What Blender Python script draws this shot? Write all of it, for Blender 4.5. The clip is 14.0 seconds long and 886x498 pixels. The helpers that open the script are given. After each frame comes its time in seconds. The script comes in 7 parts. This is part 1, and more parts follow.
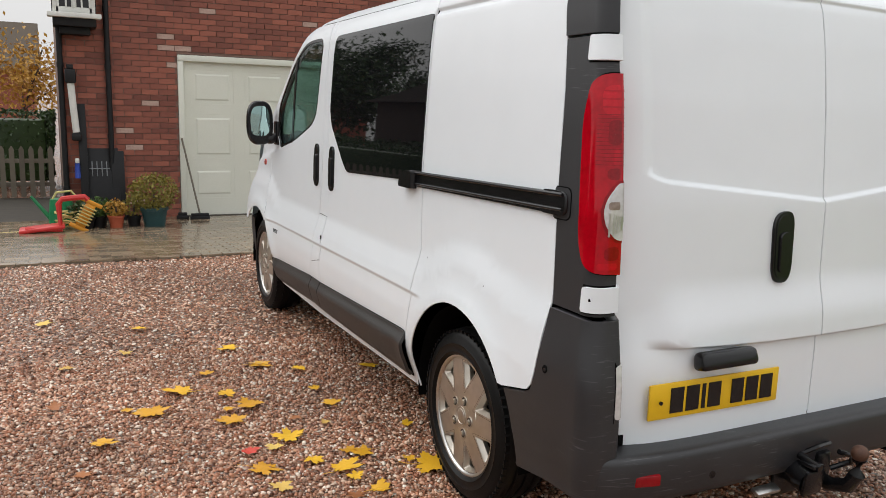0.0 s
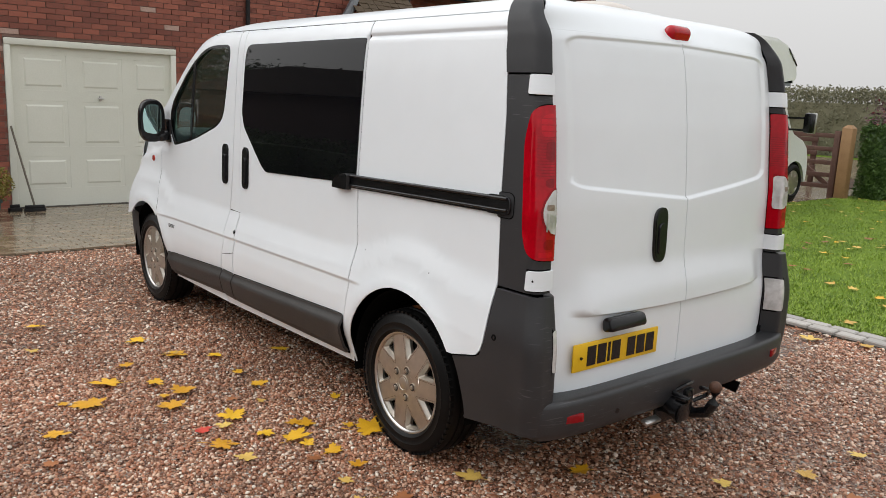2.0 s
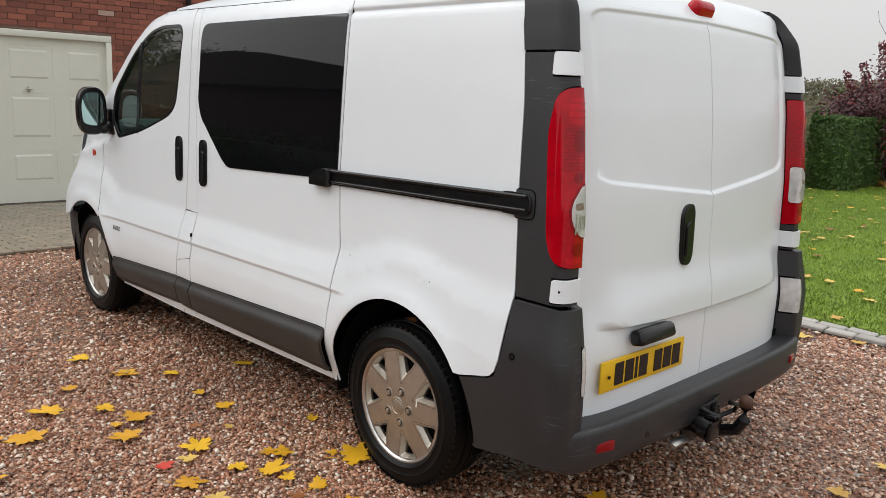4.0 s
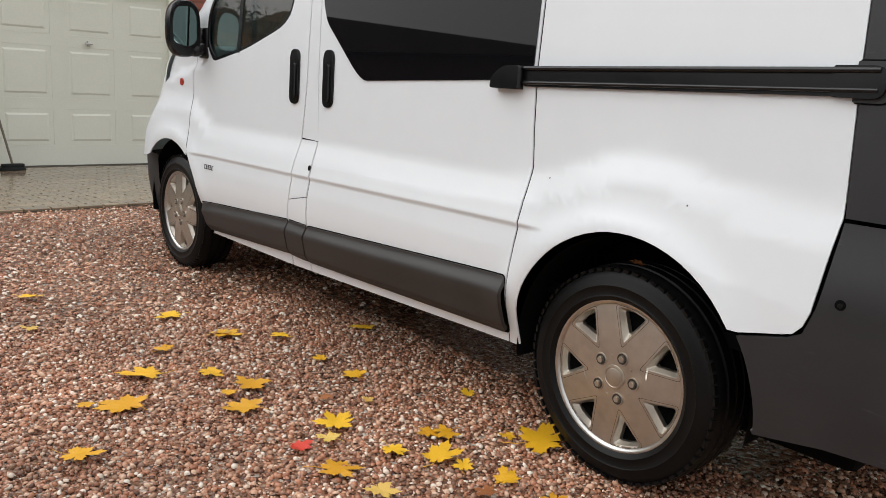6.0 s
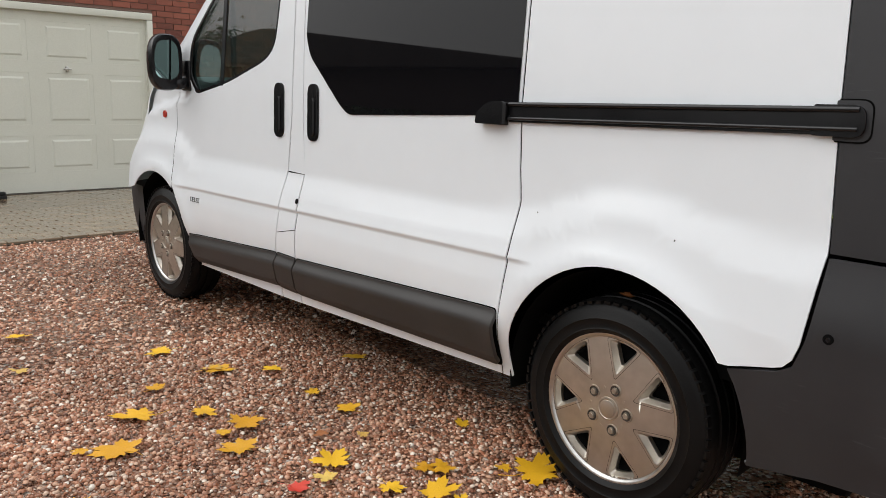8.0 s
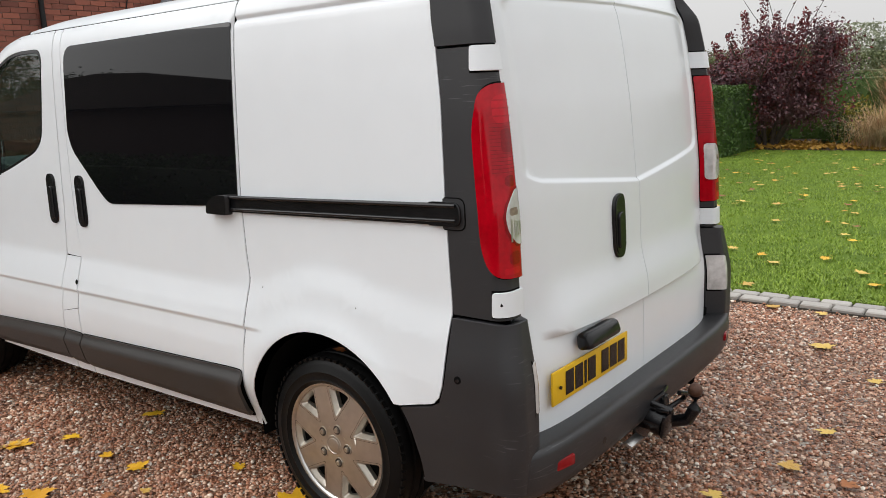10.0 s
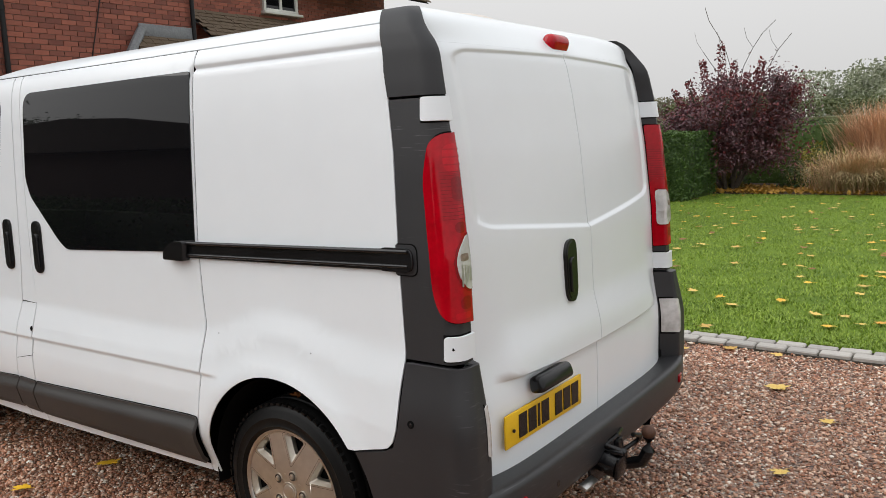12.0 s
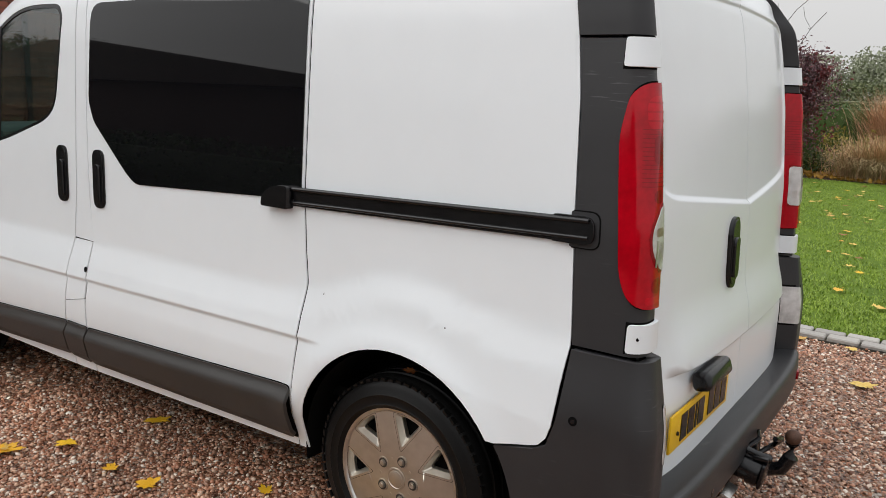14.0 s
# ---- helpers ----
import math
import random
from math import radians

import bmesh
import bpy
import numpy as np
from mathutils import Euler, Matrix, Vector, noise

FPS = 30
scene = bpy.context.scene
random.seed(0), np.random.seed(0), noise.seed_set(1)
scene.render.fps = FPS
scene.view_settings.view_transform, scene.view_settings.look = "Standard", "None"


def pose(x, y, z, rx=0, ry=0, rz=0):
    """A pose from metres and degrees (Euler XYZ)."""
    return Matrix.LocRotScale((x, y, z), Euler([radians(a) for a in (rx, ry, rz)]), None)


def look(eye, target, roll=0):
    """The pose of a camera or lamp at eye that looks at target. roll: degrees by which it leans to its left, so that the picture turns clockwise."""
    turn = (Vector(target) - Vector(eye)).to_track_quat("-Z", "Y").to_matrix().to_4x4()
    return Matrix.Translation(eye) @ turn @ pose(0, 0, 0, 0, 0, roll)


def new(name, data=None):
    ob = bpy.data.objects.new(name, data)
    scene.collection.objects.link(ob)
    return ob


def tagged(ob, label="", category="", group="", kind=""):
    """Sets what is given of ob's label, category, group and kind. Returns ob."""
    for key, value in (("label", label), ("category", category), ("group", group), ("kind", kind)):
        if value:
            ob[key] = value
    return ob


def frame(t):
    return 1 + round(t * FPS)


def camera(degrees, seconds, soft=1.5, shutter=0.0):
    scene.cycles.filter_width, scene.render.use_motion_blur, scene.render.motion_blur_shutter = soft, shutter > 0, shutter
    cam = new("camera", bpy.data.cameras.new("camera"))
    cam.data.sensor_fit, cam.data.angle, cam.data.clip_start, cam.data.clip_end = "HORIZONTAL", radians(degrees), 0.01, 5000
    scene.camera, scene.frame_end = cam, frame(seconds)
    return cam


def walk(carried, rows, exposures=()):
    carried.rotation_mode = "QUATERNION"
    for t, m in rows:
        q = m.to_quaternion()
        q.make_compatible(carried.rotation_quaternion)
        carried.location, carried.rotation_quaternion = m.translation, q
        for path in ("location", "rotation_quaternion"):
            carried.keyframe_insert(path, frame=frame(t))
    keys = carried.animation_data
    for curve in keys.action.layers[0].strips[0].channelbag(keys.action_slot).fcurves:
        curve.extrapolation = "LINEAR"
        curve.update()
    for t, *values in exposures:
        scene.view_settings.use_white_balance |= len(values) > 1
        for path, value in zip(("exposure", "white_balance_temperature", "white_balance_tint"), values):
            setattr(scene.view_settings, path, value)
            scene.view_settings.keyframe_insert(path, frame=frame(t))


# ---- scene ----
cam = camera(58.9, 14.0, soft=0.6)
PATH = [
    (0, (-2.23, -2.486, 1.461), (-1.356, -0.722, 1.11), 1.7),
    (0.5, (-2.612, -2.451, 1.49), (-1.485, -0.841, 1.116), 1.5),
    (1, (-2.767, -2.476, 1.528), (-1.497, -0.983, 1.128), 1.5),
    (1.5, (-2.853, -2.591, 1.546), (-1.596, -1.095, 1.117), 2.6),
    (2, (-2.929, -2.646, 1.582), (-1.665, -1.143, 1.202), 2.6),
    (2.2, (-2.944, -2.648, 1.592), (-1.669, -1.146, 1.243), 2.4),
    (4.3, (-2.811, -2.047, 1.516), (-1.429, -0.664, 1.1), 2.6),
    (4.5, (-2.799, -1.945, 1.497), (-1.415, -0.568, 1.061), 2.7),
    (5, (-2.719, -1.649, 1.42), (-1.367, -0.241, 0.986), 2.6),
    (5.5, (-2.719, -1.398, 1.294), (-1.392, 0.041, 0.88), 2.3),
    (6, (-2.77, -1.281, 1.143), (-1.459, 0.171, 0.728), 3.5),
    (6.5, (-2.796, -1.267, 1.096), (-1.501, 0.191, 0.653), 4.1),
    (7, (-2.793, -1.276, 1.109), (-1.498, 0.178, 0.653), 3.7),
    (7.5, (-2.778, -1.273, 1.136), (-1.462, 0.174, 0.718), 3.2),
    (8, (-2.784, -1.265, 1.236), (-1.443, 0.165, 0.841), 1.9),
    (8.5, (-2.787, -1.376, 1.382), (-1.36, -0.047, 0.938), 0.3),
    (9, (-2.73, -1.634, 1.486), (-1.225, -0.406, 1.01), -1.8),
    (9.2, (-2.714, -1.735, 1.508), (-1.2, -0.517, 1.037), -2.4),
    (11.3, (-2.714, -2.04, 1.57), (-1.129, -0.854, 1.285), -1.9),
    (11.5, (-2.716, -2.041, 1.57), (-1.127, -0.862, 1.286), -2.1),
    (12, (-2.716, -2.033, 1.568), (-1.112, -0.875, 1.278), -2.3),
    (12.5, (-2.717, -1.992, 1.567), (-1.107, -0.845, 1.266), -1.7),
    (13, (-2.706, -1.897, 1.555), (-1.099, -0.753, 1.229), -0.9),
    (13.5, (-2.706, -1.69, 1.536), (-1.097, -0.557, 1.179), 0.5),
    (14, (-2.72, -1.408, 1.535), (-1.108, -0.293, 1.138), 2.1),
]
walk(cam, [(t, look(eye, target, roll)) for t, eye, target, roll in PATH],
     [(0, 0.05), (2, -0.03), (4.5, -0.03), (6, 0.03), (7.5, 0.03), (9, 0.03), (11.5, -0.04), (13, -0.06), (14, -0.08)])

# ---- light: an overcast sky, brighter overhead than at the horizon, and a weak wide sun behind cloud ----
world = bpy.data.worlds.new("overcast_sky")
scene.world = world
world.use_nodes = True
wn, wl = world.node_tree.nodes, world.node_tree.links
wn.clear()
w_out, w_bg = wn.new("ShaderNodeOutputWorld"), wn.new("ShaderNodeBackground")
w_sky = wn.new("ShaderNodeTexSky")
w_sky.sky_type, w_sky.sun_disc = "NISHITA", False
w_sky.sun_elevation, w_sky.sun_rotation = radians(42), radians(313)
w_bw, w_co, w_sep = wn.new("ShaderNodeRGBToBW"), wn.new("ShaderNodeTexCoord"), wn.new("ShaderNodeSeparateXYZ")
w_ramp, w_mix, w_scale = wn.new("ShaderNodeValToRGB"), wn.new("ShaderNodeMix"), wn.new("ShaderNodeMath")
w_mix.data_type, w_mix.inputs[0].default_value = "RGBA", 0.92
w_scale.operation, w_scale.inputs[1].default_value = "MULTIPLY", 0.12
el = w_ramp.color_ramp.elements
el[0].position, el[0].color = 0.0, (0.65, 0.645, 0.64, 1)
el[1].position, el[1].color = 1.0, (1.56, 1.59, 1.64, 1)
mid = el.new(0.45)
mid.color = (1.13, 1.135, 1.145, 1)
wl.new(w_co.outputs["Generated"], w_sep.inputs[0])
wl.new(w_sep.outputs["Z"], w_ramp.inputs[0])
wl.new(w_sky.outputs[0], w_bw.inputs[0])
wl.new(w_bw.outputs[0], w_scale.inputs[0])
wl.new(w_scale.outputs[0], w_mix.inputs[6])
wl.new(w_ramp.outputs[0], w_mix.inputs[7])
wl.new(w_mix.outputs[2], w_bg.inputs[0])
wl.new(w_bg.outputs[0], w_out.inputs[0])
w_bg.inputs[1].default_value = 1.0

sun = new("sun", bpy.data.lights.new("sun", "SUN"))
sun.data.energy, sun.data.angle, sun.data.color = 1.15, radians(55), (1.0, 0.985, 0.965)
sun.matrix_world = look((-28, 26, 34), (0, 0, 0))


# ---- materials ----
def nodes_of(name):
    m = bpy.data.materials.new(name)
    m.use_nodes = True
    return m, m.node_tree.nodes, m.node_tree.links, m.node_tree.nodes["Principled BSDF"]


def surface(name, dark, light, rough=0.5, metal=0.0, scale=6.0, fine=60.0, bump=0.0, spread=0.08, coat=0.0, random=None, gloss=0.5):
    """A surface that varies at two scales between two colours. random: 'Object Info' or 'Geometry' varies whole pieces too."""
    m, n, l, b = nodes_of(name)
    co = n.new("ShaderNodeTexCoord")
    big, small, mixed, ramp = n.new("ShaderNodeTexNoise"), n.new("ShaderNodeTexNoise"), n.new("ShaderNodeMath"), n.new("ShaderNodeMix")
    big.inputs["Scale"].default_value, small.inputs["Scale"].default_value = scale, fine
    big.inputs["Detail"].default_value, small.inputs["Detail"].default_value = 3, 3
    l.new(co.outputs["Object"], big.inputs["Vector"])
    l.new(co.outputs["Object"], small.inputs["Vector"])
    mixed.operation = "MULTIPLY_ADD"
    mixed.inputs[1].default_value = 0.5
    half = n.new("ShaderNodeMath")
    half.operation, half.inputs[1].default_value = "MULTIPLY", 0.5
    l.new(big.outputs["Fac"], mixed.inputs[0])
    l.new(small.outputs["Fac"], half.inputs[0])
    l.new(half.outputs[0], mixed.inputs[2])
    fac = mixed.outputs[0]
    if random:
        info = n.new("ShaderNodeObjectInfo" if random == "Object Info" else "ShaderNodeNewGeometry")
        add = n.new("ShaderNodeMath")
        add.operation, add.inputs[1].default_value = "MULTIPLY_ADD", 0.5
        l.new(fac, add.inputs[0])
        hf = n.new("ShaderNodeMath")
        hf.operation, hf.inputs[1].default_value = "MULTIPLY", 0.55
        l.new(info.outputs["Random" if random == "Object Info" else "Random Per Island"], hf.inputs[0])
        l.new(hf.outputs[0], add.inputs[2])
        fac = add.outputs[0]
    wide = n.new("ShaderNodeMapRange")
    wide.inputs[1].default_value, wide.inputs[2].default_value = (0.1, 0.85) if random else (0.3, 0.7)
    l.new(fac, wide.inputs[0])
    ramp.data_type = "RGBA"
    ramp.inputs[6].default_value, ramp.inputs[7].default_value = (*dark, 1), (*light, 1)
    l.new(wide.outputs[0], ramp.inputs[0])
    l.new(ramp.outputs[2], b.inputs["Base Color"])
    rr = n.new("ShaderNodeMapRange")
    rr.inputs[3].default_value, rr.inputs[4].default_value = max(0.0, rough - spread), min(1.0, rough + spread)
    l.new(fac, rr.inputs[0])
    l.new(rr.outputs[0], b.inputs["Roughness"])
    b.inputs["Metallic"].default_value = metal
    b.inputs["Coat Weight"].default_value = coat
    b.inputs["Coat Roughness"].default_value = 0.06
    b.inputs["Specular IOR Level"].default_value = gloss
    if bump:
        bp = n.new("ShaderNodeBump")
        bp.inputs["Strength"].default_value, bp.inputs["Distance"].default_value = 1.0, bump
        l.new(small.outputs["Fac"], bp.inputs["Height"])
        l.new(bp.outputs[0], b.inputs["Normal"])
    return m


def glass(name, tint, gloss=0.1):
    """A thin tinted pane: what lies behind it, and a share of mirrored light."""
    m, n, l, b = nodes_of(name)
    n.remove(b)
    clear, shine, mix = n.new("ShaderNodeBsdfTransparent"), n.new("ShaderNodeBsdfGlossy"), n.new("ShaderNodeMixShader")
    clear.inputs[0].default_value = (*tint, 1)
    shine.inputs["Roughness"].default_value = 0.02
    mix.inputs[0].default_value = gloss
    l.new(clear.outputs[0], mix.inputs[1])
    l.new(shine.outputs[0], mix.inputs[2])
    l.new(mix.outputs[0], n["Material Output"].inputs["Surface"])
    return m


def gravel_look(name, pieces):
    """Wet mixed pink, brown and grey pebbles: colour by piece, or by cells on the bed beneath them."""
    m, n, l, b = nodes_of(name)
    ramp = n.new("ShaderNodeValToRGB")
    cr = ramp.color_ramp
    stops = ((0.0, (0.09, 0.04, 0.024)), (0.2, (0.35, 0.14, 0.074)), (0.4, (0.53, 0.243, 0.14)), (0.56, (0.28, 0.16, 0.105)),
             (0.72, (0.63, 0.345, 0.215)), (0.86, (0.72, 0.49, 0.35)), (1.0, (0.92, 0.84, 0.72)))
    while len(cr.elements) < len(stops):
        cr.elements.new(0.5)
    for e, (p, c) in zip(cr.elements, stops):
        e.position, e.color = p, (*c, 1)
    co = n.new("ShaderNodeTexCoord")
    big = n.new("ShaderNodeTexNoise")
    big.inputs["Scale"].default_value, big.inputs["Detail"].default_value = 1.1, 4
    l.new(co.outputs["Object"], big.inputs["Vector"])
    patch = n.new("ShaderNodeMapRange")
    # The bed's darker range puts the shade between stones into its colour
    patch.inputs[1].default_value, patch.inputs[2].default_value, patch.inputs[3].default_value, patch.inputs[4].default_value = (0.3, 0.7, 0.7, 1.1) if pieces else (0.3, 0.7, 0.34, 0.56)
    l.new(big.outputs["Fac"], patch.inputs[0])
    if pieces:
        geo = n.new("ShaderNodeNewGeometry")
        l.new(geo.outputs["Random Per Island"], ramp.inputs[0])
        grain = n.new("ShaderNodeTexNoise")
        grain.inputs["Scale"].default_value = 300
        l.new(co.outputs["Object"], grain.inputs["Vector"])
        bp = n.new("ShaderNodeBump")
        bp.inputs["Distance"].default_value, bp.inputs["Strength"].default_value = 0.001, 0.6
        l.new(grain.outputs["Fac"], bp.inputs["Height"])
    else:
        cell, edge = n.new("ShaderNodeTexVoronoi"), n.new("ShaderNodeTexVoronoi")
        warp, add = n.new("ShaderNodeTexNoise"), n.new("ShaderNodeVectorMath")
        warp.inputs["Scale"].default_value = 30
        add.operation = "MULTIPLY_ADD"
        add.inputs[1].default_value = (0.012, 0.012, 0.0)
        l.new(co.outputs["Object"], warp.inputs["Vector"])
        l.new(warp.outputs["Color"], add.inputs[0])
        l.new(co.outputs["Object"], add.inputs[2])
        for v in (cell, edge):
            v.inputs["Scale"].default_value = 62
            l.new(add.outputs[0], v.inputs["Vector"])
        edge.feature = "SMOOTH_F1"
        sep = n.new("ShaderNodeSeparateColor")
        l.new(cell.outputs["Color"], sep.inputs[0])
        l.new(sep.outputs[0], ramp.inputs[0])
        bp = n.new("ShaderNodeBump")
        bp.invert = True
        bp.inputs["Distance"].default_value, bp.inputs["Strength"].default_value = 0.012, 0.9
        l.new(edge.outputs["Distance"], bp.inputs["Height"])
    l.new(bp.outputs[0], b.inputs["Normal"])
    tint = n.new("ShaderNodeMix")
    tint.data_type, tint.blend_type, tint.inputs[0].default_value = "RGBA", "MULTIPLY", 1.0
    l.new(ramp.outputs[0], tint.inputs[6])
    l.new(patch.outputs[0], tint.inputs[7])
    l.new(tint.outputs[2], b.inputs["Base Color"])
    b.inputs["Roughness"].default_value = 0.24
    return m


WHITE = surface("white_van_paint", (0.765, 0.8, 0.825), (0.795, 0.83, 0.855), 0.33, scale=1.6, fine=7, spread=0.05, coat=0.4)
TRIM = surface("grey_textured_plastic", (0.02, 0.02, 0.022), (0.034, 0.034, 0.036), 0.52, scale=5, fine=700, bump=0.0002, gloss=0.35)
SILL = surface("weathered_grey_plastic", (0.024, 0.0225, 0.0215), (0.04, 0.0375, 0.036), 0.46, scale=5, fine=500, bump=0.0003)


def scuffed(name):
    """Grey textured plastic with pale rubbed streaks and scratches."""
    m = surface(name, (0.018, 0.018, 0.02), (0.032, 0.032, 0.034), 0.42, scale=5, fine=700, bump=0.0002, gloss=0.45)
    n, l = m.node_tree.nodes, m.node_tree.links
    b = n["Principled BSDF"]
    co, turn, marks, patch = n.new("ShaderNodeTexCoord"), n.new("ShaderNodeMapping"), n.new("ShaderNodeTexNoise"), n.new("ShaderNodeTexNoise")
    turn.inputs["Scale"].default_value, turn.inputs["Rotation"].default_value = (9, 9, 120), (0.5, 0.1, 0)
    marks.inputs["Scale"].default_value, marks.inputs["Detail"].default_value = 1.6, 2
    patch.inputs["Scale"].default_value = 5.5
    l.new(co.outputs["Object"], turn.inputs["Vector"])
    l.new(turn.outputs[0], marks.inputs["Vector"])
    l.new(co.outputs["Object"], patch.inputs["Vector"])
    sharp, where, both, mix = n.new("ShaderNodeMapRange"), n.new("ShaderNodeMapRange"), n.new("ShaderNodeMath"), n.new("ShaderNodeMix")
    sharp.inputs[1].default_value, sharp.inputs[2].default_value = 0.62, 0.7
    where.inputs[1].default_value, where.inputs[2].default_value = 0.5, 0.66
    both.operation = "MULTIPLY"
    l.new(marks.outputs["Fac"], sharp.inputs[0])
    l.new(patch.outputs["Fac"], where.inputs[0])
    l.new(sharp.outputs[0], both.inputs[0])
    l.new(where.outputs[0], both.inputs[1])
    mix.data_type = "RGBA"
    mix.inputs[7].default_value = (0.075, 0.075, 0.079, 1)
    base = b.inputs["Base Color"].links[0].from_socket
    l.new(base, mix.inputs[6])
    l.new(both.outputs[0], mix.inputs[0])
    l.new(mix.outputs[2], b.inputs["Base Color"])
    return m


SCUFFED = scuffed("scuffed_grey_plastic")
BLACK = surface("black_satin_plastic", (0.004, 0.004, 0.005), (0.008, 0.008, 0.009), 0.24, scale=8, fine=30, gloss=0.4, spread=0.05)
RUBBER = surface("wet_black_rubber", (0.003, 0.003, 0.003), (0.006, 0.006, 0.006), 0.45, scale=9, fine=160, bump=0.0005, gloss=0.18)
# Near-black for hidden parts; in gaps and wheel housings it stands for shade
VOID = surface("near_black", (0.0015, 0.0015, 0.0015), (0.004, 0.004, 0.004), 0.95, gloss=0.1)
SILVER = surface("silver_wheel_paint", (0.44, 0.4, 0.34), (0.58, 0.535, 0.465), 0.38, metal=0.9, scale=9, fine=30, spread=0.05, coat=0.3)
CHROME = surface("bright_metal", (0.46, 0.45, 0.43), (0.6, 0.59, 0.57), 0.34, metal=1.0, scale=20)
RUST = surface("rusty_brown_iron", (0.05, 0.022, 0.013), (0.13, 0.06, 0.035), 0.6, metal=0.2, scale=40, fine=200, bump=0.0005)
PALEPLASTIC = surface("pale_roof_plastic", (0.58, 0.52, 0.47), (0.68, 0.63, 0.58), 0.5, scale=6)
GROOVE = surface("groove_shade", (0.05, 0.045, 0.04), (0.09, 0.08, 0.07), 0.5, metal=0.5, scale=20)
STEEL = surface("rusty_steel", (0.06, 0.035, 0.025), (0.16, 0.12, 0.1), 0.5, metal=0.6, scale=30)
TINTED = surface("dark_tinted_glass", (0.004, 0.004, 0.005), (0.006, 0.006, 0.007), 0.02, spread=0.01, scale=3, gloss=0.52)
CLEAR = glass("window_glass", (0.42, 0.58, 0.54), 0.2)
MIRROR = surface("mirror_glass", (0.5, 0.74, 0.72), (0.53, 0.77, 0.75), 0.02, metal=1.0, spread=0.0)
RED = surface("red_lens", (0.31, 0.0005, 0.006), (0.5, 0.001, 0.011), 0.1, spread=0.03, scale=11, fine=60, gloss=0.32, coat=0.15)
DEEPRED = surface("dark_red_lens", (0.18, 0.0003, 0.003), (0.3, 0.0006, 0.006), 0.1, spread=0.03, gloss=0.32, scale=20, fine=120, coat=0.15)
BRIGHTRED = surface("bright_red_reflector", (0.42, 0.001, 0.008), (0.6, 0.0015, 0.014), 0.12, spread=0.03, gloss=0.32, scale=20, fine=90, coat=0.15)
LENS = surface("clear_ribbed_lens", (0.42, 0.41, 0.4), (0.76, 0.75, 0.74), 0.12, metal=0.1, spread=0.05, coat=0.8, scale=14, fine=40)
BULB = surface("brown_bulb_holder", (0.16, 0.11, 0.08), (0.3, 0.23, 0.18), 0.3, scale=60, coat=0.8)
YELLOW = surface("yellow_reflective_plate", (0.72, 0.42, 0.01), (0.8, 0.5, 0.015), 0.35, scale=10, fine=300)
AMBER = surface("amber_lens", (0.42, 0.025, 0.02), (0.52, 0.045, 0.03), 0.15, coat=1.0)
DASH = surface("grey_interior_plastic", (0.05, 0.055, 0.06), (0.09, 0.095, 0.1), 0.6, fine=200)


# ---- building helpers ----
def mesh_from(name, verts, faces, smooth=False, loops=None):
    me = bpy.data.meshes.new(name)
    me.from_pydata(verts, [], faces)
    if smooth or loops is not None:
        me.polygons.foreach_set("use_smooth", [True] * len(me.polygons))
    if loops is not None:
        me.normals_split_custom_set(loops)
    me.update()
    return me


def thing(name, label, category, at=(0, 0, 0), group="", kind=""):
    ob = new(name)
    ob.empty_display_size = 0.1
    ob.location = at
    return tagged(ob, label, category, group, kind)


def put(name, me, material, parent=None, label="", at=None):
    """Links mesh data as one object, as a part under parent where one is given."""
    ob = new(name, me)
    if material is not None and not me.materials:
        me.materials.append(material)
    if parent is not None:
        ob.parent = parent
    if at is not None:
        ob.matrix_basis = at if isinstance(at, Matrix) else Matrix.Translation(at)
    return tagged(ob, label)


def from_bm(name, bm, smooth=False, angle=None):
    me = bpy.data.meshes.new(name)
    bmesh.ops.recalc_face_normals(bm, faces=bm.faces)
    bm.to_mesh(me)
    bm.free()
    if smooth:
        me.polygons.foreach_set("use_smooth", [True] * len(me.polygons))
        if angle:
            me.set_sharp_from_angle(angle=radians(angle))
    return me


def part(name, bm, material, parent, label="", smooth=True, angle=40, at=None):
    return put(name, from_bm(name, bm, smooth, angle), material, parent, label, at)


def box(bm, centre, size, bevel=0.0, turn=(0, 0, 0), taper=1.0, segments=2):
    made = bmesh.ops.create_cube(bm, size=1.0)
    vs = made["verts"]
    m = pose(*centre, *turn) @ Matrix.Diagonal((*size, 1))
    if taper != 1.0:
        for v in vs:
            if v.co.z > 0:
                v.co.x *= taper
                v.co.y *= taper
    bmesh.ops.transform(bm, matrix=m, verts=vs)
    if bevel:
        es = list({e for v in vs for e in v.link_edges})
        bmesh.ops.bevel(bm, geom=es, offset=bevel, segments=segments, affect="EDGES", profile=0.5)
    return bm


def boxed(*rows):
    bm = bmesh.new()
    for r in rows:
        box(bm, *r)
    return bm


def rod(bm, a, b, r0, r1=None, sides=10):
    a, b = Vector(a), Vector(b)
    made = bmesh.ops.create_cone(bm, cap_ends=True, segments=sides, radius1=r0, radius2=r0 if r1 is None else r1, depth=(b - a).length)
    turn = (b - a).to_track_quat("Z", "Y").to_matrix().to_4x4()
    bmesh.ops.transform(bm, matrix=Matrix.Translation((a + b) / 2) @ turn, verts=made["verts"])
    return bm


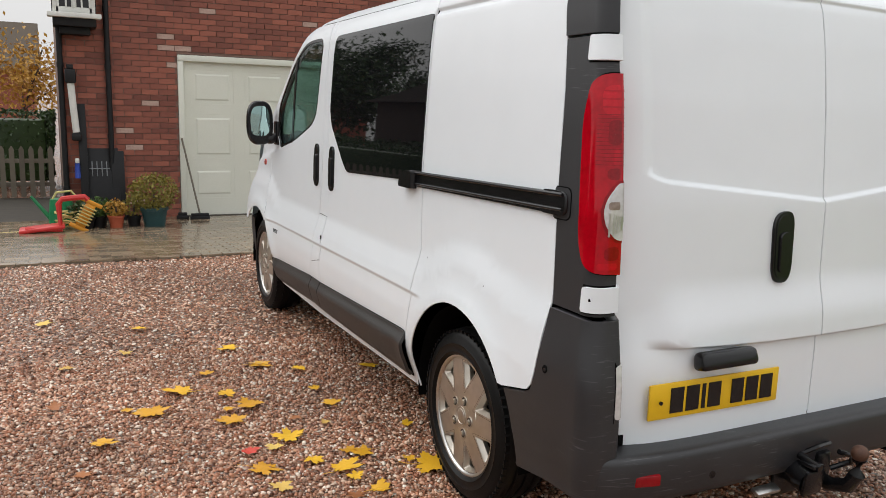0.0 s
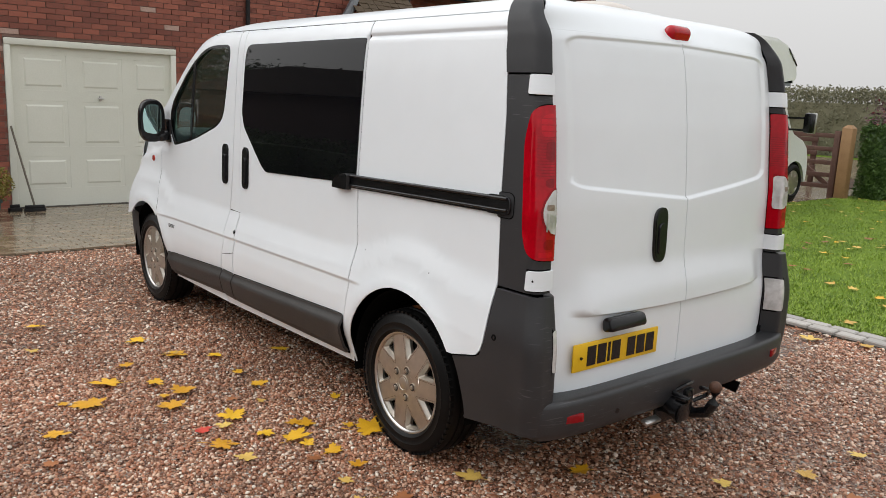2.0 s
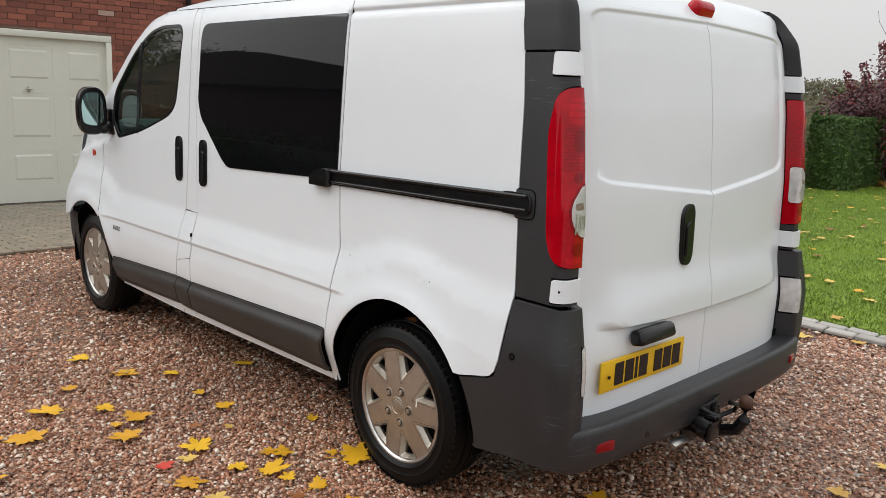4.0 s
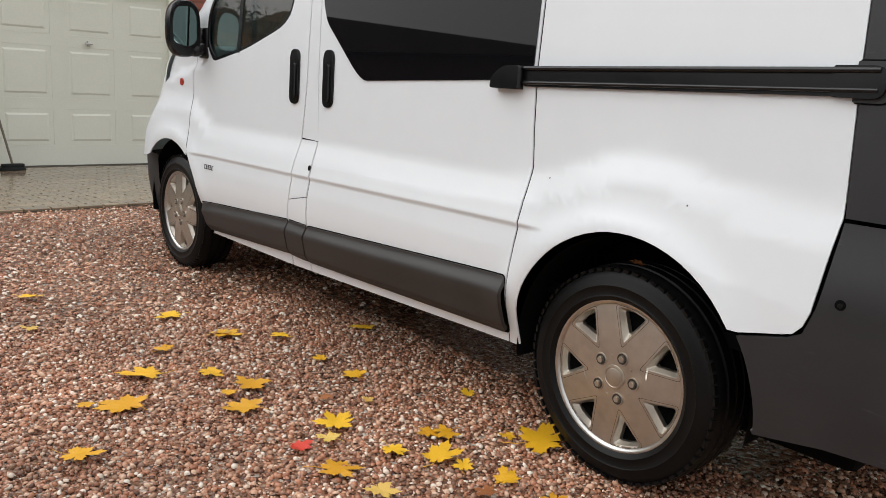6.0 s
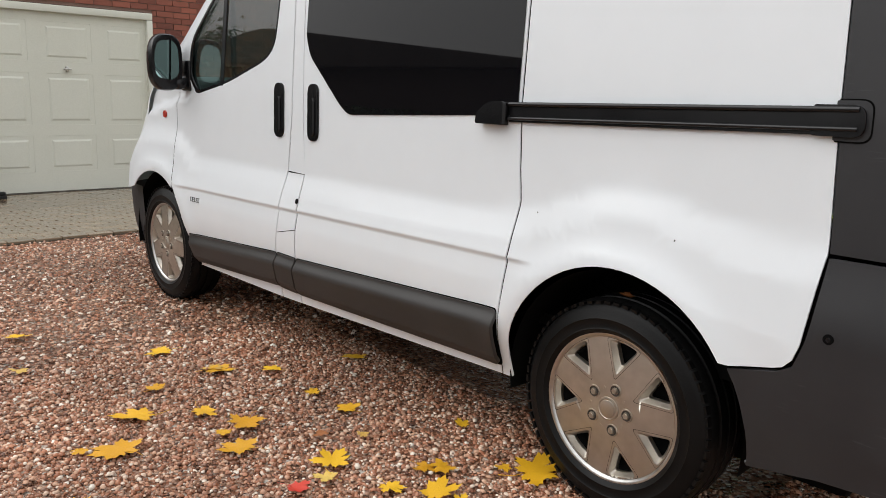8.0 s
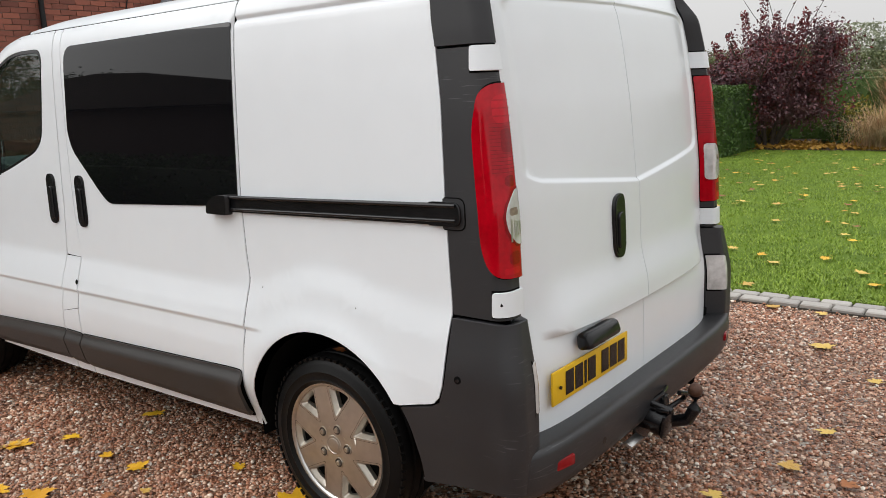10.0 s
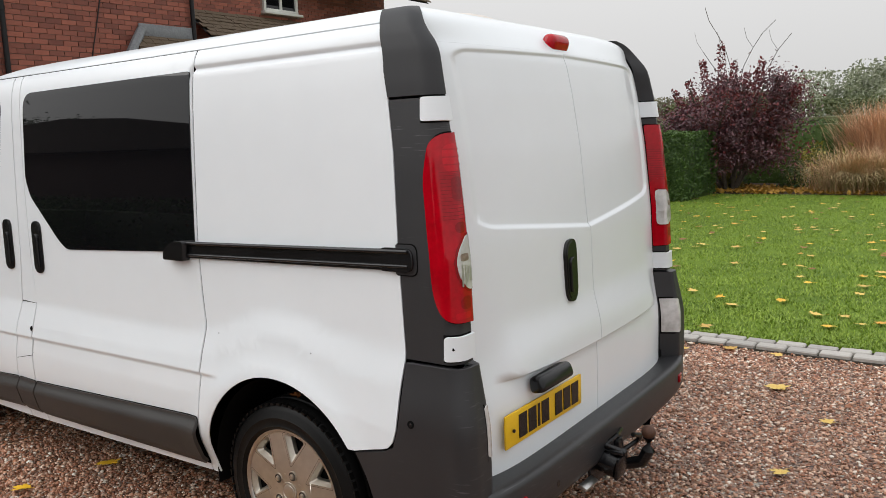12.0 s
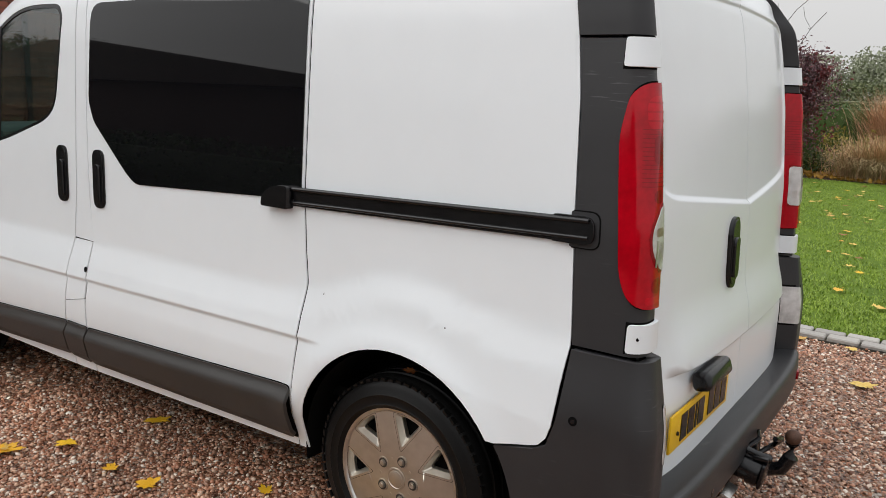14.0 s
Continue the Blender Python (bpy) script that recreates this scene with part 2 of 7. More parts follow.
def pipe(bm, points, radius, sides=8):
    """A tube along points."""
    rings = []
    pts = [Vector(p) for p in points]
    for i, p in enumerate(pts):
        d = (pts[min(i + 1, len(pts) - 1)] - pts[max(i - 1, 0)]).normalized()
        q = d.to_track_quat("Z", "Y")
        rings.append([bm.verts.new(p + q @ Vector((radius * math.cos(k * math.tau / sides), radius * math.sin(k * math.tau / sides), 0))) for k in range(sides)])
    for a, b in zip(rings, rings[1:]):
        for k in range(sides):
            bm.faces.new((a[k], a[(k + 1) % sides], b[(k + 1) % sides], b[k]))
    bm.faces.new(rings[0])
    bm.faces.new(rings[-1][::-1])
    return bm


def rounded(corners, radius, steps=4):
    """A polygon with its corners rounded. radius: one for all, or one each."""
    out, n = [], len(corners)
    for i, p in enumerate(corners):
        r = radius[i] if isinstance(radius, (list, tuple)) else radius
        p, a, b = Vector(p), Vector(corners[i - 1]), Vector(corners[(i + 1) % n])
        if r <= 0:
            out.append(tuple(p))
            continue
        da, db = (a - p), (b - p)
        ra, rb = min(r, da.length * 0.45), min(r, db.length * 0.45)
        p0, p1 = p + da.normalized() * ra, p + db.normalized() * rb
        for k in range(steps + 1):
            t = k / steps
            out.append(tuple(p0 * (1 - t) ** 2 + p * 2 * t * (1 - t) + p1 * t * t))
    return out


def lines_at(lo, hi, step):
    k = math.ceil(lo / step)
    out = []
    while k * step < hi:
        out.append(k * step)
        k += 1
    return out


def sheet(name, outline, mapper, material, parent, label="", holes=(), step=0.04, cuts=(), off=0.0, rim=0.006, step_v=None):
    """A panel: the flat outline (u, v), cut to a fine grid and laid on the surface that mapper gives, with its edges turned in."""
    bm = bmesh.new()
    edges = []
    for loop in (outline, *holes):
        vs = [bm.verts.new((u, v, 0)) for u, v in loop]
        edges += [bm.edges.new((vs[i - 1], vs[i])) for i in range(len(vs))]
    bmesh.ops.triangle_fill(bm, edges=edges, use_beauty=True)
    us, vs_ = [p[0] for p in outline], [p[1] for p in outline]
    planes = [((u, 0, 0), (1, 0, 0)) for u in lines_at(min(us), max(us), step)]
    planes += [((0, v, 0), (0, 1, 0)) for v in lines_at(min(vs_), max(vs_), step_v or step)]
    planes += list(cuts)
    for co, no in planes:
        bmesh.ops.bisect_plane(bm, geom=bm.verts[:] + bm.edges[:] + bm.faces[:], dist=1e-6, plane_co=co, plane_no=no)
    bm.verts.index_update()
    uv = np.array([v.co[:2] for v in bm.verts])
    e = 0.003
    at = mapper(uv[:, 0], uv[:, 1], off)
    du = mapper(uv[:, 0] + e, uv[:, 1], off) - mapper(uv[:, 0] - e, uv[:, 1], off)
    dv = mapper(uv[:, 0], uv[:, 1] + e, off) - mapper(uv[:, 0], uv[:, 1] - e, off)
    nn = np.cross(du, dv)
    nn /= np.maximum(np.linalg.norm(nn, axis=1), 1e-9)[:, None]
    centre = np.array((0.0, 1.4, 0.9))
    flip = ((at - centre) * nn).sum(1).mean() < 0
    if flip:
        nn = -nn
    verts, faces, loops = [tuple(p) for p in at], [], []
    for f in bm.faces:
        ids = [v.index for v in f.verts]
        a, b, c = (at[i] for i in ids[:3])
        if np.dot(np.cross(b - a, c - a), nn[ids[0]]) < 0:
            ids.reverse()
        faces.append(ids)
        loops += [tuple(nn[i]) for i in ids]
    if rim:
        for ed in bm.edges:
            if len(ed.link_faces) == 1:
                i, j = ed.verts[0].index, ed.verts[1].index
                k = len(verts)
                verts += [tuple(at[i]), tuple(at[j]), tuple(at[j] - nn[j] * rim), tuple(at[i] - nn[i] * rim)]
                mid = (at[i] + at[j]) / 2
                cf = np.mean([at[v.index] for v in ed.link_faces[0].verts], axis=0)
                out = np.cross(at[j] - at[i], nn[i])
                out /= max(np.linalg.norm(out), 1e-9)
                quad = [k, k + 1, k + 2, k + 3]
                if np.dot(out, mid - cf) < 0:
                    out = -out
                p = [np.array(verts[q]) for q in quad]
                if np.dot(np.cross(p[1] - p[0], p[2] - p[0]), out) < 0:
                    quad.reverse()
                faces.append(quad)
                edge_n = {k: out * 0.75 + nn[i] * 0.66, k + 1: out * 0.75 + nn[j] * 0.66, k + 2: out, k + 3: out}
                loops += [tuple(edge_n[q]) for q in quad]
    bm.free()
    return put(name, mesh_from(name, verts, faces, loops=loops), material, parent, label)


# ---- the van: rear axle at the origin, nose towards +y ----
def smooth_table(xs, ys, sigma):
    x = np.arange(xs[0] - 0.1, xs[-1] + 0.1, 0.002)
    y = np.interp(x, xs, ys)
    k = np.exp(-0.5 * (np.arange(-60, 61) * 0.002 / sigma) ** 2)
    pad = np.r_[np.full(60, y[0]), y, np.full(60, y[-1])]
    return x, np.convolve(pad, k / k.sum(), "valid")


HALF = smooth_table([0.15, 0.25, 0.33, 0.45, 0.6, 0.9, 1.2, 1.5, 1.72, 1.82, 1.87, 1.9, 1.93, 1.955, 1.975, 1.988, 1.996, 2.003],
                    [0.862, 0.872, 0.886, 0.902, 0.908, 0.908, 0.899, 0.883, 0.869, 0.858, 0.846, 0.832, 0.805, 0.765, 0.69, 0.58, 0.44, 0.0], 0.008)
NOSE = smooth_table([0.15, 0.25, 0.35, 0.55, 0.7, 0.82, 0.95, 1.05, 1.15, 1.25, 1.44, 1.74, 1.87, 1.93, 1.965, 1.985, 1.995, 2.003],
                    [3.84, 3.9, 3.94, 3.95, 3.94, 3.89, 3.74, 3.62, 3.53, 3.42, 3.11, 2.72, 2.5, 2.25, 2.0, 1.75, 1.5, 1.3], 0.014)
TAIL = smooth_table([0.15, 0.7, 0.9, 1.2, 1.5, 1.7, 1.81, 1.84, 1.87, 1.9, 1.93, 1.955, 1.975, 1.988, 1.996, 2.003],
                    [-0.785, -0.785, -0.775, -0.765, -0.737, -0.707, -0.684, -0.668, -0.642, -0.613, -0.583, -0.545, -0.49, -0.42, -0.32, -0.1], 0.01)


def clip01(x):
    return np.clip(x, 0.0, 1.0)


def ease(x):
    x = clip01(x)
    return x * x * (3 - 2 * x)


def nose_length(z):
    return 0.85 - 0.35 * ease((z - 0.85) / 0.35)


def nose_edge(z):
    """Where the side ends and the front begins."""
    return np.interp(z, *NOSE) - 0.5 * nose_length(z)


def shoulder(y):
    return 0.845 + 0.11 * np.exp(-((y - 0.0) / 0.24) ** 2) + 0.035 * ease((0.1 - y) / 0.4) + 0.02 * ease((0.7 - y) / 0.4) + 0.14 * ease((y - 2.55) / 0.4)


def crease_z(y):
    return 0.727 - 0.0115 * y


def half_width(y, z):
    """The body's half width at a place along it and a height."""
    y, z = np.asarray(y, float), np.asarray(z, float)
    w = np.interp(z, *HALF)
    nose, n_len = np.interp(z, *NOSE), nose_length(z)
    tail = np.interp(z, *TAIL)
    f = clip01((y - (nose - n_len)) / n_len)
    r = clip01((-0.3 - y) / (-0.3 - tail))
    x = w * np.maximum(1 - f**4, 0) ** 0.25 * np.maximum(1 - r**12, 0) ** (1 / 12)
    body = np.maximum(1 - r**6, 0) * ease((1 - f) * 4)
    below = shoulder(y) + 0.015 - z
    swell = 0.24 * (np.sqrt(below**2 + 0.00012) + below) / 2 - 0.12 * np.maximum(below - 0.1, 0) - 0.1 * np.maximum(below - 0.24, 0)
    x += swell * (1 - 0.85 * ease((0.56 - z) / 0.3)) * body
    for yc in (0.0, 3.098):
        far = np.hypot(y - yc, z - 0.34)
        x += 0.014 * np.exp(-((far - 0.42) / 0.06) ** 2) * ease((z - 0.3) / 0.2) * body
    along = ease((y - 0.27) / 0.1) * ease((2.86 - y) / 0.1)
    d = z - crease_z(y)
    x += 0.009 * np.where(d > 0, np.exp(-np.maximum(d, 0) / 0.07), ease((d + 0.02) / 0.02)) * along
    bonnet = 1.17 - 0.2 * (y - 2.65)
    x -= 0.022 * ease((z - bonnet) / 0.05) * ease((y - 2.62) / 0.2) * ease((1.3 - z) / 0.12) * ease((3.6 - y) / 0.2)
    gutter = ease((0.42 - y) / 0.02) * ease((y + 0.56) / 0.05)
    x -= 0.011 * np.exp(-((z - 1.836) / 0.009) ** 2) * gutter
    return x


def door_edge(z):
    return float(column_shape(z, False)[3])


CORNER_TAIL = smooth_table([0.15, 0.31, 0.5, 0.7, 0.889, 0.95], [-0.785, -0.792, -0.81, -0.808, -0.776, -0.768], 0.02)
BEND = 0.045
ROUND, FLAT = BEND * math.pi / 2, 0.04
POST_CUTS = [((ROUND + FLAT + d, 0, 0), (1, 0, 0)) for d in (-0.009, -0.005, -0.002, 0.0, 0.002, 0.005, 0.009)]


def column_shape(z, low):
    """Width, rear line, inner edge of the rear face and end of the facet towards the door."""
    z = np.asarray(z, float)
    w = np.interp(z, *HALF) + (0.031 * ease((0.93 - z) / 0.25) if low else 0.0)
    tail = np.interp(z, *CORNER_TAIL) if low else np.interp(z, *TAIL) + 0.014 * ease((1.95 - z) / 0.1)
    bend = BEND * (1 - 0.4 * ease((z - 1.8) / 0.16))
    inner = np.minimum(0.835 if low else 0.825, w - bend - 0.001)
    end = np.minimum(0.797, inner - 0.028)
    return w, tail, inner, end, 0.045 * ease((1.97 - z) / 0.32) + 0.027, bend


def column_of(sign, low=False):
    """The corner post: (s, z), s running along it from the side (below 0) round to the rear door."""
    def at(s, z, off):
        s, z = np.asarray(s, float), np.asarray(z, float)
        w, tail, inner, end, deep, bend = column_shape(z, low)
        a = clip01(s / ROUND) * math.pi / 2
        l3 = np.hypot(inner - end, deep)
        flat = np.clip(s - ROUND, 0, FLAT) / FLAT * (w - bend - inner)
        facet = np.maximum(s - ROUND - FLAT, 0)
        turn = ease((s - ROUND - FLAT + 0.008) / 0.016)
        x = w - bend + bend * np.cos(a) - flat - facet * (inner - end) / l3
        y = tail + bend - bend * np.sin(a) + np.maximum(-s, 0) + facet * deep / l3
        nx, ny = np.cos(a) - turn * deep / l3, -np.sin(a) + turn * (1 - (inner - end) / l3)
        n = np.hypot(nx, ny)
        top = ease((z - 1.88) / 0.07)
        return np.stack([sign * (x + off * nx / n), y + off * ny / n, z + off * top], 1)
    return at


def col(y, z, low=False):
    """A side point in the corner post's own terms."""
    _, tail, _, _, _, bend = column_shape(z, low)
    return (float(tail + bend) - y, z)


def col_end(z, lead=0.0, low=False):
    w, tail, inner, end, deep, bend = column_shape(z, low)
    return (float(ROUND + FLAT + np.hypot(inner - end, deep)) - lead, z)


def side_of(sign):
    def at(y, z, off):
        y, z = np.asarray(y, float), np.asarray(z, float)
        g = np.clip((half_width(y + 0.004, z) - half_width(y - 0.004, z)) / 0.008, -6, 6) if off > 0.0035 else np.zeros(y.shape)
        k = off / np.sqrt(1 + g * g)
        return np.stack([sign * (half_width(y, z) + k), y - k * g, z], 1)
    return at


def rear_at(x, z, off):
    x, z = np.asarray(x, float), np.asarray(z, float)
    w = np.interp(z, *HALF) + 0.004
    tail = np.interp(z, *TAIL)
    y = -0.3 + (tail + 0.3) * np.maximum(1 - np.minimum(np.abs(x) / w, 0.999) ** 12, 0.0) ** (1 / 12)
    blend = ease((z - 0.7) / 0.2)
    y += (blend * 0.06 * (np.abs(x) / 0.8) ** 3 + (1 - blend) * 0.045 * (np.abs(x) / 0.8) ** 6) * (1 - ease((z - 1.84) / 0.1))
    top, low, side = 1.836 - 0.019 * np.abs(x) - z, z - 1.206 - 0.104 * np.abs(x), (0.7 - np.abs(x)) * 0.4
    round_ = 0.035
    ends = np.minimum(top, low)
    corner = round_ - np.hypot(np.maximum(round_ - ends, 0), np.maximum(round_ - side, 0))
    rise = np.where((ends < round_) & (side < round_), corner, np.minimum(ends, side))
    y += 0.011 * ease((rise + 0.008) / 0.016)
    low = 0.757 + 0.02 * (x / 0.7) ** 2
    reach = ease((0.71 - np.abs(x)) / 0.14)
    y -= 0.024 * ease((0.98 - z) / 0.16) * ease((z - low) / 0.012) * reach
    return np.stack([x, y - off, z], 1)


def roof_at(x, y, off):
    x, y = np.asarray(x, float), np.asarray(y, float)
    lo, hi = np.full(x.shape, 1.8), np.full(x.shape, 2.0025)
    for _ in range(26):
        mid = (lo + hi) / 2
        ok = half_width(y, mid) > np.abs(x)
        lo, hi = np.where(ok, mid, lo), np.where(ok, hi, mid)
    return np.stack([x, y, lo + off], 1)


def arc(yc, zc, r, a0, a1, n=18):
    return [(yc + r * math.cos(radians(a0 + (a1 - a0) * k / n)), zc + r * math.sin(radians(a0 + (a1 - a0) * k / n))) for k in range(n + 1)]


van = thing("van", "white panel van with grey plastic bumpers parked on gravel", "van")


CREASE_CUTS = [((0, 0.727 + d, 0), (0.0115, 1, 0)) for d in (-0.03, -0.023, -0.017, -0.012, -0.007, -0.003, 0.001, 0.006, 0.014, 0.025)]
GUTTER_CUTS = [((0, 1.836 + d, 0), (0, 1, 0)) for d in (-0.018, -0.011, -0.006, 0, 0.006, 0.011, 0.018)]
CAB_GLASS = rounded([(2.665, 1.175), (2.755, 1.25), (2.735, 1.45), (2.49, 1.665), (2.28, 1.79), (2.12, 1.832), (1.87, 1.832), (1.84, 1.78), (1.868, 1.56), (1.89, 1.41), (1.97, 1.345), (2.32, 1.24)],
                    [0.05, 0.05, 0.08, 0.08, 0.1, 0.1, 0.05, 0.03, 0.05, 0.07, 0.07, 0.1])
SLIDE_GLASS = rounded([(1.637, 1.44), (1.628, 1.825), (0.422, 1.832), (0.419, 1.168), (1.318, 1.13), (1.375, 1.165), (1.602, 1.36)], [0.03, 0.07, 0.012, 0.02, 0.03, 0.03, 0.03])
FRONT_GAP = [(1.74, 1.905), (1.737, 1.11), (1.757, 0.866), (1.772, 0.765), (1.798, 0.583), (1.822, 0.447), (1.855, 0.262)]
SLIDE_FRONT = [(1.668, 1.905), (1.66, 1.4), (1.643, 1.05), (1.625, 0.866), (1.63, 0.75), (1.643, 0.618), (1.652, 0.5), (1.692, 0.266)]
SLIDE_REAR = [(0.405, 1.905), (0.405, 1.2), (0.392, 1.0), (0.38, 0.9), (0.389, 0.787), (0.403, 0.617), (0.438, 0.3)]
G = 0.0042


def shifted(line, dy):
    return [(y + dy, z) for y, z in line]


FRONT_ARCH = arc(3.098, 0.335, 0.405, 192, 20, 20)
door_front = [(2.16, 1.9), (2.33, 1.835), (2.55, 1.71), (2.80, 1.49), (2.905, 1.37), (2.89, 1.15), (2.875, 0.92), (2.855, 0.69)]


def swollen(points, grow):
    mid = np.mean(np.array(points), axis=0)
    return [(y + math.copysign(grow, y - mid[0]), z + math.copysign(grow, z - mid[1])) for y, z in points]


def sill_trim(sign, parent, corners, radius):
    """A plastic panel along the sill: it leans out below its top edge and turns in again at its foot."""
    side = side_of(sign)
    (ya, za), (yb, zb), (yc, zc), (yd, zd) = corners

    def bulged(y, z, off):
        y, z = np.asarray(y, float), np.asarray(z, float)
        t = clip01((y - ya) / (yb - ya))
        top, low = za + (zb - za) * t, zd + (zc - zd) * t
        grow = 0.005 + 0.026 * ease((top - z) / 0.06) - 0.014 * ease((low + 0.035 - z) / 0.035) + off
        return side(y, z, 0.0) + np.stack([sign * grow, 0 * y, 0 * y], 1)

    shape = rounded(corners, radius)
    trim = sheet("sill_trim", shape, bulged, SILL, parent, "dark grey plastic sill trim", rim=0.014, step=0.06, step_v=0.01)
    # Near-black sheet, a little larger than the trim, paints the shade round it
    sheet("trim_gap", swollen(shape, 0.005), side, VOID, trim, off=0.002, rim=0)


def van_side(sign):
    at = side_of(sign)
    door = sheet("front_door", shifted(FRONT_GAP, G)[::-1] + [(1.745, 1.905), (2.1, 1.905)] + door_front + [(2.77, 0.56), (2.725, 0.42), (2.712, 0.262)],
                 at, WHITE, van, holes=[CAB_GLASS], cuts=CREASE_CUTS, rim=0.014)
    sheet("window", CAB_GLASS, at, CLEAR, door, "green-tinted side window glass", off=-0.006, rim=0.004).visible_shadow = False
    sheet("door_card", shifted(FRONT_GAP, 0.02)[::-1] + [(1.765, 1.88), (2.1, 1.88)] + [(y - 0.03, z - 0.02) for y, z in door_front] + [(2.72, 0.56), (2.69, 0.42), (2.69, 0.28)], at, DASH, door, "dark grey inner door trim", holes=[CAB_GLASS], off=-0.03, rim=0.01)
    rubber = []
    for k, (a, b) in enumerate(zip(CAB_GLASS, CAB_GLASS[1:] + CAB_GLASS[:1])):
        rubber.append(a)
    mid = np.mean(np.array(rubber), axis=0)
    inner = [tuple(mid + (np.array(p) - mid) * np.array((0.955, 0.945))) for p in rubber]
    sheet("window_seal", CAB_GLASS, at, BLACK, door, "black rubber seal", holes=[inner], off=-0.002, rim=0.006)
    sheet("quarter_bar", [(2.371, 1.225), (2.4, 1.225), (2.378, 1.745), (2.348, 1.745)], at, BLACK, door, "black window divider", off=0.0, rim=0.006)
    handle(sign, door, 1.84, 1.128)
    sill_trim(sign, door, [(2.7, 0.437), (1.806, 0.49), (1.836, 0.322), (2.69, 0.284)], 0.02)
    put_letters(sign, door)

    slider = sheet("sliding_door", shifted(SLIDE_FRONT, -G) + shifted(SLIDE_REAR, G)[::-1], at, WHITE, van, cuts=CREASE_CUTS, rim=0.014)
    sheet("window", SLIDE_GLASS, at, TINTED, slider, "dark privacy glass", off=0.004, rim=0.006)
    handle(sign, slider, 1.57, 1.127)
    sill_trim(sign, slider, [(1.64, 0.488), (0.42, 0.54), (0.43, 0.338), (1.67, 0.315)], 0.018)

    post = sheet("door_post", shifted(FRONT_GAP, -G)[:3] + [(1.62, 0.862)] + shifted(SLIDE_FRONT, 0.002)[:3][::-1], at, WHITE, van)
    low = sheet("sill_post", [(1.7955, 0.5845), (1.817, 0.447), (1.85, 0.262), (1.695, 0.266), (1.657, 0.5), (1.648, 0.615)], at, WHITE, van)
    sill_trim(sign, low, [(1.795, 0.49), (1.652, 0.488), (1.682, 0.315), (1.824, 0.32)], 0.01)
    flap = sheet("fuel_flap", [(1.753, 0.8595), (1.768, 0.765), (1.793, 0.588), (1.649, 0.618), (1.634, 0.75), (1.628, 0.8595)], at, WHITE, van, cuts=CREASE_CUTS, off=0.001)
    sheet("thumb_hole", arc(1.638, 0.745, 0.012, 0, 330, 10), at, BLACK, flap, "small dark finger recess", off=0.003, rim=0)

    sheet("rear_quarter", shifted(SLIDE_REAR, -G) + [(0.41, 0.3)] + REAR_ARCH_PART + [(-0.385, 0.579), (-0.49, 0.602), (-0.515, 0.61), (-0.535, 0.632), (-0.548, 0.67), (-0.55, 0.69), (-0.572, 0.893), (-0.552, 1.22), (-0.537, 1.53), (-0.52, 1.674), (-0.492, 1.84), (-0.476, 1.89), (-0.47, 1.905)],
          at, WHITE, van, cuts=CREASE_CUTS + GUTTER_CUTS)
    zs = [1.905, 1.85, 1.75, 1.65, 1.55, 1.45, 1.35, 1.25, 1.15, 1.05, 0.95, 0.85, 0.75, 0.65, 0.6]
    sheet("front_wing", [(y + 2 * G, z) for y, z in [(2.12, 1.905)] + door_front + [(2.86, 0.67)]] + [p for p in FRONT_ARCH if p[1] > 0.6 and p[0] > 2.85] + [(float(nose_edge(z)), z) for z in zs[::-1]],
          at, WHITE, van)
    sheet("side_repeater", arc(3.035, 1.06, 0.02, 0, 345, 12), at, AMBER, van, "orange-red indicator lens", off=0.007, rim=0.008)
    # near-black strips just under the door gaps, standing in for their shade
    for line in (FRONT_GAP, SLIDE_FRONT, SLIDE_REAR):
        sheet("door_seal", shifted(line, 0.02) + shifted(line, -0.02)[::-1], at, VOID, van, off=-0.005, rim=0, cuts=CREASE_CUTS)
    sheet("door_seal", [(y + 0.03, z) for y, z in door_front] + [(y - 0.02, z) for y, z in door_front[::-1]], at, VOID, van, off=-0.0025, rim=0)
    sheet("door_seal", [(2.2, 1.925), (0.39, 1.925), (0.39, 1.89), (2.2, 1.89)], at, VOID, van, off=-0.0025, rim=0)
    # rail of the sliding door
    rail = sheet("door_rail", [(0.445, 1.146), (0.445, 1.206), (-0.555, 1.231), (-0.555, 1.166)], at, BLACK, van, "black sliding door rail", off=0.011, rim=0.016)
    ys = np.linspace(0.445, -0.6, 30)
    for z0, r in ((1.201, 0.0075), (1.157, 0.006)):
        part("rail_lip", pipe(bmesh.new(), [tuple(q) for q in at(ys, z0 + 0.0232 * (0.445 - ys), 0.014)], r, 10), BLACK, rail)
    sheet("rail_end", rounded([(-0.5, 1.163), (-0.5, 1.234), (-0.612, 1.236), (-0.616, 1.163)], [0.006, 0.006, 0.03, 0.03], 6), at, BLACK, rail, off=0.016, rim=0.018, step=0.02)
    sheet("rail_recess", rounded([(-0.55, 1.15), (-0.55, 1.248), (-0.626, 1.249), (-0.63, 1.15)], [0.004, 0.004, 0.028, 0.028], 6), at, VOID, rail, off=0.0035, rim=0.002, step=0.02)
    sheet("recess_lip", rounded([(-0.546, 1.1535), (-0.546, 1.2445), (-0.6225, 1.2455), (-0.6265, 1.1535)], [0.004, 0.004, 0.026, 0.026], 6), at, SCUFFED, rail, off=0.0045, rim=0.002, step=0.02)
    sheet("rail_bracket", rounded([(0.455, 1.136), (0.455, 1.21), (0.52, 1.208), (0.572, 1.175), (0.576, 1.136)], [0.004, 0.01, 0.02, 0.03, 0.01]), at, BLACK, rail, off=0.034, rim=0.032)
    # grey corner posts with the lamps
    post = column_of(sign)
